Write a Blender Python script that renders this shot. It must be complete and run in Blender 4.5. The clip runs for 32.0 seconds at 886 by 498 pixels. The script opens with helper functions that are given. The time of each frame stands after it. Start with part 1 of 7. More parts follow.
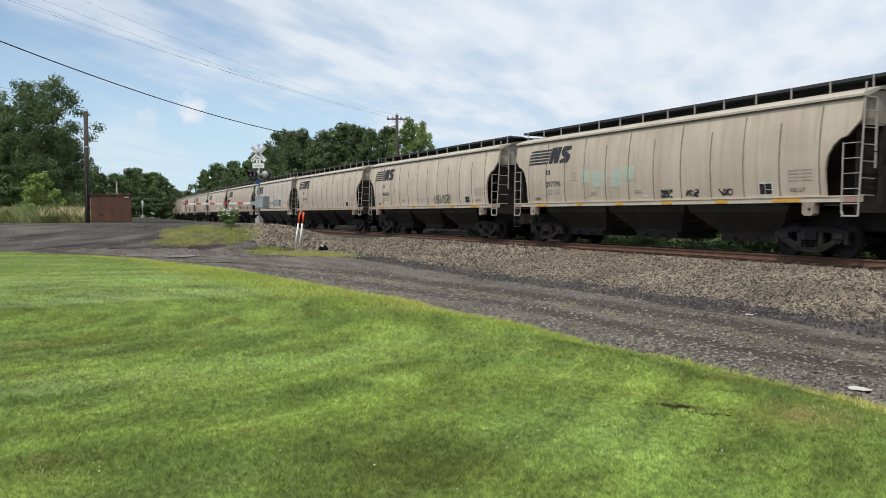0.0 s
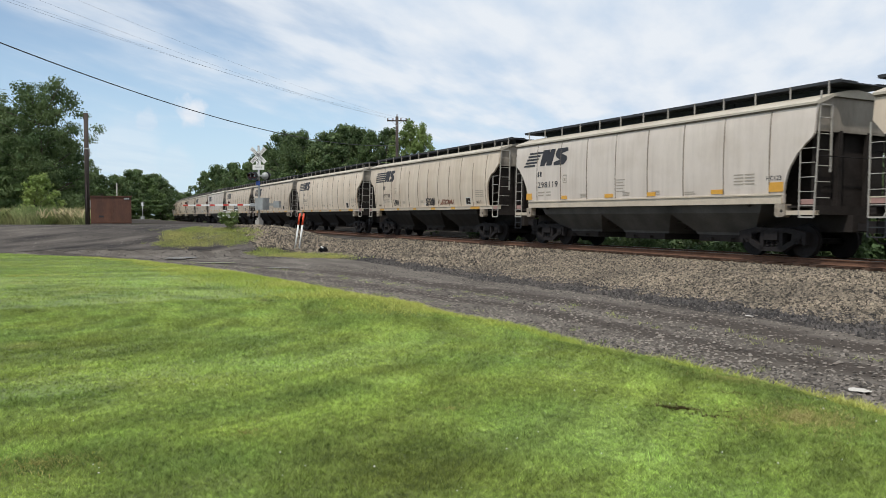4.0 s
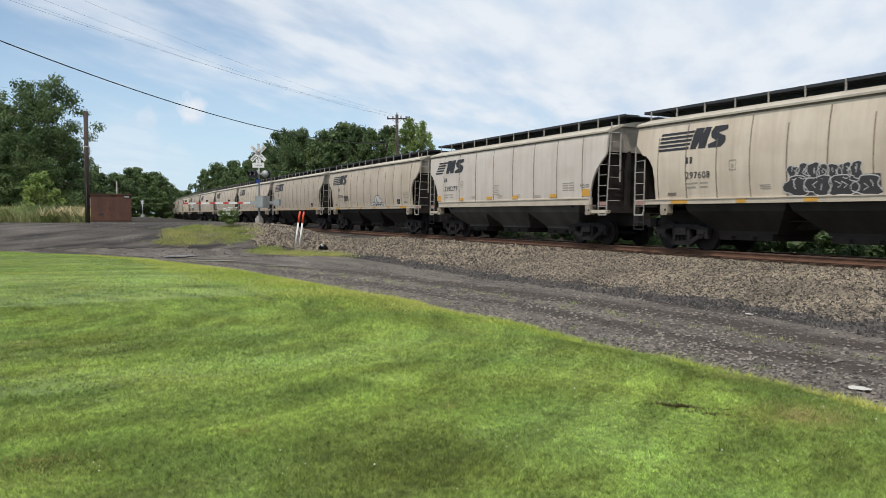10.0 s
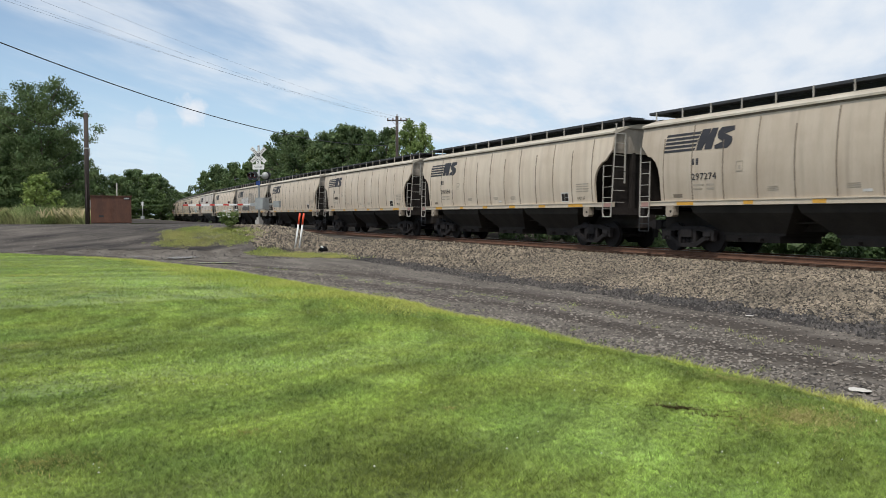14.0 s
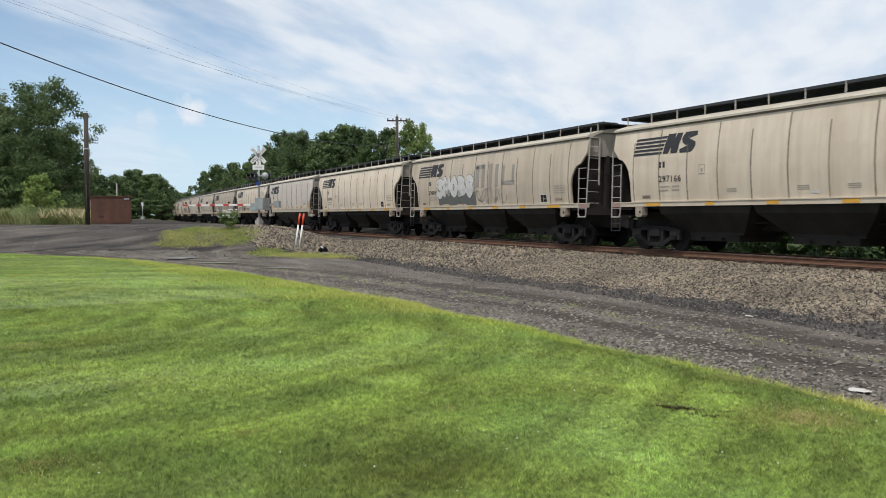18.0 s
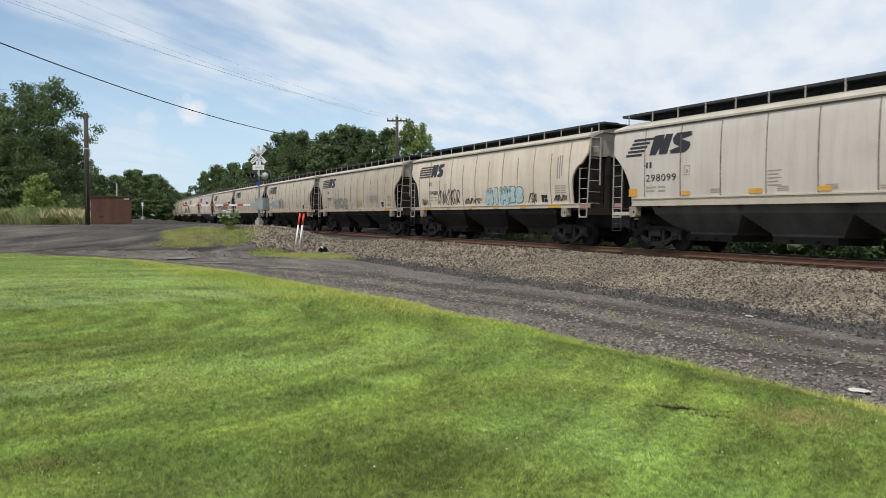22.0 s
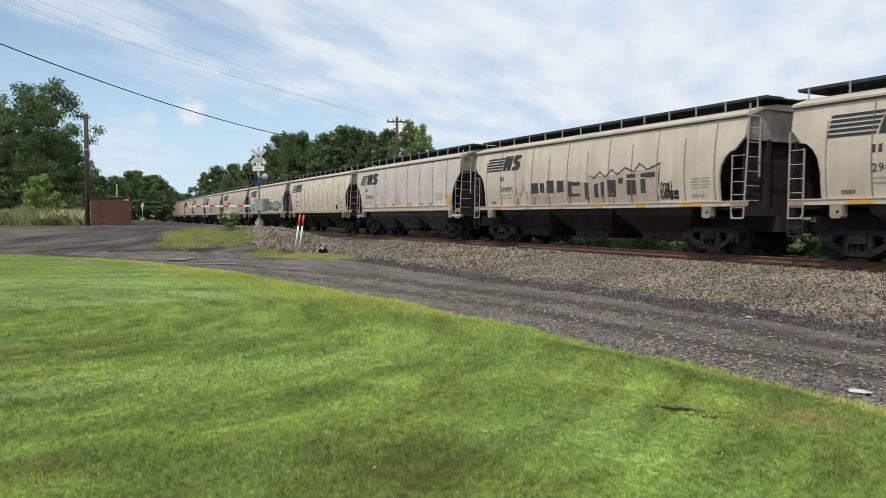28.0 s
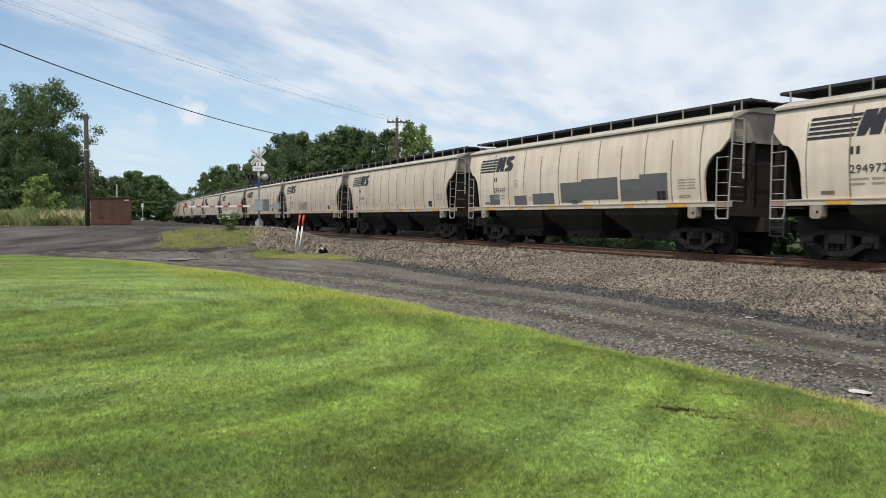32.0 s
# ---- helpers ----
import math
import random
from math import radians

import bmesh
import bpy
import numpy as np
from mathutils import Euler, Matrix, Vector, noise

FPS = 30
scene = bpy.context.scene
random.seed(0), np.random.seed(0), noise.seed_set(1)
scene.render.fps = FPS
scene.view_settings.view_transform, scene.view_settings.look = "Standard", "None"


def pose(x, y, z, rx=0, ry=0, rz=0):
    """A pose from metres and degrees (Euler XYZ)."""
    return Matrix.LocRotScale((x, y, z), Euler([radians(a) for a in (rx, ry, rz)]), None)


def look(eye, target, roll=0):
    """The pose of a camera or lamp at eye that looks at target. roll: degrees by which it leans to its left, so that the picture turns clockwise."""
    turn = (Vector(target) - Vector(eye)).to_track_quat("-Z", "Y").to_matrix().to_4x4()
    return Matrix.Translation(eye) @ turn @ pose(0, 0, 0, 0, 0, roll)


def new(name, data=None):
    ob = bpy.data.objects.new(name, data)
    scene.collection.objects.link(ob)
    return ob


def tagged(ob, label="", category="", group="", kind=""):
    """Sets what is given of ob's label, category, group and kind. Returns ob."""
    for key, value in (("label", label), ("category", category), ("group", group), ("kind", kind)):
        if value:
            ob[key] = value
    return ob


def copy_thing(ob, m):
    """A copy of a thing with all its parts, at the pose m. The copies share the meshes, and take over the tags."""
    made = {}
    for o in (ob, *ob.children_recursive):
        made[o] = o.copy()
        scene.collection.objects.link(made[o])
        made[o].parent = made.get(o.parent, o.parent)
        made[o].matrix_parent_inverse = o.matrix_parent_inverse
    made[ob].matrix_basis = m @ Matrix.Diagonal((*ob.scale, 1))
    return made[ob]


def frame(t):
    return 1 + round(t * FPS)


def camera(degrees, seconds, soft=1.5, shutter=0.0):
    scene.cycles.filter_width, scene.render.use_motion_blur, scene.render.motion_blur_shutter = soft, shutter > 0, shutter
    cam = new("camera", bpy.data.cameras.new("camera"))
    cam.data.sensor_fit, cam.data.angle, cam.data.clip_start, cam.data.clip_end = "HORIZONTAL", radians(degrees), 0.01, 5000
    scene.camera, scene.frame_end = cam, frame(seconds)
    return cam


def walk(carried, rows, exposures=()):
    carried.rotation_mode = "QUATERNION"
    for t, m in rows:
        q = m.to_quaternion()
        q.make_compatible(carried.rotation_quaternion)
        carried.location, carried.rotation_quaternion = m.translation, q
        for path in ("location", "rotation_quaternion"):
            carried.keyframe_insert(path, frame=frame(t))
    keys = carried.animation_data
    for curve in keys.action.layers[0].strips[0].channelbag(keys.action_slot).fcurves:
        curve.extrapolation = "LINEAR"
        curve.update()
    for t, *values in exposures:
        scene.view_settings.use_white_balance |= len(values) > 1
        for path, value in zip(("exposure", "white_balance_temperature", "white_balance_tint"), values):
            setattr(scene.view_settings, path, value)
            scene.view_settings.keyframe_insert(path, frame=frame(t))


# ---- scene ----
# plan: y runs along the track away from the camera, x to its right, lawn at z = 0
EYE_Z = 1.6
FOV = 56.32
TURN = 26.15          # degrees right of the track's heading
cam = camera(FOV, 32.0, 0.85, 0.12)
# slow nod of the tripod: seconds, degrees of pitch below level
NOD = [(0, 2.40), (1.5, 2.30), (3, 2.29), (5, 2.31), (6, 2.325), (7.3, 2.30), (8.5, 2.40), (9.5, 2.43), (10.5, 2.43), (11.3, 2.39),
       (12.2, 2.33), (13.5, 2.31), (15, 2.32), (17, 2.32), (18.2, 2.29), (19.3, 2.32), (21, 2.30), (23, 2.28), (25, 2.28), (27, 2.26),
       (28, 2.22), (30, 2.20), (32, 2.20)]
walk(cam, [(t, pose(0, 0, EYE_Z, 90 - p, 0, -TURN)) for t, p in NOD])

# ---- light ----
world = bpy.data.worlds.new("sky")
scene.world = world
world.use_nodes = True
SUN_AZ, SUN_EL = -122.0, 60.0     # degrees clockwise from +y, and above the horizon


def build_sky():
    nt = world.node_tree
    nt.nodes.clear()
    out = nt.nodes.new("ShaderNodeOutputWorld")
    bg = nt.nodes.new("ShaderNodeBackground")
    sky = nt.nodes.new("ShaderNodeTexSky")
    sky.sky_type, sky.sun_disc = "NISHITA", False
    sky.sun_elevation, sky.sun_rotation = radians(SUN_EL), radians(SUN_AZ)
    sky.air_density, sky.dust_density, sky.ozone_density = 1.0, 0.3, 2.0
    co = nt.nodes.new("ShaderNodeTexCoord")
    sep = nt.nodes.new("ShaderNodeSeparateXYZ")
    nt.links.new(co.outputs["Generated"], sep.inputs[0])

    def math_node(op, a, b=None, clamp=False):
        n = nt.nodes.new("ShaderNodeMath")
        n.operation, n.use_clamp = op, clamp
        for i, v in enumerate((a, b)):
            if v is None:
                continue
            if isinstance(v, (int, float)):
                n.inputs[i].default_value = v
            else:
                nt.links.new(v, n.inputs[i])
        return n.outputs[0]

    # a flat cloud deck: the direction divided by its height
    den = math_node("ADD", math_node("MAXIMUM", sep.outputs["Z"], 0.0), 0.10)
    comb = nt.nodes.new("ShaderNodeCombineXYZ")
    nt.links.new(math_node("DIVIDE", sep.outputs["X"], den), comb.inputs[0])
    nt.links.new(math_node("DIVIDE", sep.outputs["Y"], den), comb.inputs[1])
    mapping = nt.nodes.new("ShaderNodeMapping")
    mapping.vector_type = "TEXTURE"
    mapping.inputs["Rotation"].default_value = (0, 0, radians(46))
    mapping.inputs["Scale"].default_value = (2.0, 0.85, 1)
    nt.links.new(comb.outputs[0], mapping.inputs[0])
    big = nt.nodes.new("ShaderNodeTexNoise")
    big.inputs["Scale"].default_value, big.inputs["Detail"].default_value = 0.9, 7
    big.inputs["Roughness"].default_value, big.inputs["Distortion"].default_value = 0.55, 0.4
    nt.links.new(mapping.outputs[0], big.inputs["Vector"])
    fine = nt.nodes.new("ShaderNodeTexNoise")
    fine.inputs["Scale"].default_value, fine.inputs["Detail"].default_value = 3.2, 8
    nt.links.new(mapping.outputs[0], fine.inputs["Vector"])
    # the deck ends along one slanting line: cloud above it, clear sky below
    def way_of(px, py):
        v = Vector((px - 784, 0, 441 - py)) / 1464.5
        return (Matrix.Rotation(radians(-TURN), 3, "Z") @ Matrix.Rotation(radians(-2.3), 3, "X") @ Vector((v.x, 1.0, v.z))).normalized()

    edge = way_of(60, 20).cross(way_of(760, 262)).normalized()
    if edge.dot(way_of(900, 40)) < 0:
        edge = -edge
    side = nt.nodes.new("ShaderNodeVectorMath")
    side.operation = "DOT_PRODUCT"
    nt.links.new(co.outputs["Generated"], side.inputs[0])
    side.inputs[1].default_value = edge
    cover = math_node("ADD", math_node("MULTIPLY", big.outputs["Fac"], 0.30), math_node("MULTIPLY", fine.outputs["Fac"], 0.16))
    cover = math_node("ADD", cover, math_node("MINIMUM", side.outputs["Value"], 0.16))
    ramp = nt.nodes.new("ShaderNodeMapRange")
    ramp.interpolation_type = "SMOOTHSTEP"
    ramp.inputs["From Min"].default_value, ramp.inputs["From Max"].default_value = 0.185, 0.335
    nt.links.new(cover, ramp.inputs["Value"])
    tone = nt.nodes.new("ShaderNodeMix")
    tone.data_type = "RGBA"
    tone.inputs["A"].default_value, tone.inputs["B"].default_value = (5.2, 6.05, 7.15, 1), (6.75, 7.15, 7.65, 1)
    mottle = nt.nodes.new("ShaderNodeMapRange")
    mottle.inputs["From Min"].default_value, mottle.inputs["From Max"].default_value = 0.34, 0.60
    nt.links.new(fine.outputs["Fac"], mottle.inputs["Value"])
    nt.links.new(mottle.outputs[0], tone.inputs["Factor"])
    mix = nt.nodes.new("ShaderNodeMix")
    mix.data_type = "RGBA"
    # two small fair-weather puffs over the street
    fluff = nt.nodes.new("ShaderNodeTexNoise")
    fluff.inputs["Scale"].default_value, fluff.inputs["Detail"].default_value = 45, 5
    nt.links.new(co.outputs["Generated"], fluff.inputs["Vector"])
    puffs = ramp.outputs[0]
    for px, py, r, most in ((340, 195, 0.015, 1.0), (257, 212, 0.012, 0.5), (205, 270, 0.024, 0.42), (255, 276, 0.020, 0.34), (310, 288, 0.022, 0.28), (215, 282, 0.05, 0.38)):
        way = way_of(px, py)
        dist = nt.nodes.new("ShaderNodeVectorMath")
        dist.operation = "DISTANCE"
        nt.links.new(co.outputs["Generated"], dist.inputs[0])
        dist.inputs[1].default_value = way
        wob = math_node("ADD", dist.outputs["Value"], math_node("MULTIPLY", math_node("SUBTRACT", fluff.outputs["Fac"], 0.5), 0.035))
        soft = nt.nodes.new("ShaderNodeMapRange")
        soft.interpolation_type = "SMOOTHSTEP"
        soft.inputs["From Min"].default_value, soft.inputs["From Max"].default_value = r * 1.35, r * 0.5
        soft.inputs["To Min"].default_value, soft.inputs["To Max"].default_value = 0.0, most
        nt.links.new(wob, soft.inputs["Value"])
        puffs = math_node("MAXIMUM", puffs, soft.outputs[0])
    # pale haze low over the horizon
    haze = nt.nodes.new("ShaderNodeMix")
    haze.data_type = "RGBA"
    hz = math_node("SUBTRACT", 0.78, math_node("MULTIPLY", sep.outputs["Z"], 2.9), True)
    nt.links.new(hz, haze.inputs["Factor"])
    nt.links.new(sky.outputs[0], haze.inputs["A"])
    haze.inputs["B"].default_value = (4.7, 6.4, 8.2, 1)
    nt.links.new(puffs, mix.inputs["Factor"])
    nt.links.new(haze.outputs["Result"], mix.inputs["A"])
    nt.links.new(tone.outputs["Result"], mix.inputs["B"])
    nt.links.new(mix.outputs["Result"], bg.inputs["Color"])
    bg.inputs["Strength"].default_value = 0.12
    nt.links.new(bg.outputs[0], out.inputs["Surface"])


build_sky()
sun = new("sun", bpy.data.lights.new("sun", "SUN"))
sun.data.energy, sun.data.angle, sun.data.color = 2.8, radians(2), (1.0, 0.955, 0.885)
SUN_DIR = Vector((math.sin(radians(SUN_AZ)) * math.cos(radians(SUN_EL)), math.cos(radians(SUN_AZ)) * math.cos(radians(SUN_EL)), math.sin(radians(SUN_EL))))
sun.matrix_world = look(SUN_DIR * 50, (0, 0, 0))
scene.view_settings.exposure = 0.0

# ---- materials ----
MATS = {}


def mat(name, colour, rough=0.7, metal=0.0, vary=0.25, scale=3.0, fine=40.0, bump=0.1, second=None, spread=0.0, island=0.0, stretch=(1, 1, 1), detail=6, spec=0.5):
    """A surface with two scales of variation. second: a colour mixed in by patches; spread, island: change from object to object, piece to piece."""
    if name in MATS:
        return MATS[name]
    m = bpy.data.materials.new(name)
    m.use_nodes = True
    nt = m.node_tree
    bs = nt.nodes["Principled BSDF"]
    bs.inputs["Roughness"].default_value, bs.inputs["Metallic"].default_value = rough, metal
    bs.inputs["Specular IOR Level"].default_value = spec
    co = nt.nodes.new("ShaderNodeTexCoord")
    mp = nt.nodes.new("ShaderNodeMapping")
    mp.inputs["Scale"].default_value = stretch
    nt.links.new(co.outputs["Object"], mp.inputs[0])
    n1 = nt.nodes.new("ShaderNodeTexNoise")
    n1.inputs["Scale"].default_value, n1.inputs["Detail"].default_value = scale, detail
    n2 = nt.nodes.new("ShaderNodeTexNoise")
    n2.inputs["Scale"].default_value, n2.inputs["Detail"].default_value = fine, 4
    for n in (n1, n2):
        nt.links.new(mp.outputs[0], n.inputs["Vector"])
    r = nt.nodes.new("ShaderNodeMapRange")
    r.inputs["From Min"].default_value, r.inputs["From Max"].default_value = 0.35, 0.68
    nt.links.new(n1.outputs["Fac"], r.inputs["Value"])
    mix = nt.nodes.new("ShaderNodeMix")
    mix.data_type = "RGBA"
    nt.links.new(r.outputs[0], mix.inputs["Factor"])
    lo = second if second else tuple(c * (1 - vary) for c in colour)
    mix.inputs["A"].default_value, mix.inputs["B"].default_value = (*colour, 1), (*lo, 1)
    hsv = nt.nodes.new("ShaderNodeHueSaturation")
    nt.links.new(mix.outputs["Result"], hsv.inputs["Color"])
    val = nt.nodes.new("ShaderNodeMapRange")
    val.inputs["To Min"].default_value, val.inputs["To Max"].default_value = 1 - vary, 1 + vary
    nt.links.new(n2.outputs["Fac"], val.inputs["Value"])
    last = val.outputs[0]
    for amount, node, socket in ((spread, "ShaderNodeObjectInfo", "Random"), (island, "ShaderNodeNewGeometry", "Random Per Island")):
        if amount:
            src = nt.nodes.new(node)
            rr = nt.nodes.new("ShaderNodeMapRange")
            rr.inputs["To Min"].default_value, rr.inputs["To Max"].default_value = 1 - amount, 1 + amount
            nt.links.new(src.outputs[socket], rr.inputs["Value"])
            mu = nt.nodes.new("ShaderNodeMath")
            mu.operation = "MULTIPLY"
            nt.links.new(last, mu.inputs[0])
            nt.links.new(rr.outputs[0], mu.inputs[1])
            last = mu.outputs[0]
    nt.links.new(last, hsv.inputs["Value"])
    nt.links.new(hsv.outputs[0], bs.inputs["Base Color"])
    if bump:
        b = nt.nodes.new("ShaderNodeBump")
        b.inputs["Strength"].default_value, b.inputs["Distance"].default_value = bump, 0.02
        nt.links.new(n2.outputs["Fac"], b.inputs["Height"])
        nt.links.new(b.outputs[0], bs.inputs["Normal"])
    MATS[name] = m
    return m


def plain(name, colour, rough=0.6, metal=0.0, vary=0.12):
    return mat(name, colour, rough, metal, vary, 4.0, 30.0, 0.03)


def leaf_mat(name, dark, light, island=0.28, spread=0.15):
    m = mat(name, dark, 0.55, 0, 0.15, 0.35, 9.0, 0.0, light, spread, island, detail=3, spec=0.25)
    nt = m.node_tree
    bs = nt.nodes["Principled BSDF"]
    if not any(n.type == "BSDF_TRANSLUCENT" for n in nt.nodes):
        tr = nt.nodes.new("ShaderNodeBsdfTranslucent")
        ms = nt.nodes.new("ShaderNodeMixShader")
        ms.inputs[0].default_value = 0.35
        out = nt.nodes["Material Output"]
        hsv = next(n for n in nt.nodes if n.type == "HUE_SAT")
        nt.links.new(hsv.outputs[0], tr.inputs["Color"])
        nt.links.new(bs.outputs[0], ms.inputs[1])
        nt.links.new(tr.outputs[0], ms.inputs[2])
        nt.links.new(ms.outputs[0], out.inputs["Surface"])
    return m


MOWN_ROUND = (-2.2, 14.8)
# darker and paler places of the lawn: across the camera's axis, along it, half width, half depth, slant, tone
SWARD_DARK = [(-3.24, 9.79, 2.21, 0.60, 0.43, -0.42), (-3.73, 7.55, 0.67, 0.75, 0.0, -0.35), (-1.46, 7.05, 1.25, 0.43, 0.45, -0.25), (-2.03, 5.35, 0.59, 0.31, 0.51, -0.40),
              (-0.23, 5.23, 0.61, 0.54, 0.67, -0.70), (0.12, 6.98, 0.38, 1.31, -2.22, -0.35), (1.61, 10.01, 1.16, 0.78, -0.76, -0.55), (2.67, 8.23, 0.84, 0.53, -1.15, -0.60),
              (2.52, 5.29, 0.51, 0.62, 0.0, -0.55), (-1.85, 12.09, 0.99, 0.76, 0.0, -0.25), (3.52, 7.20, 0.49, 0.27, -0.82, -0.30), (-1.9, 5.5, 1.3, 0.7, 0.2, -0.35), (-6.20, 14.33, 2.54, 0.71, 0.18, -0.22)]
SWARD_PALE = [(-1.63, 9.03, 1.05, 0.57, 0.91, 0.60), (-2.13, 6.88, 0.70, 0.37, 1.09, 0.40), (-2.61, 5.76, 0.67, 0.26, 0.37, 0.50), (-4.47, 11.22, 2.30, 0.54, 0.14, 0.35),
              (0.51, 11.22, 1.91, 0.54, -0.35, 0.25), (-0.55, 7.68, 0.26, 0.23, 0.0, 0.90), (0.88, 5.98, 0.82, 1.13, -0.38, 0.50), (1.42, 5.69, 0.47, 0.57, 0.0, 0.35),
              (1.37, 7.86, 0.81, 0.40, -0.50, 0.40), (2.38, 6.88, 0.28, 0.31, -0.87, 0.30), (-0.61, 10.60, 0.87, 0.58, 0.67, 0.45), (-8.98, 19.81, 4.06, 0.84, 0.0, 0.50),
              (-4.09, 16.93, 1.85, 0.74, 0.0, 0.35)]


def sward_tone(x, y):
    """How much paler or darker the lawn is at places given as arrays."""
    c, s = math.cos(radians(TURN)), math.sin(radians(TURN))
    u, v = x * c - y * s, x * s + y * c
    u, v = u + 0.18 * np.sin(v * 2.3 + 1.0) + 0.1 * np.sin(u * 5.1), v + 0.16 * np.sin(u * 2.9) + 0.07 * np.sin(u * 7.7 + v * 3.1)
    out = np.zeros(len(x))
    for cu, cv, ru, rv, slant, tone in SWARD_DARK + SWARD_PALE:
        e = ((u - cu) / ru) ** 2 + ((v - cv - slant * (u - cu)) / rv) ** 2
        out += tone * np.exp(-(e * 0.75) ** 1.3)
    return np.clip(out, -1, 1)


def lawn_mat(name, translucent, low, tone=1.0):
    """Grass with bluish and yellowish patches, mown bands with their light and dark coloured in, and single blades that
    differ.
    """
    m = bpy.data.materials.new(name)
    m.use_nodes = True
    nt = m.node_tree
    bs = nt.nodes["Principled BSDF"]
    bs.inputs["Roughness"].default_value, bs.inputs["Specular IOR Level"].default_value = 0.6, 0.2
    co = nt.nodes.new("ShaderNodeTexCoord")

    def noise_node(scale, detail, stretch, turn):
        mp = nt.nodes.new("ShaderNodeMapping")
        mp.vector_type = "TEXTURE"
        mp.inputs["Scale"].default_value, mp.inputs["Rotation"].default_value = tuple(1 / v for v in stretch), (0, 0, radians(turn))
        nt.links.new(co.outputs["Object"], mp.inputs[0])
        n = nt.nodes.new("ShaderNodeTexNoise")
        n.inputs["Scale"].default_value, n.inputs["Detail"].default_value = scale, detail
        nt.links.new(mp.outputs[0], n.inputs["Vector"])
        return n.outputs["Fac"]

    def mapped(v, a, b, c, d):
        r = nt.nodes.new("ShaderNodeMapRange")
        for key, x in zip(("From Min", "From Max", "To Min", "To Max"), (a, b, c, d)):
            r.inputs[key].default_value = x
        nt.links.new(v, r.inputs["Value"])
        return r.outputs[0]

    def mixed(fac, a, b):
        x = nt.nodes.new("ShaderNodeMix")
        x.data_type = "RGBA"
        nt.links.new(fac, x.inputs["Factor"])
        for s, v in (("A", a), ("B", b)):
            if isinstance(v, tuple):
                x.inputs[s].default_value = (*v, 1)
            else:
                nt.links.new(v, x.inputs[s])
        return x.outputs["Result"]

    def times(a, b):
        n = nt.nodes.new("ShaderNodeMath")
        n.operation = "MULTIPLY"
        nt.links.new(a, n.inputs[0])
        nt.links.new(b, n.inputs[1])
        return n.outputs[0]

    # the mower went round and round: swaths lie on circles about one point; the light and dark of their leaning blades
    # is put into colour
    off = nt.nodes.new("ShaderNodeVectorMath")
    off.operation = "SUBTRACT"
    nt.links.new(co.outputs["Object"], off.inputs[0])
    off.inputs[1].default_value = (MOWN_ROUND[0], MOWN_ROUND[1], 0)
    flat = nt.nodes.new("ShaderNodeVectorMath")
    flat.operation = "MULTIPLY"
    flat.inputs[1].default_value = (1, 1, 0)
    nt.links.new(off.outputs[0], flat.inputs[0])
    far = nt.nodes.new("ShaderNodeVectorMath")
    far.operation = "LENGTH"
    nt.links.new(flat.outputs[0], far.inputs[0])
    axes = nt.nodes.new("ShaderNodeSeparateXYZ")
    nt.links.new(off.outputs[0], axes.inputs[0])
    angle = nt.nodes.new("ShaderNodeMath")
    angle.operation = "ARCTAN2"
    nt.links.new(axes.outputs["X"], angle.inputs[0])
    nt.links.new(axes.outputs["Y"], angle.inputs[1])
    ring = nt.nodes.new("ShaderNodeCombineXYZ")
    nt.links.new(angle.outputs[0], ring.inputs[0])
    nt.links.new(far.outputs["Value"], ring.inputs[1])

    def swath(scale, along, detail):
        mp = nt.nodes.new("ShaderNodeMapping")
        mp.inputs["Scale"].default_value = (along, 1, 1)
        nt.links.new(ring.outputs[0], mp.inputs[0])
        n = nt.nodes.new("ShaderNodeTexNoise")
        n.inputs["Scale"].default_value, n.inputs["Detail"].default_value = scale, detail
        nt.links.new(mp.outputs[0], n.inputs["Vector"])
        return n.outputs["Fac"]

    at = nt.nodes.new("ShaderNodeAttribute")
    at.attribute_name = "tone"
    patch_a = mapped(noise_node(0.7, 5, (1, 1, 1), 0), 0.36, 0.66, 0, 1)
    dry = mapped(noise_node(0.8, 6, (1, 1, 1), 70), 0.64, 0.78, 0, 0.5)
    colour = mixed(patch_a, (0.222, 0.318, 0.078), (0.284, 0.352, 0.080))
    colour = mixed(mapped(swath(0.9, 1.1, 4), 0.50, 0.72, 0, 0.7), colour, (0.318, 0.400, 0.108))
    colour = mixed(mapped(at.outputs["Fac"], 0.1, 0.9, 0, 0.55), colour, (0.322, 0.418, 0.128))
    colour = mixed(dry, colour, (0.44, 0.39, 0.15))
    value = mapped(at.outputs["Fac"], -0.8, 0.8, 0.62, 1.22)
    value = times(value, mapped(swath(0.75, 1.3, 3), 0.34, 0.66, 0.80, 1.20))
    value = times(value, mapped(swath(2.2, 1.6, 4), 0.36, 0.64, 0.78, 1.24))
    value = times(value, mapped(noise_node(3.1, 5, (1, 1, 1), 20), 0.33, 0.67, 0.87, 1.13))
    value = times(value, mapped(noise_node(19.0, 4, (1, 1, 1), 0), 0.3, 0.7, 0.58, 1.50))
    geo = nt.nodes.new("ShaderNodeNewGeometry")
    value = times(value, mapped(geo.outputs["Random Per Island"], 0, 1, tone * low, tone * (2.0 - low)))
    hsv = nt.nodes.new("ShaderNodeHueSaturation")
    nt.links.new(colour, hsv.inputs["Color"])
    nt.links.new(value, hsv.inputs["Value"])
    nt.links.new(hsv.outputs[0], bs.inputs["Base Color"])
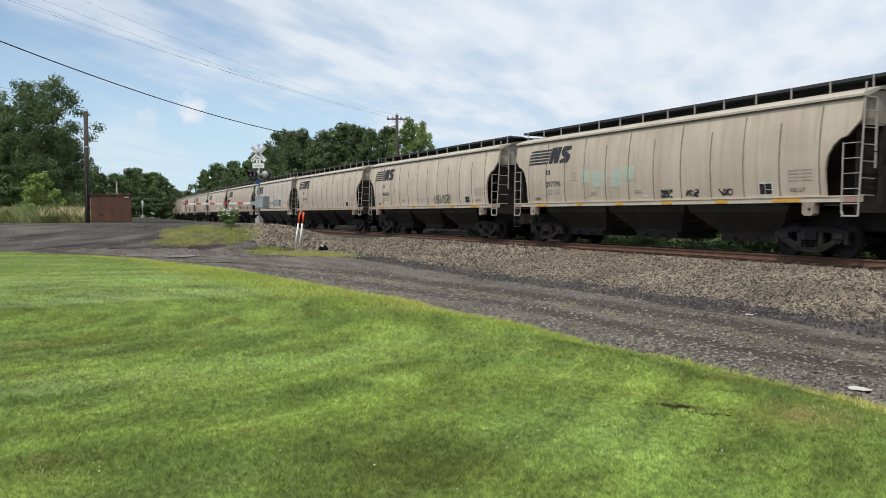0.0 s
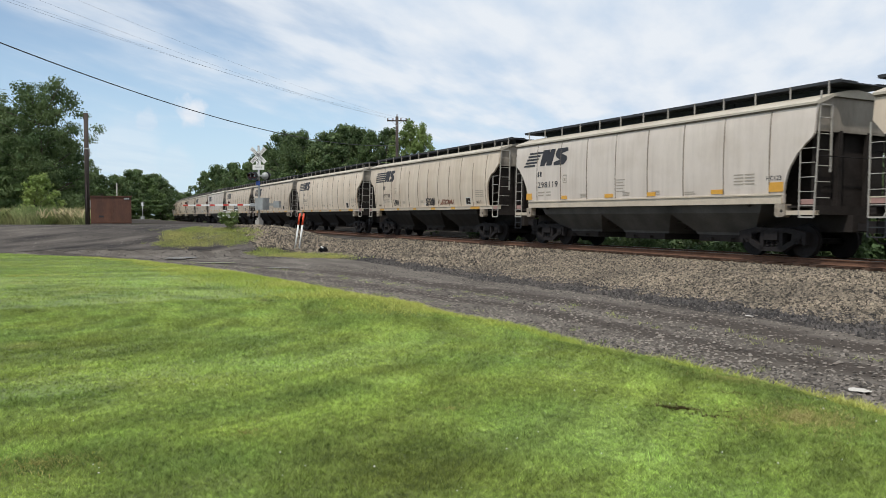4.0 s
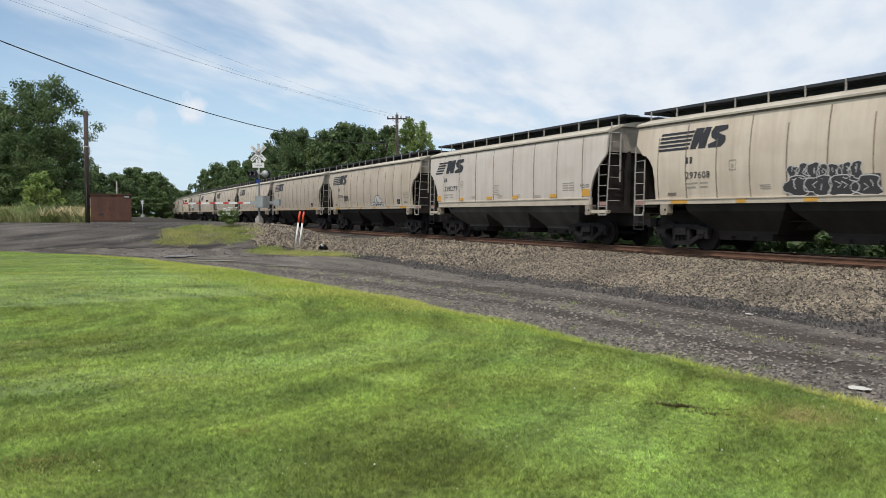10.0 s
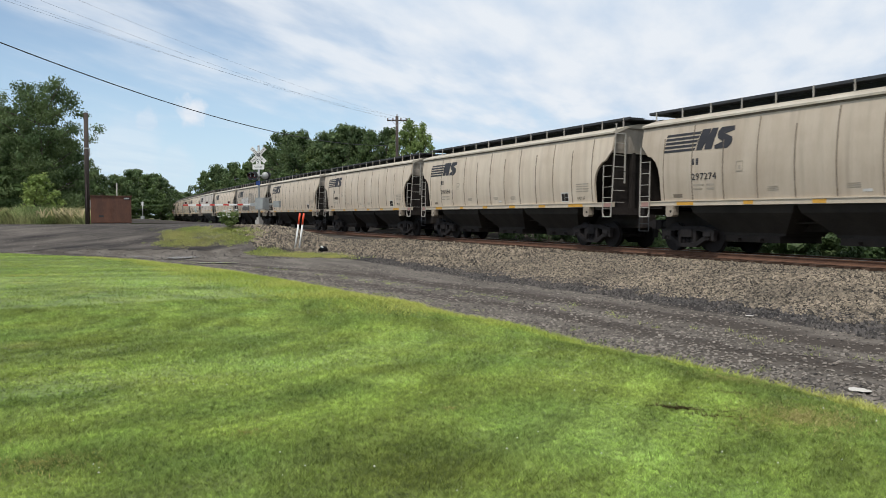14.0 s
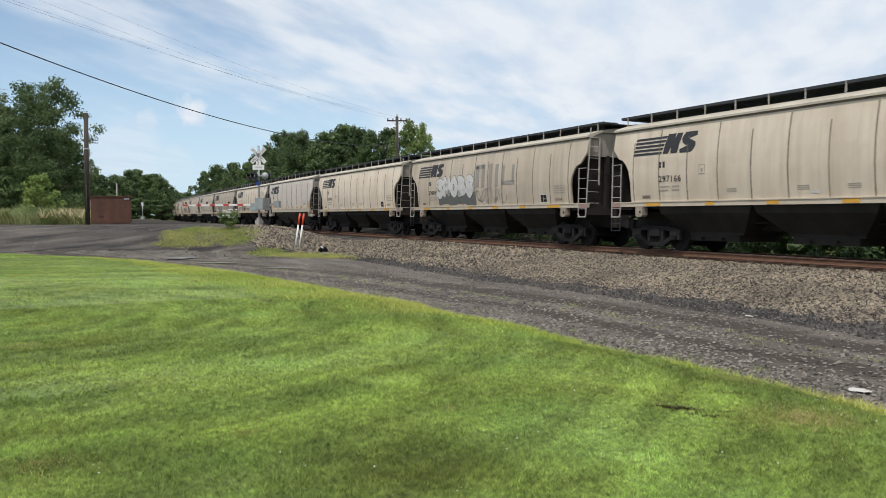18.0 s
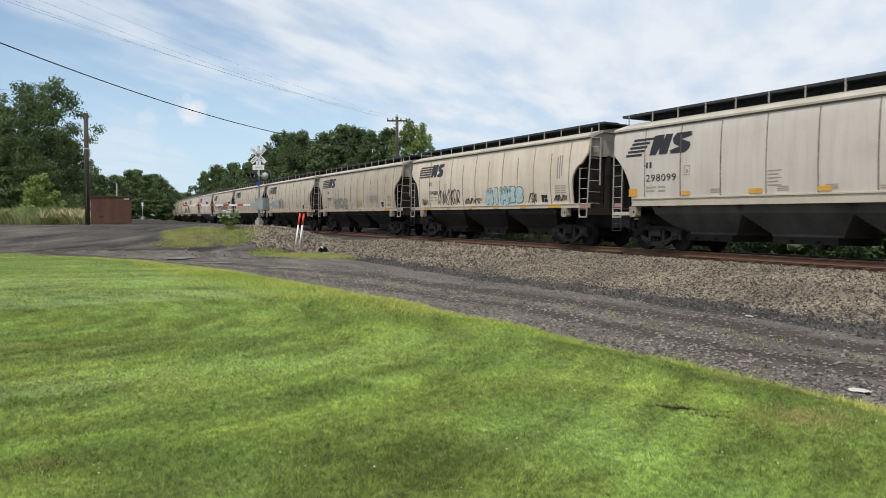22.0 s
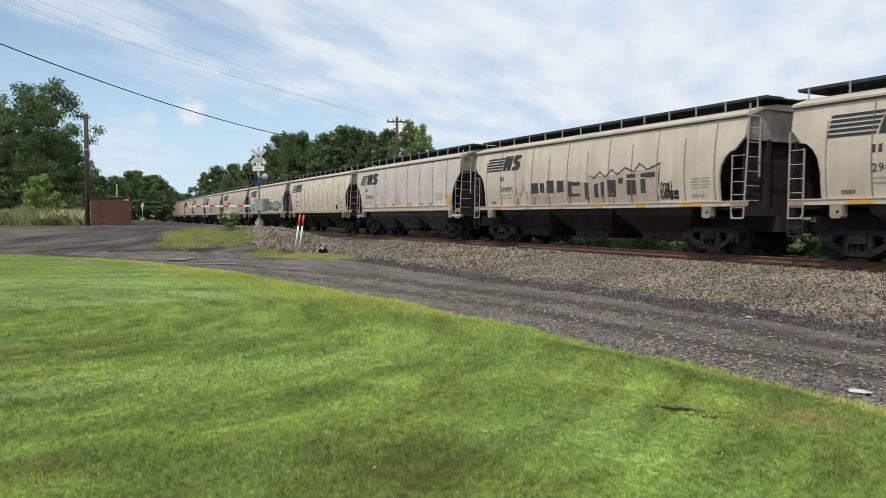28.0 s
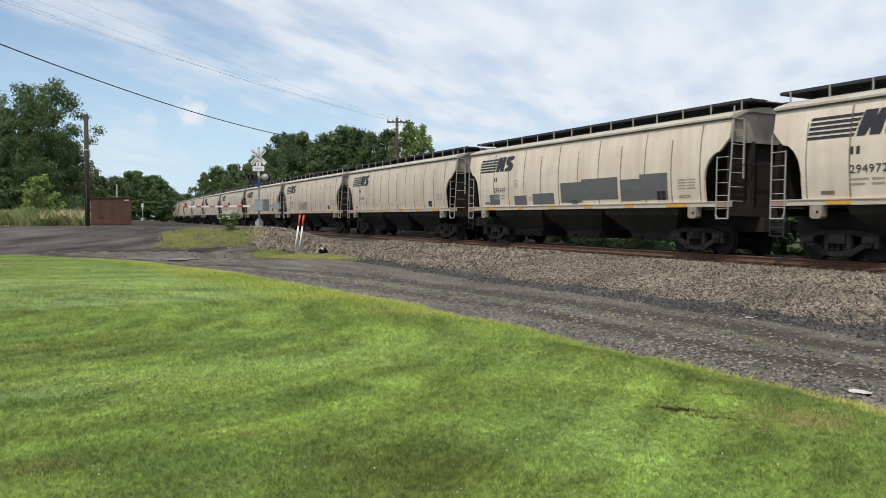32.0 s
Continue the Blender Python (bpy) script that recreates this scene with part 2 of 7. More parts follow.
    if translucent:
        tr = nt.nodes.new("ShaderNodeBsdfTranslucent")
        ms = nt.nodes.new("ShaderNodeMixShader")
        ms.inputs[0].default_value = 0.35
        nt.links.new(hsv.outputs[0], tr.inputs["Color"])
        nt.links.new(bs.outputs[0], ms.inputs[1])
        nt.links.new(tr.outputs[0], ms.inputs[2])
        nt.links.new(ms.outputs[0], nt.nodes["Material Output"].inputs["Surface"])
    return m


# ---- mesh helpers ----
def mesh_from(name, bm):
    me = bpy.data.meshes.new(name)
    bm.to_mesh(me)
    bm.free()
    return me


def part(name, bm, material, parent=None, label=""):
    """Links a bmesh (or a mesh) as one mesh object under a thing or a part."""
    me = bm if isinstance(bm, bpy.types.Mesh) else mesh_from(name, bm)
    if material and not me.materials:
        me.materials.append(material)
    ob = new(name, me)
    if parent:
        ob.parent = parent
    if label:
        tagged(ob, label)
    return ob


def box(bm, x0, x1, y0, y1, z0, z1, m=None):
    vs = [bm.verts.new((x, y, z)) for x in (x0, x1) for y in (y0, y1) for z in (z0, z1)]
    for f in ((0, 1, 3, 2), (4, 6, 7, 5), (0, 4, 5, 1), (2, 3, 7, 6), (0, 2, 6, 4), (1, 5, 7, 3)):
        bm.faces.new([vs[i] for i in f])
    if m is not None:
        bmesh.ops.transform(bm, matrix=m, verts=vs)
    return vs


def boxes(*rows):
    bm = bmesh.new()
    for r in rows:
        box(bm, *r)
    return bm


def rod(bm, a, b, r, n=8, r2=None, caps=True):
    """A round bar from a to b."""
    a, b = Vector(a), Vector(b)
    d = b - a
    q = d.to_track_quat("Z", "Y").to_matrix()
    r2 = r if r2 is None else r2
    ra, rb = [], []
    for i in range(n):
        c = Vector((math.cos(2 * math.pi * i / n), math.sin(2 * math.pi * i / n), 0))
        ra.append(bm.verts.new(a + q @ (c * r)))
        rb.append(bm.verts.new(b + q @ (c * r2)))
    for i in range(n):
        f = bm.faces.new((ra[i], ra[(i + 1) % n], rb[(i + 1) % n], rb[i]))
        f.smooth = n > 6
    if caps:
        bm.faces.new(ra[::-1])
        bm.faces.new(rb)


def rods(r, *pairs, n=8):
    bm = bmesh.new()
    for a, b in pairs:
        rod(bm, a, b, r, n)
    return bm


def prism(bm, outline, axis, lo, hi):
    """A slab from a closed outline of two coordinates, along axis 0, 1 or 2."""
    def at(p, w):
        v = list(p)
        v.insert(axis, w)
        return bm.verts.new(v)
    a, b = [at(p, lo) for p in outline], [at(p, hi) for p in outline]
    n = len(outline)
    for i in range(n):
        bm.faces.new((a[i], a[(i + 1) % n], b[(i + 1) % n], b[i]))
    bm.faces.new(a[::-1])
    bm.faces.new(b)
    return a + b


def fixed(bm):
    bmesh.ops.recalc_face_normals(bm, faces=bm.faces)
    return bm


def text_meshes(rows):
    """Meshes of short texts: rows of (text, size)."""
    obs = {}
    for body, size in rows:
        cu = bpy.data.curves.new("writing", "FONT")
        cu.body, cu.size, cu.extrude, cu.resolution_u = body, size, 0.0015, 2
        cu.space_character = 1.05
        obs[body, size] = new("writing", cu)
    deps = bpy.context.evaluated_depsgraph_get()
    made = {key: bpy.data.meshes.new_from_object(ob.evaluated_get(deps)) for key, ob in obs.items()}
    for ob in obs.values():
        bpy.data.objects.remove(ob)
    return made


def smooth(a, b, v):
    t = min(1.0, max(0.0, (v - a) / (b - a)))
    return t * t * (3 - 2 * t)


def nz(x, y, s=1.0, k=0.0):
    return noise.noise((x * s, y * s, k))


# ---- the track's line ----
RAIL_Z = 0.435
OFF = 19.76            # from the camera's line to the track's centre
CANT = 1.05            # degrees of lean to the inside of the curve
LINE = {}


def track_table():
    step = 0.5
    n0 = 500
    for direction in (1, -1):
        x, y, h = OFF, 0.0, 0.0
        out = []
        for i in range(1100 if direction > 0 else n0):
            s = i * step * direction
            k = min(0.00051 + 1.092e-6 * max(0.0, s - 60.4), 0.004)
            h2 = h + k * step * direction
            mid = (h + h2) / 2
            x += math.sin(mid) * step * direction
            y += math.cos(mid) * step * direction
            h = h2
            out.append((x, y, h))
        LINE[direction] = out


track_table()


def track(s):
    """Centre of the track at s metres along it: x, y and heading (radians, clockwise from +y)."""
    rows = LINE[1 if s >= 0 else -1]
    u = abs(s) / 0.5
    i = int(u)
    f = u - i
    a = (OFF, 0.0, 0.0) if i == 0 else rows[min(i - 1, len(rows) - 1)]
    b = rows[min(i, len(rows) - 1)]
    return tuple(p + (q - p) * f for p, q in zip(a, b))


TRACK_X = [(track(s * 2.0)[1], track(s * 2.0)[0]) for s in range(-60, 260)]


def track_x(y):
    """x of the track abreast of y."""
    if y <= TRACK_X[0][0]:
        return TRACK_X[0][1]
    i = int((y - TRACK_X[0][0]) / 2.0)
    for j in range(min(i, len(TRACK_X) - 2), len(TRACK_X) - 1):
        a, b = TRACK_X[j], TRACK_X[j + 1]
        if a[0] <= y <= b[0]:
            return a[1] + (b[1] - a[1]) * (y - a[0]) / (b[0] - a[0])
    return TRACK_X[-1][1] + (y - TRACK_X[-1][0]) * 0.5


# ---- the ground ----
ROAD_O, ROAD_D, ROAD_N = Vector((12.68, 52.29)), Vector((0.8976, -0.4408)), Vector((0.4408, 0.8976))


def road_aq(x, y):
    p = Vector((x, y)) - ROAD_O
    return p.dot(ROAD_D), p.dot(ROAD_N)


def lawn_edge(y):
    """x of the lawn's edge."""
    return 6.65 - 0.0042 * max(0.0, y - 6) ** 2.0 - 0.0087 * max(0.0, y - 24) ** 2 + 0.22 * nz(0.3, y, 0.5) + 0.1 * nz(2.3, y, 1.7)


# shallow hollows that hold water: across the camera's axis, along it, half width, half depth
HOLLOWS = [(-12.05, 38.0, 0.62, 0.95), (-14.2, 38.6, 0.6, 0.24), (-9.2, 33.5, 0.8, 0.26), (-6.0, 30.5, 0.6, 0.18)]
HOLLOW_COS, HOLLOW_SIN = math.cos(radians(TURN)), math.sin(radians(TURN))


def hollow_at(x, y):
    """The nearest hollow's index and how far out of it a place lies (1 at its rim)."""
    a, b = x * HOLLOW_COS - y * HOLLOW_SIN, x * HOLLOW_SIN + y * HOLLOW_COS
    best = (0, 99.0)
    for i, (u, v, rx, ry) in enumerate(HOLLOWS):
        e = ((a - u) / rx) ** 2 + ((b - v) / ry) ** 2
        if e < best[1]:
            best = (i, e)
    return best


def height(x, y):
    i, e = hollow_at(x, y)
    z = plain_height(x, y)
    if e < 6.0:
        u, v = HOLLOWS[i][:2]
        level = plain_height(u * HOLLOW_COS + v * HOLLOW_SIN, v * HOLLOW_COS - u * HOLLOW_SIN)
        z += (level - 0.035 - z) * (1 - smooth(1.3, 6.0, e))
    return z


def plain_height(x, y):
    tx = track_x(y)
    d = abs(x - tx)
    e = lawn_edge(y)
    lane = -0.3
    z = lane * smooth(e - 0.8, e + 1.0, x)
    z += 0.05 * nz(x, y, 0.16) + 0.022 * nz(x, y, 0.6, 3) + 0.012 * nz(x, y, 1.3, 6)
    a, q = road_aq(x, y)
    top = 1.02
    rise = smooth(-13.0, -4.6, q) * (smooth(1.8, 8.6, d) if x < tx else 1.0)
    z = z + (top - z) * rise
    # the trackbed
    bed = RAIL_Z - 0.215
    side = 8.2 if x < tx else 7.0
    w = 1 - smooth(1.5, side - 1.1, d)
    lin = max(0.0, min(1.0, (side - 1.1 - d) / (side - 1.1 - 1.5)))
    w = 0.65 * lin + 0.35 * w
    z = z + (bed - z) * w
    return z


GX = [-1500, -900, -500, -300, -200, -140, -100, -75, -58, -46] + [-38 + 1.0 * i for i in range(26)] + [-12 + 0.5 * i for i in range(100)] + [38 + 1.5 * i for i in range(14)] + [62, 70, 85, 110, 150, 220, 350, 600, 1000, 1500]
GY = [-1500, -800, -400, -200, -120, -70, -45, -32, -25] + [-20 + 1.0 * i for i in range(20)] + [0.5 * i for i in range(160)] + [80 + 2.0 * i for i in range(35)] + [155, 170, 200, 250, 330, 450, 700, 1100, 1800]


def ground_mats():
    for m in (M_EARTH, M_LANE, M_BALLAST, M_ROAD):
        m.node_tree.nodes["Principled BSDF"].inputs["Specular IOR Level"].default_value = 0.12


def sheet(name, xs, ys, zf, material, keep=None, lift=0.0, kind="structure", label="", masks=()):
    """A ground sheet over a grid; keep says which cells belong to it."""
    verts = [(x, y, zf(x, y) + lift) for y in ys for x in xs]
    nx = len(xs)
    faces = []
    for j in range(len(ys) - 1):
        for i in range(nx - 1):
            if keep is None or keep((xs[i] + xs[i + 1]) / 2, (ys[j] + ys[j + 1]) / 2):
                faces.append((j * nx + i, j * nx + i + 1, (j + 1) * nx + i + 1, (j + 1) * nx + i))
    if keep is not None:
        used = sorted({v for f in faces for v in f})
        remap = {v: i for i, v in enumerate(used)}
        verts, faces = [verts[v] for v in used], [tuple(remap[v] for v in f) for f in faces]
    me = bpy.data.meshes.new(name)
    me.from_pydata(verts, [], faces)
    me.polygons.foreach_set("use_smooth", [True] * len(faces))
    for key, fn in masks:
        me.attributes.new(key, "FLOAT", "POINT").data.foreach_set("value", [fn(v[0], v[1]) for v in verts])
    me.materials.append(material)
    return tagged(new(name, me), label, kind=kind)


def span(a, b, step):
    return [a + step * i for i in range(int((b - a) / step) + 1)]


M_EARTH = mat("weedy_earth", (0.060, 0.085, 0.028), 0.95, 0, 0.35, 0.25, 9, 0.4, (0.13, 0.12, 0.065))
# tone below 1 puts the shade among the blades into the turf's colour
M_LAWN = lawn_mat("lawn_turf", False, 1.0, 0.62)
M_LANE = mat("lane_gravel", (0.090, 0.078, 0.066), 0.9, 0, 0.5, 1.2, 34, 1.0, (0.170, 0.150, 0.130), stretch=(1, 0.25, 1))
# bed coloured near black, for the shade in gaps between the stones
M_BALLAST = mat("ballast_bed", (0.034, 0.029, 0.025), 0.95, 0, 0.5, 1.1, 22, 1.0, (0.060, 0.050, 0.042))
M_ROAD = mat("worn_asphalt", (0.026, 0.023, 0.022), 0.85, 0, 0.5, 0.5, 22, 1.0, (0.125, 0.110, 0.096), stretch=(0.5, 1.6, 1))

ground_mats()
ground = sheet("ground", GX, GY, height, M_EARTH, lift=-0.03, label="weedy earth and rough grass reaching the horizon")


def in_lawn(x, y):
    a, q = road_aq(x, y)
    return x < lawn_edge(y) and q < -15.8 + 0.4 * nz(x, y, 0.4, 5) and y > -14


def in_lane(x, y):
    a, q = road_aq(x, y)
    return x > lawn_edge(y) - 0.3 and x < track_x(y) - 4.6 and q < -7.0 + 1.2 * nz(x, y, 0.5, 9) and y > -20


def in_ballast(x, y):
    tx = track_x(y)
    return tx - 6.7 - 9 * smooth(57, 76, y) - 3.6 * smooth(35, 43, y) + 0.5 * nz(x, y, 0.6, 2) < x < tx + 5.5


def in_road(x, y):
    a, q = road_aq(x, y)
    if not (-16.4 < q < 4.0 + 0.4 * nz(x, y, 0.4) and x < track_x(y) - 1.2 and a > -60):
        return False
    if track_x(y) - x < 10.4 + 0.8 * nz(x, y, 0.5, 13) and q < -3.6:
        return False
    return q > -11.0 + 0.9 * nz(x, y, 0.45, 11) or x < lawn_edge(y) + 0.4 or y > 46


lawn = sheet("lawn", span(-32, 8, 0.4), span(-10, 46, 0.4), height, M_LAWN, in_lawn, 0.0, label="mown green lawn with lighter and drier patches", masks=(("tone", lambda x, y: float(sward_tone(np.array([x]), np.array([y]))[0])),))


def mud_mask(x, y):
    """Where wheels have pressed the lane into dark damp tracks."""
    d = x - lawn_edge(y)
    out = 0.0
    for c, w in ((2.45, 0.45), (4.25, 0.6)):
        out = max(out, math.exp(-((d - c - 0.5 * nz(1.0, y, 0.2, c)) / w) ** 2))
    return out


def cinder_mask(x, y):
    d = track_x(y) - x
    return math.exp(-((d - 7.35 - 0.3 * nz(x, y, 0.4, 3)) / 0.62) ** 2)


def dress_lane():
    """Mixes mud and cinders into the lane's gravel by its masks, with ragged edges."""
    nt = M_LANE.node_tree
    bs = nt.nodes["Principled BSDF"]
    colour = bs.inputs["Base Color"].links[0].from_socket
    co = nt.nodes.new("ShaderNodeTexCoord")
    n = nt.nodes.new("ShaderNodeTexNoise")
    n.inputs["Scale"].default_value, n.inputs["Detail"].default_value = 2.2, 7
    nt.links.new(co.outputs["Object"], n.inputs["Vector"])
    for key, shade in (("mud", (0.058, 0.048, 0.041, 1)), ("cinder", (0.030, 0.027, 0.027, 1))):
        at = nt.nodes.new("ShaderNodeAttribute")
        at.attribute_name = key
        add = nt.nodes.new("ShaderNodeMath")
        add.operation = "ADD"
        nt.links.new(at.outputs["Fac"], add.inputs[0])
        nt.links.new(n.outputs["Fac"], add.inputs[1])
        r = nt.nodes.new("ShaderNodeMapRange")
        r.inputs["From Min"].default_value, r.inputs["From Max"].default_value, r.inputs["To Max"].default_value = 0.85, 1.25, 0.9
        nt.links.new(add.outputs[0], r.inputs["Value"])
        mx = nt.nodes.new("ShaderNodeMix")
        mx.data_type = "RGBA"
        nt.links.new(r.outputs[0], mx.inputs["Factor"])
        nt.links.new(colour, mx.inputs["A"])
        mx.inputs["B"].default_value = shade
        colour = mx.outputs["Result"]
    nt.links.new(colour, bs.inputs["Base Color"])


dress_lane()
lane = sheet("gravel_lane", span(-4, 17, 0.2), span(-18, 48, 0.3), height, M_LANE, in_lane, -0.012, label="grey gravel lane with damp wheel tracks", masks=(("mud", mud_mask), ("cinder", cinder_mask)))
ballast = sheet("ballast_bed", span(3, 62, 0.35), span(-60, 150, 0.7), height, M_BALLAST, in_ballast, 0.004, label="grey-brown crushed stone trackbed")
road = sheet("road", span(-44, 19, 0.4), span(22, 84, 0.4), height, M_ROAD, in_road, 0.01, label="dark worn asphalt street to the crossing")


# ---- rails and ties ----
M_RAIL = mat("rusty_rail", (0.165, 0.088, 0.056), 0.85, 0.0, 0.3, 4, 40, 0.2, (0.115, 0.062, 0.042), spec=0.2)
M_RAILTOP = mat("polished_rail", (0.42, 0.40, 0.38), 0.35, 0.9, 0.15, 4, 40, 0.0)
M_TIE = mat("creosoted_tie", (0.062, 0.040, 0.030), 0.95, 0, 0.35, 3, 25, 0.5, (0.10, 0.064, 0.046), 0.25, spec=0.15)


def track_point(s, lat, z):
    """A point by the canted track: lat across it, z above the rail."""
    x, y, h = track(s)
    c = radians(CANT)
    l2, z2 = lat * math.cos(c) + z * math.sin(c), z * math.cos(c) - lat * math.sin(c)
    return (x + l2 * math.cos(h), y - l2 * math.sin(h), RAIL_Z + z2)


def build_track():
    line = tagged(new("railway_track"), "rusty rails on dark wooden ties", "railway track", kind="structure")
    prof = [(-0.07, -0.17), (0.07, -0.17), (0.07, -0.15), (0.012, -0.13), (0.012, -0.05), (0.036, -0.04), (0.036, -0.004), (-0.036, -0.004), (-0.036, -0.04), (-0.012, -0.05), (-0.012, -0.13), (-0.07, -0.15)]
    top = [(-0.03, -0.006), (0.03, -0.006), (0.026, 0.0), (-0.026, 0.0)]
    for side in (-0.755, 0.755):
        for nm, pr, mt in (("rail", prof, M_RAIL), ("rail_head", top, M_RAILTOP)):
            bm = bmesh.new()
            rings = []
            for i in range(141):
                s = -60 + i * 2.0
                rings.append([bm.verts.new(track_point(s, side + a, b)) for a, b in pr])
            for r0, r1 in zip(rings, rings[1:]):
                for k in range(len(pr)):
                    bm.faces.new((r0[k], r0[(k + 1) % len(pr)], r1[(k + 1) % len(pr)], r1[k]))
            part(nm, fixed(bm), mt, line)
    tie = mesh_from("tie", boxes((-1.3, 1.3, -0.115, 0.115, -0.20, 0.0)))
    tie.materials.append(M_TIE)
    rng = random.Random(5)
    for i in range(240):
        s = -18 + i * 0.53
        x, y, h = track(s)
        ob = part("tie", tie, None, line)
        ob.matrix_basis = pose(*track_point(s, rng.uniform(-0.05, 0.05), -0.165 + rng.uniform(-0.012, 0.012)), 0, CANT, -math.degrees(h) + rng.uniform(-1, 1))
    return line


build_track()


# ---- the train ----
LENGTH = {"A": 18.3, "B": 16.9}       # between coupler faces
HALF = {"A": 8.38, "B": 7.68}         # half the body's length
TRUCK = {"A": 6.55, "B": 5.85}        # truck centres


# how far the train has come at each second
COME = [0.05, 13.14, 27.03, 40.06, 53.64, 67.09, 80.44, 94.35, 107.42, 121.37, 134.83, 148.2, 161.67, 174.67, 188.6, 201.99, 215.49, 228.96, 241.97,
        255.74, 268.85, 282.69, 295.53, 309.4, 322.83, 335.77, 349.44, 362.89, 376.42, 389.81, 402.99, 416.35, 429.31]


def run(t):
    """How far the train has come after t seconds."""
    i = min(31, int(t))
    return COME[i] + (COME[i + 1] - COME[i]) * (t - i)


def cream(name, k, cool=1.0):
    """Cream paint, k times as pale as the usual one; cool: more blue and green in it."""
    return mat(name, (0.640 * k, 0.545 * k * cool, 0.432 * k * cool ** 2), 0.55, 0, 0.07, 0.9, 14, 0.05, (0.545 * k, 0.450 * k * cool, 0.345 * k * cool ** 2), 0.06, stretch=(1, 2.2, 0.5))


M_CREAM, M_FRESH, M_DULL = cream("cream_car_paint", 1.0), cream("fresh_cream_car_paint", 1.20), cream("dull_cream_car_paint", 0.82, 0.99)
M_GREYCAR = mat("grey_car_paint", (0.665, 0.588, 0.515), 0.55, 0, 0.06, 0.9, 14, 0.05, (0.605, 0.530, 0.462), 0.06, stretch=(1, 2.2, 0.5))


def weather(m, grime, streak):
    """Rain streaks and brown grime over the paint of a car's side."""
    nt = m.node_tree
    bs = nt.nodes["Principled BSDF"]
    colour = bs.inputs["Base Color"].links[0].from_socket
    co = nt.nodes.new("ShaderNodeTexCoord")
    info = nt.nodes.new("ShaderNodeObjectInfo")
    shift = nt.nodes.new("ShaderNodeVectorMath")
    shift.operation = "SCALE"
    shift.inputs[0].default_value = (0, 61, 0)
    nt.links.new(info.outputs["Random"], shift.inputs["Scale"])
    add = nt.nodes.new("ShaderNodeVectorMath")
    nt.links.new(co.outputs["Object"], add.inputs[0])
    nt.links.new(shift.outputs[0], add.inputs[1])
    for scale, stretch, lo, hi, most, shade in ((1.6, (0.3, 3.2, 0.22), 0.50, 0.78, streak, grime), (5.0, (0.3, 3.0, 0.12), 0.60, 0.84, streak * 0.55, grime), (0.8, (1, 1, 1.4), 0.50, 0.80, 0.40, tuple(c * 1.5 for c in grime))):
        mp = nt.nodes.new("ShaderNodeMapping")
        mp.inputs["Scale"].default_value = stretch
        nt.links.new(add.outputs[0], mp.inputs[0])
        n = nt.nodes.new("ShaderNodeTexNoise")
        n.inputs["Scale"].default_value, n.inputs["Detail"].default_value = scale, 7
        nt.links.new(mp.outputs[0], n.inputs["Vector"])
        r = nt.nodes.new("ShaderNodeMapRange")
        for key, v in zip(("From Min", "From Max", "To Min", "To Max"), (lo, hi, 0.0, most)):
            r.inputs[key].default_value = v
        nt.links.new(n.outputs["Fac"], r.inputs["Value"])
        mx = nt.nodes.new("ShaderNodeMix")
        mx.data_type = "RGBA"
        nt.links.new(r.outputs[0], mx.inputs["Factor"])
        nt.links.new(colour, mx.inputs["A"])
        mx.inputs["B"].default_value = (*shade, 1)
        colour = mx.outputs["Result"]
    nt.links.new(colour, bs.inputs["Base Color"])


weather(M_CREAM, (0.27, 0.205, 0.145), 0.30)
weather(M_FRESH, (0.36, 0.28, 0.20), 0.25)
weather(M_DULL, (0.22, 0.17, 0.125), 0.36)
weather(M_GREYCAR, (0.29, 0.235, 0.185), 0.26)
M_SEAM = mat("seam_dirt", (0.20, 0.16, 0.12), 0.8, 0, 0.3, 3, 20, 0.1)
M_PAD = mat("dirty_pad_paint", (0.36, 0.30, 0.235), 0.7, 0, 0.3, 5, 30, 0.1, (0.22, 0.18, 0.14))
M_SILL = mat("pale_sill_paint", (0.56, 0.475, 0.37), 0.6, 0, 0.15, 2, 20, 0.05)
# grime and the deep shade of car ends and underframe, in one colour
M_GRIMESHADE = mat("sooty_steel", (0.037, 0.031, 0.028), 0.85, 0, 0.3, 2, 20, 0.2, spec=0.12)
# the shade under the car body is put into the bays' brown
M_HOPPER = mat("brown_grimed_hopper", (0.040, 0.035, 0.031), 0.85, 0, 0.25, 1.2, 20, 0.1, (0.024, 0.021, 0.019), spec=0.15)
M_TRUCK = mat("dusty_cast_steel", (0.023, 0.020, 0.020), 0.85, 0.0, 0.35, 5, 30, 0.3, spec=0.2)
M_GRATE = mat("dark_grating", (0.045, 0.047, 0.052), 0.7, 0.3, 0.2, 5, 30, 0.1)
# end paint: its grime and the end's shadow are both in the colour
M_ENDGRIME_SHADE = mat("grimy_end_paint", (0.36, 0.315, 0.26), 0.7, 0, 0.25, 1.4, 12, 0.1, (0.22, 0.19, 0.155), 0.1, stretch=(2, 1, 0.4))
# bays of the shorter cars, paler, also with underside shade in the colour
M_BAYSHADE = mat("dusty_hopper_paint", (0.105, 0.096, 0.086), 0.8, 0, 0.2, 1.0, 14, 0.1, (0.062, 0.056, 0.050), spec=0.2)
M_LADDER = mat("pale_ladder_paint", (0.42, 0.39, 0.345), 0.6, 0, 0.2, 6, 40, 0.05)
M_ROOF = mat("pale_roof_paint", (0.50, 0.45, 0.365), 0.6, 0, 0.15, 1.0, 12, 0.1, (0.40, 0.35, 0.28))
M_YELLOW = plain("yellow_reflector", (0.66, 0.34, 0.045), 0.5)
M_PLACARD = plain("faded_red_placard", (0.36, 0.21, 0.18), 0.6)
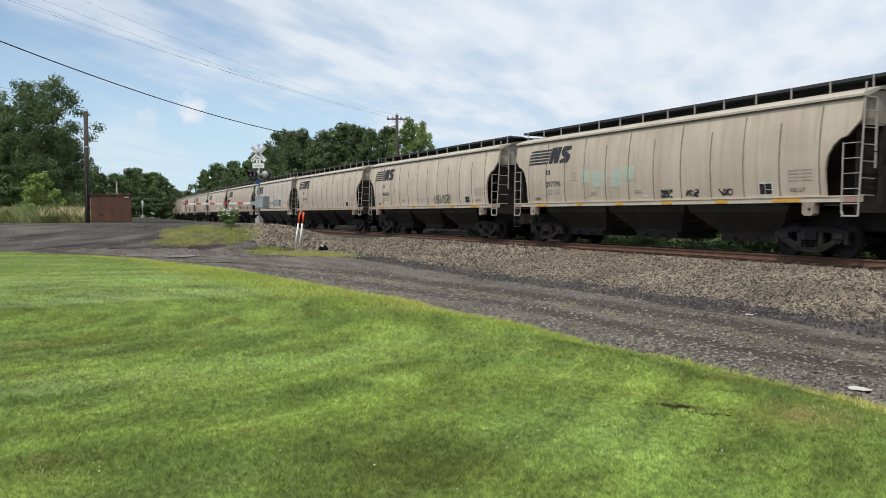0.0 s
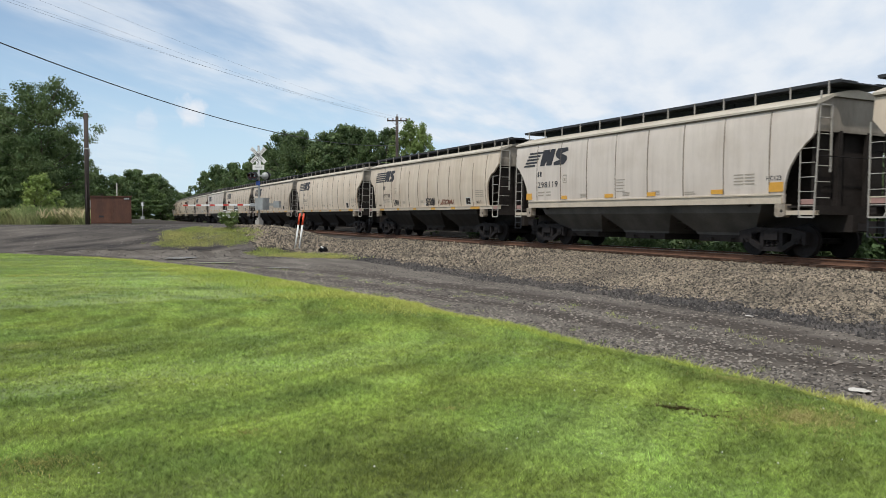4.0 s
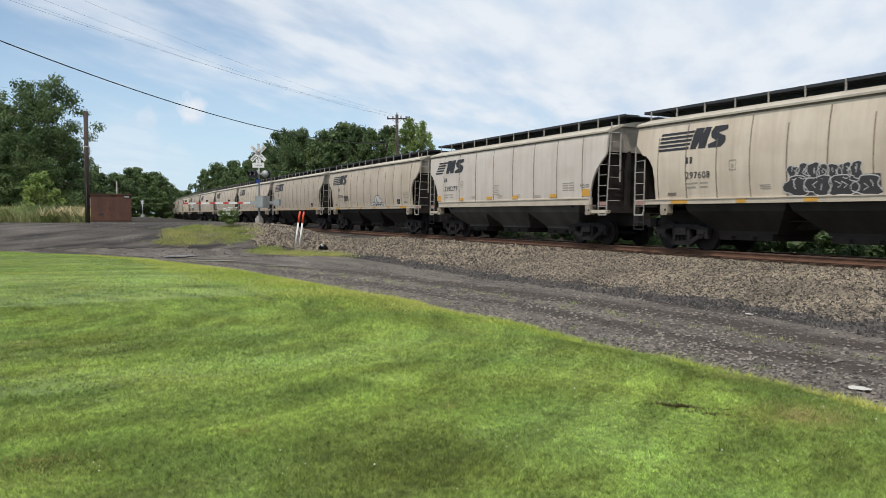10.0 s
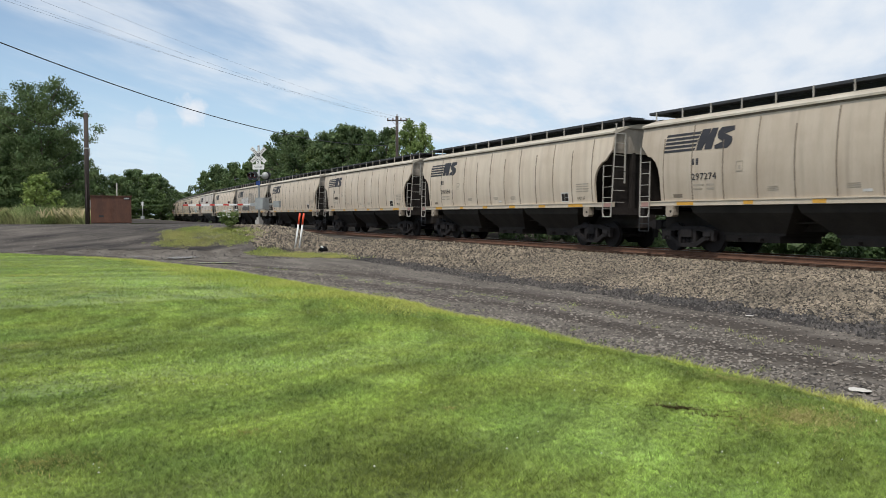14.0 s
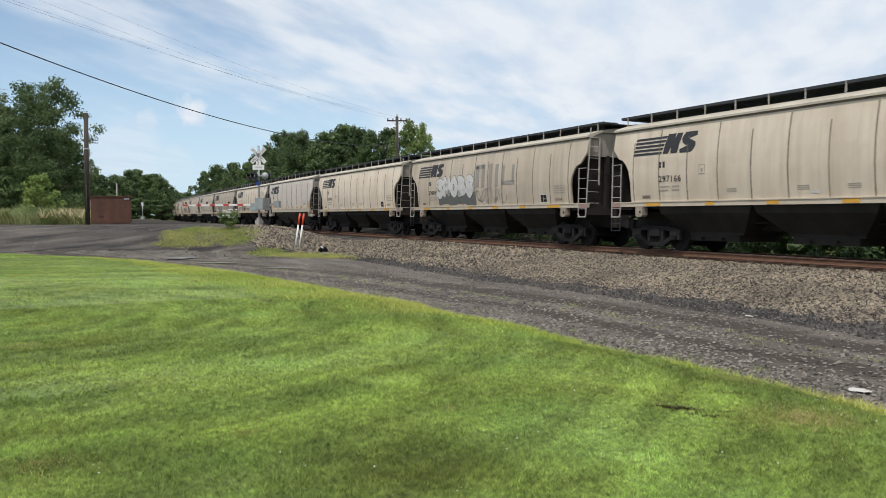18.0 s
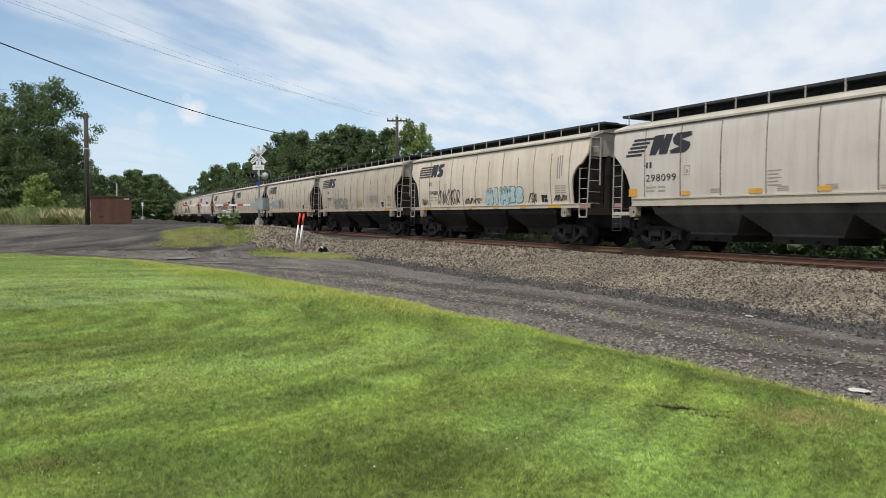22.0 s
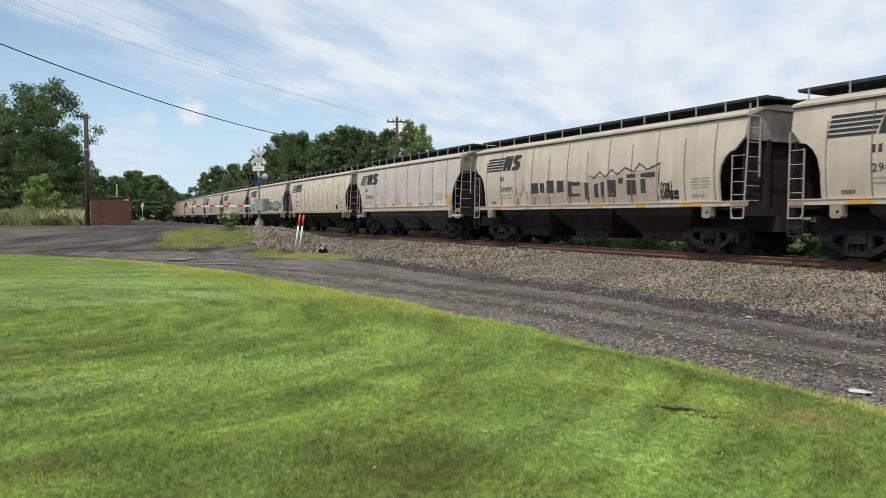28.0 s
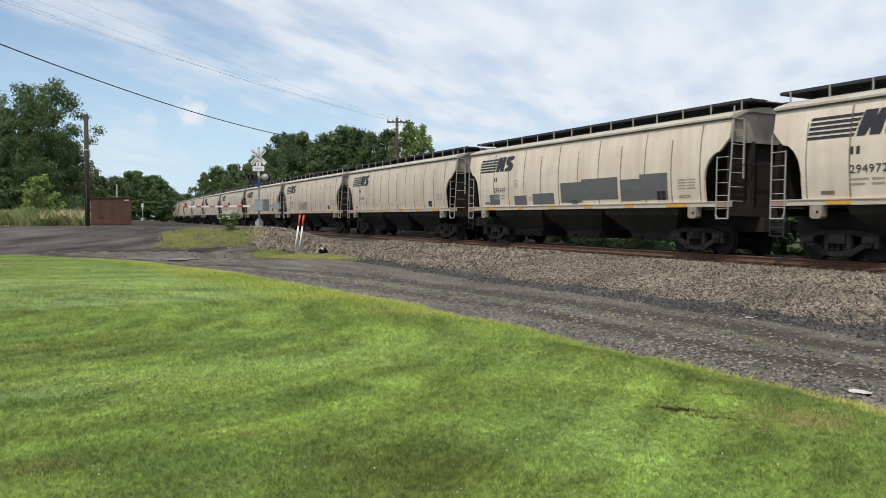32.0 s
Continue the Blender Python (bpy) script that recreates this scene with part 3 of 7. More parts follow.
M_INK = plain("dark_marking_paint", (0.028, 0.026, 0.030), 0.6)
M_FAINT = plain("faded_marking_paint", (0.37, 0.32, 0.255), 0.7)


def profile_x(z, kind):
    """Half width of the car body at height z."""
    rows = {"A": [(1.35, 1.47), (1.6, 1.50), (2.0, 1.56), (2.5, 1.60), (3.0, 1.595), (3.5, 1.555), (4.08, 1.46), (4.3, 1.40)],
            "B": [(1.35, 1.52), (1.8, 1.57), (2.5, 1.60), (3.2, 1.60), (3.8, 1.58), (4.10, 1.53), (4.3, 1.5)]}[kind]
    for (a, u), (b, v) in zip(rows, rows[1:]):
        if z <= b:
            return u + (v - u) * max(0, (z - a)) / (b - a)
    return rows[-1][1]


def profile_end(z, kind):
    """How far the side sheet reaches towards the car's end at height z."""
    rows = {"A": [(1.4, 1.02), (2.3, 1.02), (2.65, 0.94), (2.9, 0.78), (3.06, 0.58), (3.10, 0.40), (3.46, 0.05), (4.2, 0.02)],
            "B": [(1.4, 1.05), (1.9, 1.02), (2.4, 0.86), (2.8, 0.58), (3.05, 0.32), (3.25, 0.06), (4.2, 0.02)]}[kind]
    for (a, u), (b, v) in zip(rows, rows[1:]):
        if z <= b:
            return HALF[kind] - (u + (v - u) * max(0, (z - a)) / (b - a))
    return HALF[kind] - rows[-1][1]


def side_sheet(kind, sgn):
    bm = bmesh.new()
    zs = [1.50, 1.75, 2.0, 2.3, 2.5, 2.65, 2.8, 2.9, 3.0, 3.06, 3.10, 3.2, 3.3, 3.46, 3.6, 3.8, 4.0, 4.10]
    us = [-1 + i / 10 for i in range(21)]
    rows = []
    for z in zs:
        e, x = profile_end(z, kind), profile_x(z, kind)
        rows.append([bm.verts.new((sgn * x, u * e, z)) for u in us])
    for r0, r1 in zip(rows, rows[1:]):
        for i in range(len(us) - 1):
            f = bm.faces.new((r0[i], r0[i + 1], r1[i + 1], r1[i]) if sgn > 0 else (r0[i + 1], r0[i], r1[i], r1[i + 1]))
            f.smooth = True
    # rolled flange round the end openings
    for k in (0, -1):
        prev = None
        for r, z in zip(rows, zs):
            v = (bm.verts.new(r[k].co), bm.verts.new((r[k].co.x - sgn * 0.07, r[k].co.y, z)))
            if prev:
                bm.faces.new((prev[0], prev[1], v[1], v[0]))
            prev = v
    return bm


def roof_mesh(kind):
    bm = bmesh.new()
    up = 0.0 if kind == "A" else 0.06
    pr = [(-1.54, 4.07), (-1.54, 4.13), (-1.42, 4.19), (-0.9, 4.36), (-0.4, 4.45), (0, 4.47), (0.4, 4.45), (0.9, 4.36), (1.42, 4.19), (1.54, 4.13), (1.54, 4.07), (1.40, 4.07), (0.9, 4.28), (-0.9, 4.28), (-1.40, 4.07)]
    if kind == "B":
        pr = [(x * 1.04, z + up * (1 - abs(x) / 1.5)) for x, z in pr]
    a = [bm.verts.new((x, -HALF[kind], z)) for x, z in pr]
    b = [bm.verts.new((x, HALF[kind], z)) for x, z in pr]
    n = len(pr)
    for i in range(n):
        bm.faces.new((a[i], a[(i + 1) % n], b[(i + 1) % n], b[i]))
    bm.faces.new(a[::-1])
    bm.faces.new(b)
    return fixed(bm)


def sideframe():
    """A three-piece truck's cast side frame, seen from the side in y and z."""
    bm = bmesh.new()
    # built from bars so that the windows stay open
    def bar(p, q, w, d0=-0.09, d1=0.09):
        p, q = Vector(p), Vector(q)
        d = (q - p).normalized()
        nn = Vector((-d.y, d.x)) * w
        prism(bm, [tuple(p + nn), tuple(q + nn), tuple(q - nn), tuple(p - nn)], 0, d0, d1)
    bar((-1.20, 0.62), (-0.55, 0.74), 0.075)
    bar((-0.58, 0.74), (0.58, 0.74), 0.07)
    bar((0.55, 0.74), (1.20, 0.62), 0.075)
    bar((-1.02, 0.56), (-0.36, 0.20), 0.07)
    bar((0.36, 0.20), (1.02, 0.56), 0.07)
    bar((-0.42, 0.20), (0.42, 0.20), 0.06)
    bar((-0.34, 0.20), (-0.34, 0.74), 0.06)
    bar((0.34, 0.20), (0.34, 0.74), 0.06)
    for y in (-0.889, 0.889):
        box(bm, -0.10, 0.10, y - 0.16, y + 0.16, 0.50, 0.66)
        box(bm, -0.08, 0.08, y + (0.17 if y > 0 else -0.29), y + (0.29 if y > 0 else -0.17), 0.36, 0.66)
    return fixed(bm)


def wheelset():
    bm = bmesh.new()
    rod(bm, (-0.95, 0, 0), (0.95, 0, 0), 0.08, 10)
    for s in (-1, 1):
        for a, b, r in ((0.69, 0.72, 0.49), (0.72, 0.83, 0.457)):
            rod(bm, (s * a, 0, 0), (s * b, 0, 0), r, 28)
        rod(bm, (s * 0.83, 0, 0), (s * 0.87, 0, 0), 0.13, 14)
        for i in range(3):
            c = Vector((0, 0.055 * math.cos(i * 2.094), 0.055 * math.sin(i * 2.094)))
            rod(bm, Vector((s * 1.12, 0, 0)) + c, Vector((s * 1.15, 0, 0)) + c, 0.02, 6)
        rod(bm, (s * 0.95, 0, 0), (s * 1.12, 0, 0), 0.10, 14)
    return fixed(bm)


SHARED = {}


def shared(key, make, material):
    if key not in SHARED:
        me = mesh_from(key, make()) if not isinstance(make, bpy.types.Mesh) else make
        me.materials.append(material)
        SHARED[key] = me
    return SHARED[key]


def end_plate(e, H):
    bm = boxes(ebox(e, -1.46, 1.46, H - 0.17, H - 0.09, 3.38, 3.44))
    prism(bm, [(-1.5, 3.42), (1.5, 3.42), (1.42, 4.10), (0.9, 4.29), (-0.9, 4.29), (-1.42, 4.10)], 1, min(e * (H - 0.14), e * (H - 0.09)), max(e * (H - 0.14), e * (H - 0.09)))
    return bm


def web(e, H, x):
    bm = bmesh.new()
    prism(bm, [(e * (H - 0.15), 1.4), (e * (H - 2.3), 1.4), (e * (H - 0.2), 3.38), (e * (H - 0.15), 3.38)], 0, x - 0.02, x + 0.02)
    return bm


def sbox(sgn, x0, x1, *rest):
    """Box bounds on the side sgn."""
    return (min(sgn * x0, sgn * x1), max(sgn * x0, sgn * x1), *rest)


def ebox(e, x0, x1, y0, y1, z0, z1):
    """Box bounds at the end e."""
    return (x0, x1, min(e * y0, e * y1), max(e * y0, e * y1), z0, z1)


def build_car(kind, paint):
    car = tagged(new("covered_hopper_car"), "", "railroad car", "cars of the freight train")
    tag = kind + paint.name
    H, TC = HALF[kind], TRUCK[kind]

    def P(name, make, m, at="", parent=car, label=""):
        return part(name, shared(tag + name + str(at), make, m), None, parent, label)

    for sgn in (-1, 1):
        P("side_sheet", lambda: side_sheet(kind, sgn), paint, sgn)
        # added dark strip that draws the line under the roof's edge
        P("eave_bead", lambda: fixed(boxes(sbox(sgn, profile_x(4.05, kind) - 0.02, profile_x(4.05, kind) + 0.022, -H + 0.03, H - 0.03, 4.02, 4.068))), M_SEAM, sgn)
    P("roof", lambda: roof_mesh(kind), M_ROOF)
    for e in (-1, 1):
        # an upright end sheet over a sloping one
        P("end_sheet", lambda: fixed(end_plate(e, H)), M_ENDGRIME_SHADE, e)
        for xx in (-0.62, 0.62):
            P("end_web", lambda: fixed(web(e, H, xx)), M_GRIMESHADE, (e, xx))

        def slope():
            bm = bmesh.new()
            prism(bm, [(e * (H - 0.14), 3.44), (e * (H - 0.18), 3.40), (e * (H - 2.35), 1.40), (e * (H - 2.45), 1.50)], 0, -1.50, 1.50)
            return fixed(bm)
        P("slope_sheet", slope, M_GRIMESHADE, e)
        P("end_sill", lambda: fixed(boxes(ebox(e, -1.50, 1.50, H - 0.18, H, 1.18, 1.42), ebox(e, -1.50, 1.50, H - 1.05, H - 0.1, 1.36, 1.41))), M_GRIMESHADE, e)
        P("draft_gear", lambda: fixed(boxes(ebox(e, -0.28, 0.28, H - 2.6, H + 0.15, 0.72, 1.18))), M_GRIMESHADE, e)
        P("coupler", lambda: fixed(boxes(ebox(e, -0.09, 0.09, H + 0.15, H + 0.62, 0.76, 0.96), ebox(e, -0.15, 0.15, H + 0.52, H + 0.75, 0.70, 1.02))), M_TRUCK, e)
        P("end_post", lambda: fixed(boxes(ebox(e, -0.62, -0.48, H - 0.2, H - 0.08, 1.4, 3.42))), M_GRIMESHADE, (e, 0))
        P("end_post", lambda: fixed(boxes(ebox(e, 0.48, 0.62, H - 0.2, H - 0.08, 1.4, 3.42))), M_GRIMESHADE, (e, 1))
        P("bulkhead", lambda: fixed(boxes(ebox(e, -1.36, 1.36, H - 0.30, H - 0.25, 1.4, 3.40))), M_GRIMESHADE, e)
        P("brake_hose", lambda: rods(0.025, ((0.3, e * (H + 0.1), 0.9), (0.42, e * (H + 0.4), 0.45)), ((0.42, e * (H + 0.4), 0.45), (0.3, e * (H + 0.72), 0.42)), n=6), M_GRIMESHADE, e)
    for sgn in (-1, 1):
        if kind == "A":
            P("side_sill", lambda: fixed(boxes(sbox(sgn, 1.42, 1.54, -H, H, 1.45, 1.60), sbox(sgn, 1.40, 1.565, -H, H, 1.585, 1.615))), M_SILL, sgn)
        else:
            P("side_sill", lambda: fixed(boxes(sbox(sgn, 1.42, 1.58, -6.6, 6.6, 1.47, 1.71), sbox(sgn, 1.40, 1.61, -6.6, 6.6, 1.70, 1.74))), M_SILL, sgn)
            for e in (-1, 1):
                P("end_step", lambda: fixed(boxes((*sbox(sgn, 1.40, 1.57)[:2], *ebox(e, 0, 0, 6.75, H, 1.16, 1.28)[2:]))), M_SILL, (sgn, e))
        for e in (-1, 1):
            yp = 6.86 if kind == "A" else 6.55

            def pad():
                bm = bmesh.new()
                y = e * yp
                prism(bm, [(y - 0.18, 1.46), (y + 0.18, 1.46), (y + 0.18, 1.16), (y + 0.10, 1.10), (y - 0.10, 1.10), (y - 0.18, 1.16)], 0, min(sgn * 1.36, sgn * 1.585), max(sgn * 1.36, sgn * 1.585))
                return fixed(bm)
            p = P("jacking_pad", pad, M_PAD, (sgn, e))
            if sgn < 0:
                P("pad_hole", lambda: rods(0.045, ((-1.592, e * yp - 0.06, 1.27), (-1.57, e * yp - 0.06, 1.27)), n=10), M_GRIMESHADE, e, p)
    # vertical seams of the side sheets
    seams = [7.19 - 1.307 * i for i in range(12)] if kind == "A" else [5.95 - 1.73 * i for i in range(8)]
    for sgn in (-1, 1):
        for i, y in enumerate(seams):
            def seam():
                bm = bmesh.new()
                lo, hi = (1.63 if kind == "A" else 1.76), (3.95 if i % 2 else 3.62) if kind == "A" else 4.0
                w = 0.016 if i % 3 else 0.012
                zs = [lo + (hi - lo) * j / 8 for j in range(9)]
                for z0, z1 in zip(zs, zs[1:]):
                    xa, xb = profile_x(z0, kind), profile_x(z1, kind)
                    v = [bm.verts.new((sgn * (x + o), yy, z)) for x, z in ((xa, z0), (xb, z1)) for o, yy in ((-0.01, y - 1.6 * w), (0.012, y - w), (0.012, y + w), (-0.01, y + 1.6 * w))]
                    for j in range(3):
                        bm.faces.new((v[j], v[j + 1], v[j + 5], v[j + 4]))
                return fixed(bm)
            if sgn < 0 or i % 4 == 0:
                P("seam", seam, M_SEAM, (sgn, i))
    # hopper bays and their outlets
    for y0, w in ((-H / 2 + 0.1, 2.05), (0.0, 2.05), (H / 2 - 0.1, 2.05)):
        def bay():
            bm = bmesh.new()
            rows = []
            for hx, hy, z in ((1.44, w, 1.52), (1.36, w - 0.15, 1.22), (0.82, 1.22, 0.64), (0.80, 1.18, 0.56)):
                rows.append([bm.verts.new((sx * hx, y0 + sy * hy, z)) for sx, sy in ((-1, -1), (1, -1), (1, 1), (-1, 1))])
            for up, lo in zip(rows, rows[1:]):
                for i in range(4):
                    bm.faces.new((up[i], up[(i + 1) % 4], lo[(i + 1) % 4], lo[i]))
            bm.faces.new(rows[0])
            bm.faces.new(rows[-1][::-1])
            return fixed(bm)
        P("hopper_bay", bay, M_HOPPER if kind == "A" else M_BAYSHADE, y0)
        P("outlet_gate", lambda: fixed(boxes((-0.85, 0.85, y0 - 1.05, y0 + 1.05, 0.36, 0.56), (-1.0, 1.0, y0 - 0.46, y0 - 0.40, 0.40, 0.48), (-1.0, 1.0, y0 + 0.40, y0 + 0.46, 0.40, 0.48))), M_GRIMESHADE, y0)
    P("centre_sill", lambda: fixed(boxes((-0.25, 0.25, -H + 0.3, H - 0.3, 0.70, 1.30))), M_GRIMESHADE)
    P("brake_rod", lambda: rods(0.03, ((-0.8, -TC + 1.3, 0.95), (-0.8, TC - 1.3, 0.95)), n=6), M_GRIMESHADE)
    P("air_reservoir", lambda: rods(0.22, ((0.75, -H / 4 - 0.6, 1.05), (0.75, -H / 4 + 0.6, 1.05)), n=12), M_GRIMESHADE)
    # running boards, hatches and brackets
    rb = 4.64 if kind == "A" else 4.71
    for sgn in (-1, 1):
        def grating():
            bm = bmesh.new()
            for i in range(7):
                x = sgn * (0.46 + i * 0.083)
                box(bm, x - 0.010, x + 0.010, -H - 0.25, H + 0.25, rb - 0.035, rb)
            n = 160
            for i in range(n):
                y = -H - 0.2 + i * (2 * H + 0.4) / (n - 1)
                box(bm, *sbox(sgn, 0.36, 1.0, y - 0.046, y + 0.046, rb - 0.03, rb - 0.015))
            return bm
        P("running_board", grating, M_GRATE, sgn)
        P("running_board_edge", lambda: fixed(boxes(sbox(sgn, 1.0, 1.025, -H - 0.25, H + 0.25, rb - 0.07, rb + 0.012))), M_GRATE, sgn)
        nb = 14 if kind == "A" else 13
        for i in range(nb):
            y = -H + 0.12 + i * (2 * H - 0.24) / (nb - 1)
            if sgn < 0 or i in (0, 6, nb - 1):
                P("running_board_bracket", lambda: fixed(boxes(sbox(sgn, 1.005, 1.04, y - 0.015, y + 0.015, 4.28, rb + 0.02))), M_LADDER, (sgn, i))
    for i in range(4):
        y0 = -H + 0.5 + i * (2 * H - 1) / 4
        y1 = y0 + (2 * H - 1) / 4 - 0.05
        P("hatch_cover", lambda: fixed(boxes((-0.42, 0.42, y0, y1, 4.42, rb - 0.07), (-0.45, 0.45, y0 - 0.03, y1 + 0.03, rb - 0.08, rb - 0.045))), M_GRATE, i)
    for e in (-1, 1):
        P("end_platform", lambda: fixed(boxes(ebox(e, -0.99, 0.99, H - 0.54, H + 0.25, rb - 0.075, rb - 0.042))), M_GRATE, e)
    # ladders: the trailing near corner carries the tall one
    for sgn, e in ((-1, -1), (-1, 1), (1, 1)):
        tall = e == -1
        x = sgn * 1.57
        y1, y2 = e * (H - 0.02), e * (H - 0.50)
        lean = 0.16 if tall else 0.0

        def rails():
            bm = bmesh.new()
            hi = 4.42 if tall else 3.42
            vs = box(bm, x - 0.016, x + 0.016, y1 - 0.016, y1 + 0.016, 1.10, hi)
            for v in vs:
                v.co.x -= sgn * lean * max(0, v.co.z - 2.6) / 1.8
            box(bm, x - 0.015, x + 0.015, y2 - 0.013, y2 + 0.013, 1.22, 2.95)
            prism(bm, [(y2 - 0.02, 1.22), (y2 + 0.02, 1.22), (y2 + 0.02 + e * 0.06, 1.08), (y2 - 0.02 + e * 0.06, 1.08)], 0, x - 0.02, x + 0.02)
            box(bm, x - 0.02, x + 0.02, min(y1, y2), max(y1, y2), 1.08, 1.12)
            return fixed(bm)
        lad = P("ladder", rails, M_LADDER, (sgn, e))
        for i in range(5):
            z = 1.40 + i * 0.38
            P("rung", lambda: rods(0.012, ((x, y1, z), (x, y2, z)), n=6), M_LADDER, (sgn, e, i), lad)
        P("placard", lambda: fixed(boxes(sbox(sgn, 1.52, 1.555, min(y1, y2) + 0.05, max(y1, y2) - 0.05, 1.44, 1.58))), M_PLACARD, (sgn, e), lad, "faded red placard")
        if not tall:
            def step():
                bm = bmesh.new()
                for yy in (y1, y2):
                    box(bm, x - 0.012, x + 0.012, yy - 0.012, yy + 0.012, 0.62, 1.10)
                for z in (0.62, 0.86):
                    box(bm, x - 0.03, x + 0.03, min(y1, y2), max(y1, y2), z - 0.012, z + 0.012)
                return fixed(bm)
            P("sill_step", step, M_GRATE, (sgn, e))
    # the end ladder beside the tall rail
    el = P("end_ladder", lambda: fixed(boxes((-1.02, -0.97, -H + 0.0, -H + 0.04, 2.3, 4.08), (-1.45, -0.98, -H + 0.0, -H + 0.04, 4.05, 4.08))), M_LADDER)
    for i in range(6):
        z = 1.62 + i * 0.42
        P("rung", lambda: rods(0.013, ((-1.5, -H + 0.02, z), (-1.0, -H + 0.02, z)), n=6), M_LADDER, ("end", i), el)
    for e in (-1, 1):
        P("grab_rail", lambda: rods(0.014, ((-1.4, e * H, 2.72), (1.4, e * H, 2.72)), n=6), M_TRUCK, e)
    # reflectors
    refl = [(6.2, 0.74), (3.6, 0.36), (1.18, 0.43), (-1.30, 0.50), (-3.71, 0.48), (-6.10, 0.94)] if kind == "A" else [(6.55, 0.42), (3.97, 0.36), (1.13, 0.48), (-1.18, 0.42), (-4.17, 0.48), (-6.4, 0.49)]
    for i, (y, w) in enumerate(refl):
        if kind == "A":
            P("reflector", lambda: fixed(boxes((-1.548, -1.53, y - w / 2, y + w / 2, 1.465, 1.575))), M_YELLOW, i)
        else:
            lo, hi = (1.80, 2.06) if i in (0, 5) else (1.79, 1.92)
            P("reflector", lambda: fixed(boxes((-1.590, -1.55, y - w / 2, y + w / 2, lo, hi))), M_YELLOW, i)
    # trucks
    for e in (-1, 1):
        truck = part("truck", shared("bolster", lambda: fixed(boxes((-1.15, 1.15, -0.24, 0.24, 0.46, 0.72), (-0.35, 0.35, -0.3, 0.3, 0.70, 0.84))), M_TRUCK), None, car)
        truck.location = (0, e * TC, 0)
        for sgn in (-1, 1):
            ob = part("side_frame", shared("side_frame", sideframe, M_TRUCK), None, truck)
            ob.location = (sgn * 1.03, 0, 0)
            for y in (-0.18, 0.0, 0.18):
                sp = part("spring", shared("spring", spring, M_TRUCK), None, truck)
                sp.location = (sgn * 1.03, y, 0)
        for y in (-0.889, 0.889):
            w = part("wheelset", shared("wheelset", wheelset, M_TRUCK), None, truck)
            w.location = (0, y, 0.457)
    return car


def spring():
    bm = bmesh.new()
    prev = None
    for i in range(10):
        z = 0.26 + i * 0.022
        r = 0.078 if i % 2 else 0.055
        ring = [bm.verts.new((r * math.cos(a * math.pi / 4), r * math.sin(a * math.pi / 4), z)) for a in range(8)]
        if prev:
            for a in range(8):
                bm.faces.new((prev[a], prev[(a + 1) % 8], ring[(a + 1) % 8], ring[a]))
        prev = ring
    return bm


def car_pose(s, kind):
    """A car's pose with its middle at s along the track, by the chord between its trucks."""
    r = TRUCK[kind]
    a, b = Vector(track_point(s - r, 0, 0)), Vector(track_point(s + r, 0, 0))
    mid = (a + b) / 2
    h = math.atan2(b.x - a.x, b.y - a.y)
    return pose(mid.x, mid.y, mid.z, 0, CANT, -math.degrees(h))


# cars in their order: class, paint (0 cream, 1 grey, 2 fresh, 3 dull), number and class mark
CAR_ROWS = {0: ("A", 3, "297786", "HC117"), 1: ("A", 0, "297360", "HC117"), 2: ("A", 0, "297397", "HC117"), 3: ("B", 1, "298119", "HC123"),
            4: ("A", 0, "297128", "HC117"), 5: ("A", 2, "297123", "HC117"), 6: ("A", 0, "297357", "HC117"), 7: ("A", 0, "297608", "HC117"),
            8: ("B", 1, "298279", "HC123"), 9: ("A", 3, "294766", "HC114"), 10: ("A", 3, "297274", "HC117"), 11: ("A", 0, "297554", "HC117"),
            12: ("A", 0, "294891", "HC114"), 13: ("A", 0, "297166", "HC117"), 14: ("A", 3, "294704", "HC114"), 15: ("A", 2, "295189", "HC114"),
            16: ("B", 1, "298099", "HC122"), 17: ("A", 2, "294868", "HC114"), 18: ("A", 3, "297219", "HC117"), 19: ("A", 0, "296604", "HC117"),
            20: ("A", 0, "296856", "HC117"), 21: ("A", 0, "294895", "HC114"), 22: ("B", 1, "298060", "HC122"), 23: ("A", 2, "294972", "HC114"),
            24: ("A", 2, "295147", "HC114"), 27: ("A", 0, "", ""), 30: ("A", 0, "", "")}
TEXTS = text_meshes([(r[2], 0.29 if r[0] == "A" else 0.33) for r in CAR_ROWS.values() if r[2]] + [("HC117", 0.16), ("HC114", 0.16), ("HC123", 0.18), ("HC122", 0.18)])
GAP_START = 31.42       # where the coupling ahead of car 0 stands at the start
CARS = []               # index, thing, kind, middle at the start


def build_train():
    masters = {}
    at = {}
    s = GAP_START
    for k in range(1, 36):
        n = LENGTH[CAR_ROWS.get(k, ("A",))[0]]
        at[k], s = s + n / 2, s + n
    s = GAP_START
    for k in range(0, -3, -1):
        at[k], s = s - LENGTH["A"] / 2, s - LENGTH["A"]
    for k in sorted(at):
        kind, tone = CAR_ROWS.get(k, ("A", 0))[:2]
        key = (kind, tone)
        m = car_pose(at[k], kind)
        if key not in masters:
            masters[key] = car = build_car(kind, (M_CREAM, M_GREYCAR, M_FRESH, M_DULL)[tone])
            car.matrix_basis = m
        else:
            car = copy_thing(masters[key], m)
        tagged(car, ("cream", "grey-white", "fresh pale cream", "dull weathered cream")[tone] + (" steel covered hopper car with bulging sides" if kind == "A" else " shorter covered hopper car with flatter sides"))
        CARS.append((k, car, kind, at[k]))
    for k, car, kind, _ in CARS:
        mark_car(k, car, kind)


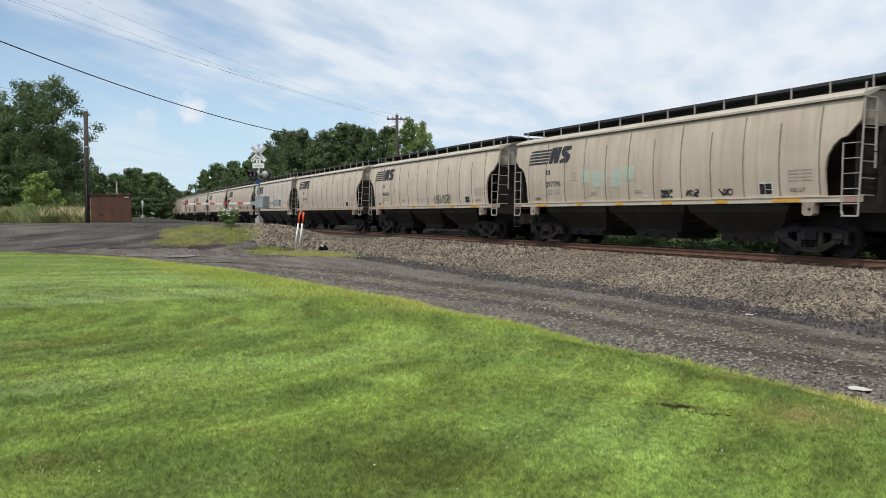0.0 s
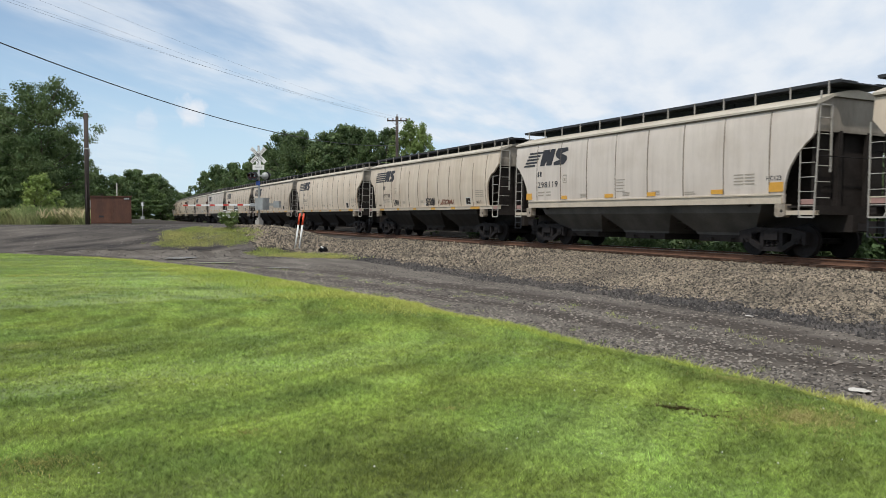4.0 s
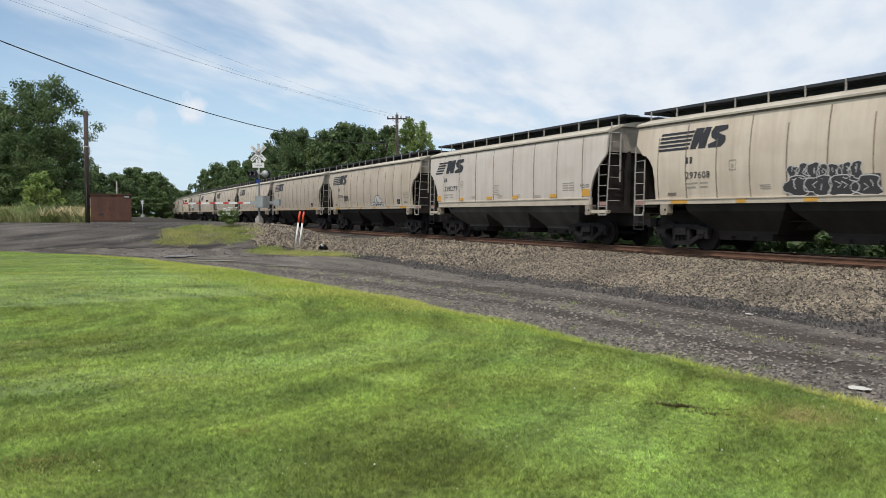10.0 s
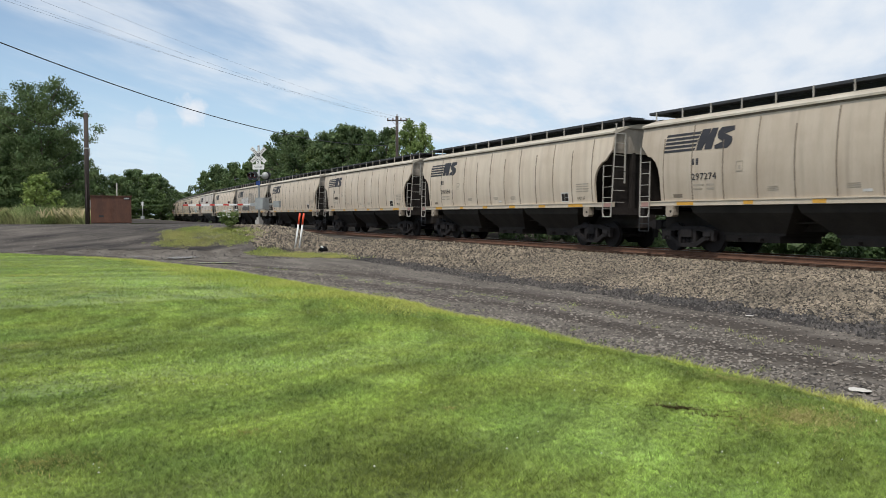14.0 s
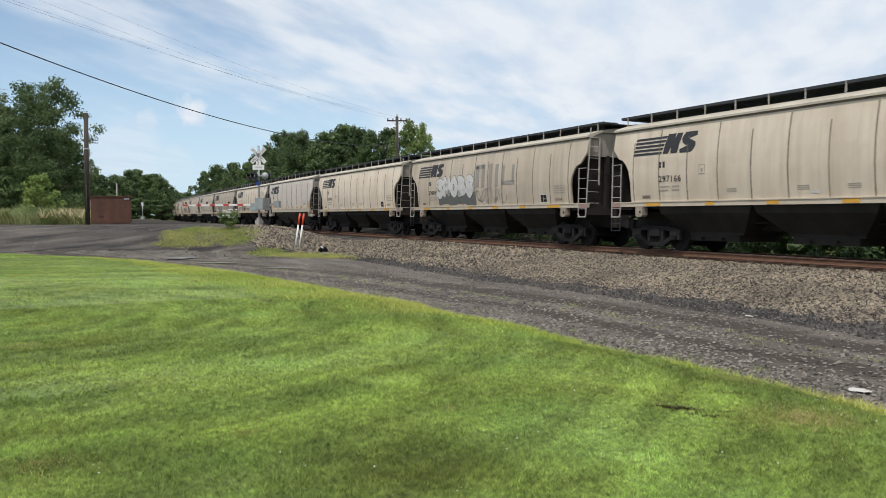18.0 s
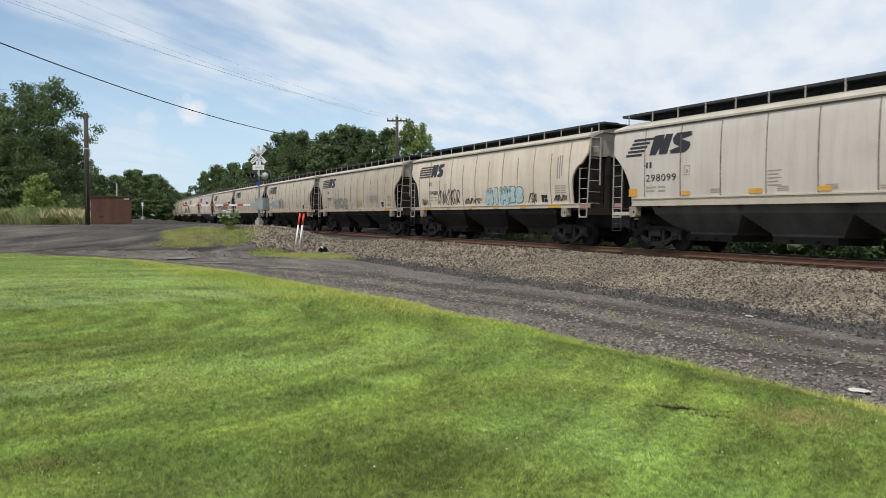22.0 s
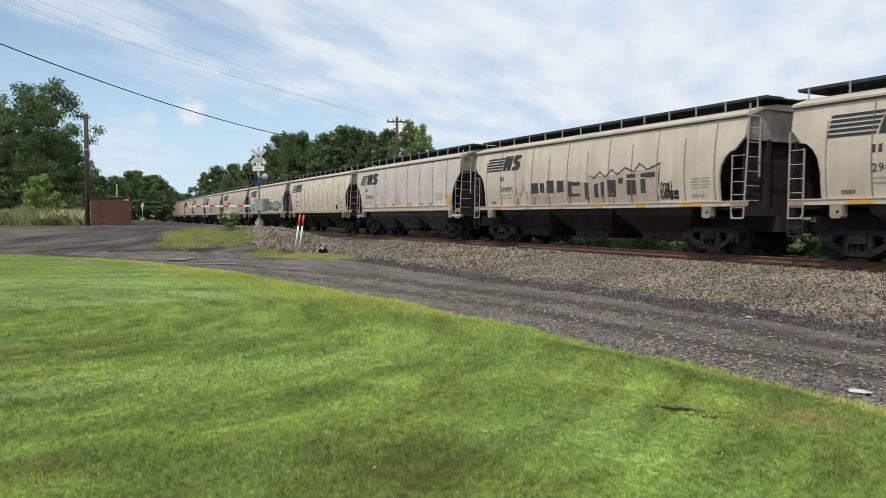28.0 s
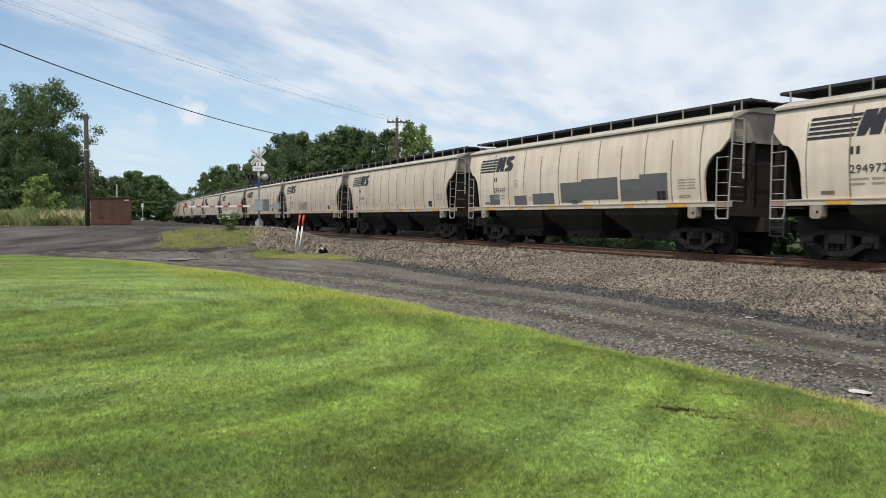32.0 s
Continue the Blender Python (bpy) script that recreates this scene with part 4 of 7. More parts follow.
# ---- markings and spray paint on the cars ----
M_PALEPAINT = plain("white_spray_paint", (0.60, 0.58, 0.55), 0.6)
M_BLUEPAINT = plain("pale_blue_spray_paint", (0.48, 0.61, 0.61), 0.6)
M_GREENPAINT = plain("green_spray_paint", (0.34, 0.315, 0.255), 0.7)
M_RUSTPAINT = plain("red_brown_spray_paint", (0.25, 0.075, 0.045), 0.6)
M_GREYPAINT = plain("grey_overpaint", (0.13, 0.13, 0.125), 0.7)
M_SLATE = plain("dark_slate_spray", (0.050, 0.044, 0.046), 0.6)
M_PINK = plain("pale_pink_spray", (0.56, 0.40, 0.34), 0.7)
M_TEAL = plain("faded_teal_spray", (0.44, 0.50, 0.41), 0.7)
M_OCHRE = plain("ochre_spray_paint", (0.42, 0.33, 0.12), 0.6)
M_BLOCK = plain("faded_grey_spray", (0.30, 0.275, 0.24), 0.7)
M_DUSTY_SPRAY = mat("faded_tan_spray", (0.40, 0.315, 0.245), 0.7, 0, 0.2, 1.5, 12, 0.03, (0.50, 0.41, 0.32))
SPRAY = {"white": M_PALEPAINT, "blue": M_BLUEPAINT, "green": M_GREENPAINT, "rust": M_RUSTPAINT, "grey": M_GREYPAINT, "teal": M_TEAL, "ochre": M_OCHRE, "block": M_BLOCK, "black": M_INK, "slate": M_SLATE, "pink": M_PINK}


def on_side(kind, y, z, lift):
    return (-(profile_x(z, kind) + lift), y, z)


def patch(bm, kind, pts, lift):
    """A thin patch on the near side: pts are pairs (y from, y to, z), from the bottom up."""
    prev = None
    for y0, y1, z in pts:
        row = [bm.verts.new(on_side(kind, y, z, o)) for y, o in ((y0, lift - 0.02), (y0, lift), (y1, lift), (y1, lift - 0.02))]
        if prev:
            for i in range(3):
                bm.faces.new((prev[i], prev[i + 1], row[i + 1], row[i]))
        prev = row


def ribbon(bm, kind, pts, w, lift):
    """A painted stroke along points (y, z)."""
    n = len(pts)
    prev = None
    for i, (y, z) in enumerate(pts):
        a, b = pts[max(0, i - 1)], pts[min(n - 1, i + 1)]
        d = Vector((b[0] - a[0], b[1] - a[1]))
        d = d.normalized() if d.length > 1e-6 else Vector((1, 0))
        p = (bm.verts.new(on_side(kind, y - d.y * w, z + d.x * w, lift)), bm.verts.new(on_side(kind, y + d.y * w, z - d.x * w, lift)))
        if prev:
            bm.faces.new((prev[0], prev[1], p[1], p[0]))
        prev = p


def scrawl(car, kind, seed, y0, y1, z0, z1, colour, strokes, w, lift=0.013, name="spray_paint"):
    rng = random.Random(seed)
    bm = bmesh.new()
    for s in range(strokes):
        c = y0 + (y1 - y0) * (s + 0.5) / strokes
        wd = abs(y1 - y0) / strokes * 0.8
        a1, a2 = rng.choice((1, 2, 3)), rng.choice((1, 2, 2, 3, 4))
        p1, p2, lean = rng.uniform(0, 6.3), rng.uniform(0, 6.3), rng.uniform(0.0, 0.35)
        end = 2 * math.pi * rng.uniform(0.55, 1.0)
        zc, hh = (z0 + z1) / 2, (z1 - z0) / 2 * rng.uniform(0.7, 1.0)
        pts = []
        for i in range(30):
            u = i / 29 * end
            z = 0.95 * math.sin(a2 * u + p2)
            pts.append((c + wd * (0.62 * math.sin(a1 * u + p1) - lean * z), zc + hh * z))
        ribbon(bm, kind, pts, w, lift)
    part(name, bm, SPRAY[colour], car)


def bubbles(car, kind, seed, y0, y1, z0, z1, fill, line, n, w=0.028, rise=0.0):
    """Fat rounded letter-like shapes with an outline."""
    rng = random.Random(seed)
    for i in range(n):
        c = y0 + (y1 - y0) * (i + 0.5) / n
        hw = abs(y1 - y0) / n * rng.uniform(0.5, 0.68)
        zc, hh = (z0 + z1) / 2 + rng.uniform(-0.04, 0.04), (z1 - z0) / 2 * rng.uniform(0.86, 1.0)
        ph = rng.uniform(0, 6)
        ring = []
        for j in range(24):
            u = 2 * math.pi * j / 24
            k = 1 + 0.20 * math.sin(3 * u + ph) + 0.10 * math.sin(5 * u - 2 * ph)
            su, cu = math.sin(u), math.cos(u)
            ring.append((c + hw * k * math.copysign(abs(cu) ** 0.7, cu), zc + hh * min(1.05, k) * math.copysign(abs(su) ** 0.75, su)))
        bm = bmesh.new()
        lift = 0.012 + 0.001 * (i % 3) + rise
        mid = bm.verts.new(on_side(kind, c, zc, lift))
        vs = [bm.verts.new(on_side(kind, y, z, lift)) for y, z in ring]
        for j in range(24):
            bm.faces.new((mid, vs[j], vs[(j + 1) % 24]))
        part("spray_fill", bm, SPRAY[fill], car)
        bm = bmesh.new()
        ribbon(bm, kind, ring + ring[:2], w, lift + 0.004)
        for j in range(2):
            u, v = rng.uniform(-0.4, 0.4), rng.uniform(-0.5, 0.1)
            ribbon(bm, kind, [(c + hw * u, zc + hh * v), (c + hw * (u + rng.uniform(-0.4, 0.4)), zc + hh * (v + 0.3)), (c + hw * (u + rng.uniform(-0.2, 0.2)), zc + hh * (v + 0.65))], w, lift + 0.004)
        part("spray_outline", bm, SPRAY[line], car)


GLYPHS = {"s": [[(0.92, 0.86), (0.5, 1.0), (0.1, 0.78), (0.35, 0.55), (0.8, 0.42), (0.9, 0.14), (0.45, 0.0), (0.05, 0.14)]],
          "n": [[(0.05, 0.0), (0.12, 1.0)], [(0.12, 1.0), (0.45, 0.5), (0.85, 0.05)], [(0.85, 0.05), (0.92, 1.0)]],
          "o": [[(0.5, 1.0), (0.08, 0.75), (0.08, 0.25), (0.5, 0.0), (0.92, 0.25), (0.92, 0.75), (0.5, 1.0)]],
          "b": [[(0.1, 0.0), (0.1, 1.0)], [(0.1, 1.0), (0.75, 0.9), (0.7, 0.58), (0.2, 0.52)], [(0.2, 0.52), (0.9, 0.42), (0.9, 0.08), (0.1, 0.0)]],
          "m": [[(0.02, 0.0), (0.1, 1.0)], [(0.1, 1.0), (0.5, 0.35), (0.9, 1.0)], [(0.9, 1.0), (0.98, 0.0)]],
          "e": [[(0.1, 0.0), (0.1, 1.0)], [(0.1, 1.0), (0.92, 0.95)], [(0.1, 0.52), (0.75, 0.5)], [(0.1, 0.0), (0.95, 0.05)]],
          "k": [[(0.1, 0.0), (0.1, 1.0)], [(0.9, 1.0), (0.15, 0.48)], [(0.2, 0.52), (0.95, 0.0)]],
          "a": [[(0.0, 0.0), (0.2, 0.95)], [(0.2, 0.95), (0.85, 0.9)], [(0.85, 0.9), (0.9, 0.0)], [(0.12, 0.42), (0.85, 0.42)]],
          "i": [[(0.5, 0.0), (0.5, 1.0)]]}


def glided(pts, n=6):
    """A smooth line through points."""
    if len(pts) < 3:
        return [tuple(p + (q - p) * i / n for p, q in zip(pts[0], pts[1])) for i in range(n + 1)]
    ext = [pts[0]] + list(pts) + [pts[-1]]
    out = []
    for a, b, c, d in zip(ext, ext[1:], ext[2:], ext[3:]):
        for i in range(n):
            t = i / n
            out.append(tuple(0.5 * (2 * q + (r - p) * t + (2 * p - 5 * q + 4 * r - w) * t * t + (3 * q - p - 3 * r + w) * t ** 3) for p, q, r, w in zip(a, b, c, d)))
    return out + [pts[-1]]


def fat_letters(car, kind, glyphs, y0, y1, z0, z1, w, fill, line, seed, edge=0.035, gap=0.10):
    """Thick sprayed letters: a wide dark stroke with a narrower pale one over it."""
    rng = random.Random(seed)
    n = len(glyphs)
    for i, g in enumerate(glyphs):
        a, b = y0 + (y1 - y0) * (i + gap / 2) / n, y0 + (y1 - y0) * (i + 1 - gap / 2) / n
        up, lo = z1 - rng.uniform(0, 0.06), z0 + rng.uniform(0, 0.06)
        inset = w if b < a else -w
        lines = [[(a - inset + (b - a + 2 * inset) * u, lo + w + (up - lo - 2 * w) * v) for u, v in glided([(p + rng.uniform(-0.09, 0.09), q + rng.uniform(-0.07, 0.07)) for p, q in st])] for st in GLYPHS[g]]
        for name, wide, lift, colour in (("spray_outline", w + edge, 0.012, line), ("spray_fill", w, 0.017, fill)):
            bm = bmesh.new()
            for pts in lines:
                ribbon(bm, kind, pts, wide, lift + 0.001 * (i % 2))
                for y, z in (pts[0], pts[-1]):
                    bm.faces.new([bm.verts.new(on_side(kind, y + wide * math.cos(q * 0.524), z + wide * math.sin(q * 0.524), lift + 0.001 * (i % 2) + 0.0005)) for q in range(12)])
            part(name, bm, SPRAY[colour], car)


def bars(car, kind, rows, colour, lift=0.011, name="spray_paint"):
    """Plain upright or lying bars: (y0, y1, z0, z1)."""
    for y0, y1, z0, z1 in rows:
        bm = bmesh.new()
        n = max(2, int((z1 - z0) / 0.25) + 1)
        patch(bm, kind, [(y0, y1, z0 + (z1 - z0) * i / (n - 1)) for i in range(n)], lift)
        part(name, bm, colour, car)


def writing(car, kind, body, y, z, size, material=None, name="car_number", stretch=1.0):
    me = TEXTS[body, size]
    me.materials.clear()
    me.materials.append(material or M_INK)
    ob = new(name, me)
    ob.parent = car
    x = -(profile_x(z + size * 0.35, kind) + 0.006)
    tilt = math.atan((profile_x(z + size, kind) - profile_x(z, kind)) / size)
    rot = Matrix(((0, 0, -1, 0), (-1, 0, 0, 0), (0, 1, 0, 0), (0, 0, 0, 1)))
    ob.matrix_basis = Matrix.Translation((x, y, z)) @ rot @ Matrix.Rotation(tilt, 4, "X") @ Matrix.Diagonal((stretch, 1, 1, 1))
    return ob


def emblem(car, kind):
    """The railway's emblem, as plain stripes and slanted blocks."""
    y0 = 7.19 if kind == "A" else 6.95
    z0, h = 3.15, 0.125
    if "emblem" + kind not in SHARED:
        bm = bmesh.new()
        for i in range(5):
            z = z0 + 0.005 + i * h
            right = 5.80 - i * 0.05
            if kind == "B":
                right = 6.12 - i * 0.13 if i < 4 else 5.25
            left = y0 - 0.02 * i if kind == "A" else y0 - 0.10 * i
            patch(bm, kind, [(left, right, z), (left - 0.02, right - 0.03, z + 0.075)], 0.010)
        k = 1.0 if kind == "A" else 1.30

        def block(*rows):
            patch(bm, kind, [(5.72 - (5.72 - p) * k, 5.72 - (5.72 - q) * k, z) for p, q, z in rows], 0.011)

        # a slanted notched block and a rounded one
        block((5.72, 5.47, z0), (5.66, 5.33, z0 + 0.24), (5.60, 5.22, z0 + 0.42), (5.52, 5.16, z0 + 0.63))
        block((5.36, 5.06, z0), (5.34, 4.98, z0 + 0.24), (5.22, 4.92, z0 + 0.42), (5.10, 4.86, z0 + 0.63))
        block((4.93, 4.42, z0 - 0.01), (4.95, 4.28, z0 + 0.10), (4.62, 4.24, z0 + 0.19), (4.82, 4.26, z0 + 0.30), (4.86, 4.55, z0 + 0.42), (4.84, 4.19, z0 + 0.50), (4.72, 4.21, z0 + 0.63))
        me = mesh_from("emblem", bm)
        me.materials.append(M_INK)
        SHARED["emblem" + kind] = me
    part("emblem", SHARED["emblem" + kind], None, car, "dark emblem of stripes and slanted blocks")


def mark_car(k, car, kind):
    number, mark = CAR_ROWS.get(k, ("A", 0, "", ""))[2:]
    emblem(car, kind)
    if kind == "A":
        yn, zi, zn, sz = 5.88, 2.70, 2.24, 0.29
        ye = -6.19
    else:
        yn, zi, zn, sz = 5.88, 2.72, 2.28, 0.33
        ye = -4.85
    # initials, load data, stencils: too small or not to be lettered
    bars(car, kind, [(yn, yn - 0.10, zi, zi + 0.2), (yn - 0.18, yn - 0.28, zi, zi + 0.2)], M_INK, 0.008, "initials_bar")
    if number:
        writing(car, kind, number, yn, zn, sz, stretch=1.17 if kind == "A" else 1.45)
    else:
        bars(car, kind, [(yn, yn - 1.0, zn, zn + 0.2)], M_FAINT, 0.008, "number_bar")
    if mark:
        if kind == "A":
            writing(car, kind, mark, ye - 0.05, 1.74, 0.16, name="class_mark")
        else:
            writing(car, kind, mark, -6.05, 2.12, 0.18, name="class_mark")
    data = [(yn, yn - 0.52, 2.06, 2.11), (yn - 0.62, yn - 0.95, 2.06, 2.11), (yn, yn - 0.42, 1.94, 1.99), (yn - 0.62, yn - 0.95, 1.94, 1.99)]
    for i in range(4):
        z = 2.30 - i * 0.09
        data += [(ye, ye - 0.36, z, z + 0.035), (ye - 0.42, ye - 0.78, z, z + 0.035)]
    for y in (2.9, 0.35, -1.2):
        data += [(y, y - 0.38, 1.84 + 0.05 * j, 1.86 + 0.05 * j) for j in range(3)]
    if kind == "B":
        data += [(0.70, 0.22 + 0.1 * (j % 2), 1.98 + 0.1 * j, 2.01 + 0.1 * j) for j in range(5)]
        data += [(-2.76, -3.2, 1.86, 1.89), (-2.76, -3.25, 1.80, 1.83)]
    bars(car, kind, data, M_FAINT, 0.007, "stencil_bar")
    bars(car, kind, [(4.05, 3.78, 2.42, 2.445), (4.05, 3.78, 2.70, 2.725), (4.05, 4.025, 2.42, 2.72), (3.805, 3.78, 2.42, 2.72), (3.96, 3.87, 2.49, 2.60)], M_FAINT, 0.008, "stencil_frame")
    if kind == "A":
        bars(car, kind, [(-0.08, -0.34, 1.73, 1.80)], M_PALEPAINT, 0.008, "label_plate")
        bars(car, kind, [(-5.14, -5.64, 1.66, 2.03)], M_PALEPAINT, 0.008, "test_panel")
        bars(car, kind, [(-5.175, -5.36, 1.70, 1.99), (-5.38, -5.605, 1.70, 1.82), (-5.38, -5.605, 1.835, 1.99)], M_GRIMESHADE, 0.011, "test_panel_box")
        bars(car, kind, [(6.75, 6.35, 1.72, 1.82)], M_SEAM, 0.008, "builder_plate")
    # spray paint, car by car
    if k == 0:
        bars(car, kind, [(3.40, 2.95, 2.30, 2.80), (2.75, 2.25, 2.12, 2.72), (2.10, 1.95, 2.10, 2.78), (1.55, 1.02, 2.10, 2.76), (0.85, 0.35, 2.30, 2.80)], SPRAY["teal"], 0.007)
        for i, y in enumerate((-1.0, -2.2, -3.6)):
            scrawl(car, kind, 10 + i, y, y - 0.55, 1.68, 1.92, "black", 3, 0.018)
    elif k == 1:
        scrawl(car, kind, 21, -1.6, -3.5, 1.66, 2.15, "black", 7, 0.014)
    elif k == 4:
        scrawl(car, kind, 41, 4.3, 3.5, 1.7, 2.1, "black", 4, 0.012)
        scrawl(car, kind, 42, -0.4, -1.5, 1.66, 2.1, "black", 5, 0.026)
        scrawl(car, kind, 43, -2.1, -3.9, 1.7, 1.98, "rust", 5, 0.02)
    elif k == 7:
        bars(car, kind, [(1.75, -0.85, 1.60, 2.12), (1.6, -0.1, 2.12, 2.38)], SPRAY["slate"], 0.009)
        bubbles(car, kind, 71, 1.9, -0.35, 2.02, 2.46, "slate", "white", 7, 0.012)
        bubbles(car, kind, 72, 2.0, -0.85, 1.60, 2.14, "slate", "white", 4, 0.014, 0.006)
    elif k == 9:
        scrawl(car, kind, 91, 4.6, 3.7, 1.95, 2.4, "black", 4, 0.022)
        bubbles(car, kind, 92, -1.4, -2.5, 1.64, 2.25, "white", "black", 1, 0.02)
        bubbles(car, kind, 93, -0.8, -3.2, 1.62, 1.86, "white", "black", 6, 0.012)
    elif k == 14:
        bars(car, kind, [(4.7, 4.2, 1.70, 2.25), (4.2, 3.5, 1.74, 2.25), (3.5, 2.6, 1.68, 2.25), (2.6, 1.6, 1.72, 2.25), (1.6, 0.55, 1.66, 2.28)], SPRAY["grey"], 0.009)
        fat_letters(car, kind, "snobs", 4.9, 0.75, 2.02, 3.12, 0.17, "white", "black", 141, 0.022, -0.12)
        bars(car, kind, [(0.55, 0.2, 2.45, 3.45), (-0.05, -0.35, 2.45, 3.5), (-0.75, -1.05, 2.4, 3.5), (-1.35, -1.62, 2.45, 3.45), (0.55, -0.3, 3.3, 3.5), (-2.0, -2.2, 2.5, 3.35), (-2.0, -3.1, 2.5, 2.68), (-2.85, -3.05, 2.6, 3.35)], SPRAY["block"])
        scrawl(car, kind, 142, 0.5, -2.4, 1.7, 2.45, "block", 6, 0.016)
    elif k == 17:
        scrawl(car, kind, 171, 6.9, 6.1, 1.7, 2.05, "black", 4, 0.013)
        scrawl(car, kind, 172, 4.8, 2.3, 1.66, 2.5, "black", 8, 0.022)
        scrawl(car, kind, 173, 1.7, 0.2, 1.7, 2.0, "black", 5, 0.016)
        bars(car, kind, [(-0.35, -3.3, 1.625, 1.86)], SPRAY["blue"], 0.009)
        fat_letters(car, kind, "aimes", -0.45, -3.75, 1.64, 2.44, 0.125, "blue", "black", 174, 0.028, -0.05)
        scrawl(car, kind, 175, -4.15, -4.8, 1.68, 2.1, "black", 4, 0.016)
        scrawl(car, kind, 176, -6.1, -7.0, 1.72, 1.98, "black", 5, 0.016)
        bars(car, kind, [(-6.35, -6.42, 2.6, 3.45), (-6.5, -6.57, 2.6, 3.5), (-6.65, -6.7, 2.7, 3.5)], SPRAY["block"])
    elif k == 18:
        fat_letters(car, kind, "smkne", 4.35, 1.28, 1.63, 2.34, 0.085, "green", "slate", 181, 0.030, -0.05)
        scrawl(car, kind, 182, -0.35, -1.65, 1.68, 2.2, "ochre", 6, 0.018)
        fat_letters(car, kind, "abeno", -3.15, -4.65, 1.92, 2.42, 0.010, "block", "block", 183, 0.004)
    elif k == 19:
        scrawl(car, kind, 191, 3.4, 1.2, 1.68, 2.7, "block", 6, 0.018)
        scrawl(car, kind, 192, -3.2, -4.2, 1.85, 2.1, "block", 4, 0.013)
    elif k == 21:
        bars(car, kind, [(3.4, 0.75, 1.64, 2.30), (0.65, -0.5, 1.70, 2.45), (-0.75, -2.3, 1.64, 2.62), (-2.3, -4.65, 1.64, 2.72)], M_DUSTY_SPRAY, 0.008)
        bars(car, kind, [(3.30, 2.75, 2.10, 2.52), (2.6, 2.3, 2.12, 2.50), (2.1, 1.6, 2.08, 2.58), (1.35, 0.9, 2.10, 2.55), (0.6, 0.35, 1.9, 2.5), (0.35, -0.2, 2.32, 2.46), (0.35, -0.2, 1.92, 2.02), (-0.5, -0.75, 1.8, 2.4), (-1.1, -1.35, 1.85, 2.35), (-1.5, -1.7, 1.85, 2.4), (-1.9, -2.4, 1.85, 2.45), (-2.55, -2.8, 2.3, 2.5), (-3.0, -3.5, 1.9, 2.6), (-3.75, -4.0, 1.95, 2.6), (-4.0, -4.5, 2.45, 2.62)], SPRAY["slate"], 0.012)
        bars(car, kind, [(4.85, 4.45, 1.63, 2.3), (3.75, 3.5, 1.63, 2.2), (0.95, 0.65, 1.7, 2.6), (-4.1, -4.5, 1.7, 2.35)], SPRAY["pink"], 0.009)
        bm = bmesh.new()
        ribbon(bm, kind, [(-0.75, 1.75), (-0.78, 2.7), (-1.1, 2.55), (-1.45, 2.78), (-1.8, 2.58), (-2.15, 2.82), (-2.5, 2.62), (-2.9, 2.85), (-3.4, 2.68), (-3.7, 2.95), (-4.1, 2.72), (-4.75, 2.9), (-4.7, 2.55), (-4.6, 1.7)], 0.022, 0.017)
        ribbon(bm, kind, [(4.5, 1.7), (4.5, 2.35), (4.2, 2.0), (3.85, 2.4), (3.6, 1.9)], 0.02, 0.017)
        part("spray_outline", bm, SPRAY["black"], car)
        for y in (4.4, 3.1, 2.0, 0.5, -0.65, -1.6, -2.2, -3.2):
            bars(car, kind, [(y, y - 0.06, 1.64, 1.95)], SPRAY["rust"], 0.014)
        scrawl(car, kind, 211, -4.75, -5.3, 1.66, 2.3, "black", 4, 0.014, 0.02)
    elif k == 24:
        bars(car, kind, [(6.3, 5.4, 1.7, 2.15), (4.1, 3.1, 1.66, 2.05), (2.6, 1.0, 1.66, 2.1), (0.5, -0.9, 1.70, 2.46), (-0.9, -3.1, 1.78, 2.55), (-3.25, -4.3, 1.70, 2.44), (-4.3, -5.7, 1.72, 2.58), (-0.2, -0.6, 1.64, 1.8)], SPRAY["grey"], 0.010)
    elif k == 26:
        scrawl(car, kind, 261, 3.0, 0.5, 1.68, 2.4, "block", 6, 0.02)


build_train()


# ---- plants ----
M_BARK = mat("grey_bark", (0.075, 0.06, 0.048), 0.95, 0, 0.3, 3, 20, 0.6, (0.11, 0.095, 0.08))
M_LEAF_DARK = leaf_mat("dark_leaves", (0.062, 0.106, 0.042), (0.140, 0.190, 0.075))
M_LEAF_MID = leaf_mat("green_leaves", (0.070, 0.120, 0.040), (0.13, 0.185, 0.065))
M_LEAF_LIGHT = leaf_mat("yellow_green_leaves", (0.13, 0.20, 0.055), (0.22, 0.28, 0.095))
M_LEAF_YOUNG = leaf_mat("young_leaves", (0.19, 0.27, 0.07), (0.30, 0.36, 0.12))
M_WEED = leaf_mat("tall_weeds", (0.23, 0.31, 0.11), (0.46, 0.44, 0.22), 0.45)
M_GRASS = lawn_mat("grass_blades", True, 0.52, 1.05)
M_STONE = mat("crushed_stone", (0.178, 0.146, 0.107), 0.9, 0, 0.25, 0.5, 30, 0.3, (0.104, 0.086, 0.064), 0, 0.97)
M_STONE_GREY = mat("lane_stone", (0.185, 0.164, 0.140), 0.9, 0, 0.2, 0.5, 30, 0.3, (0.105, 0.092, 0.079), 0, 0.75)


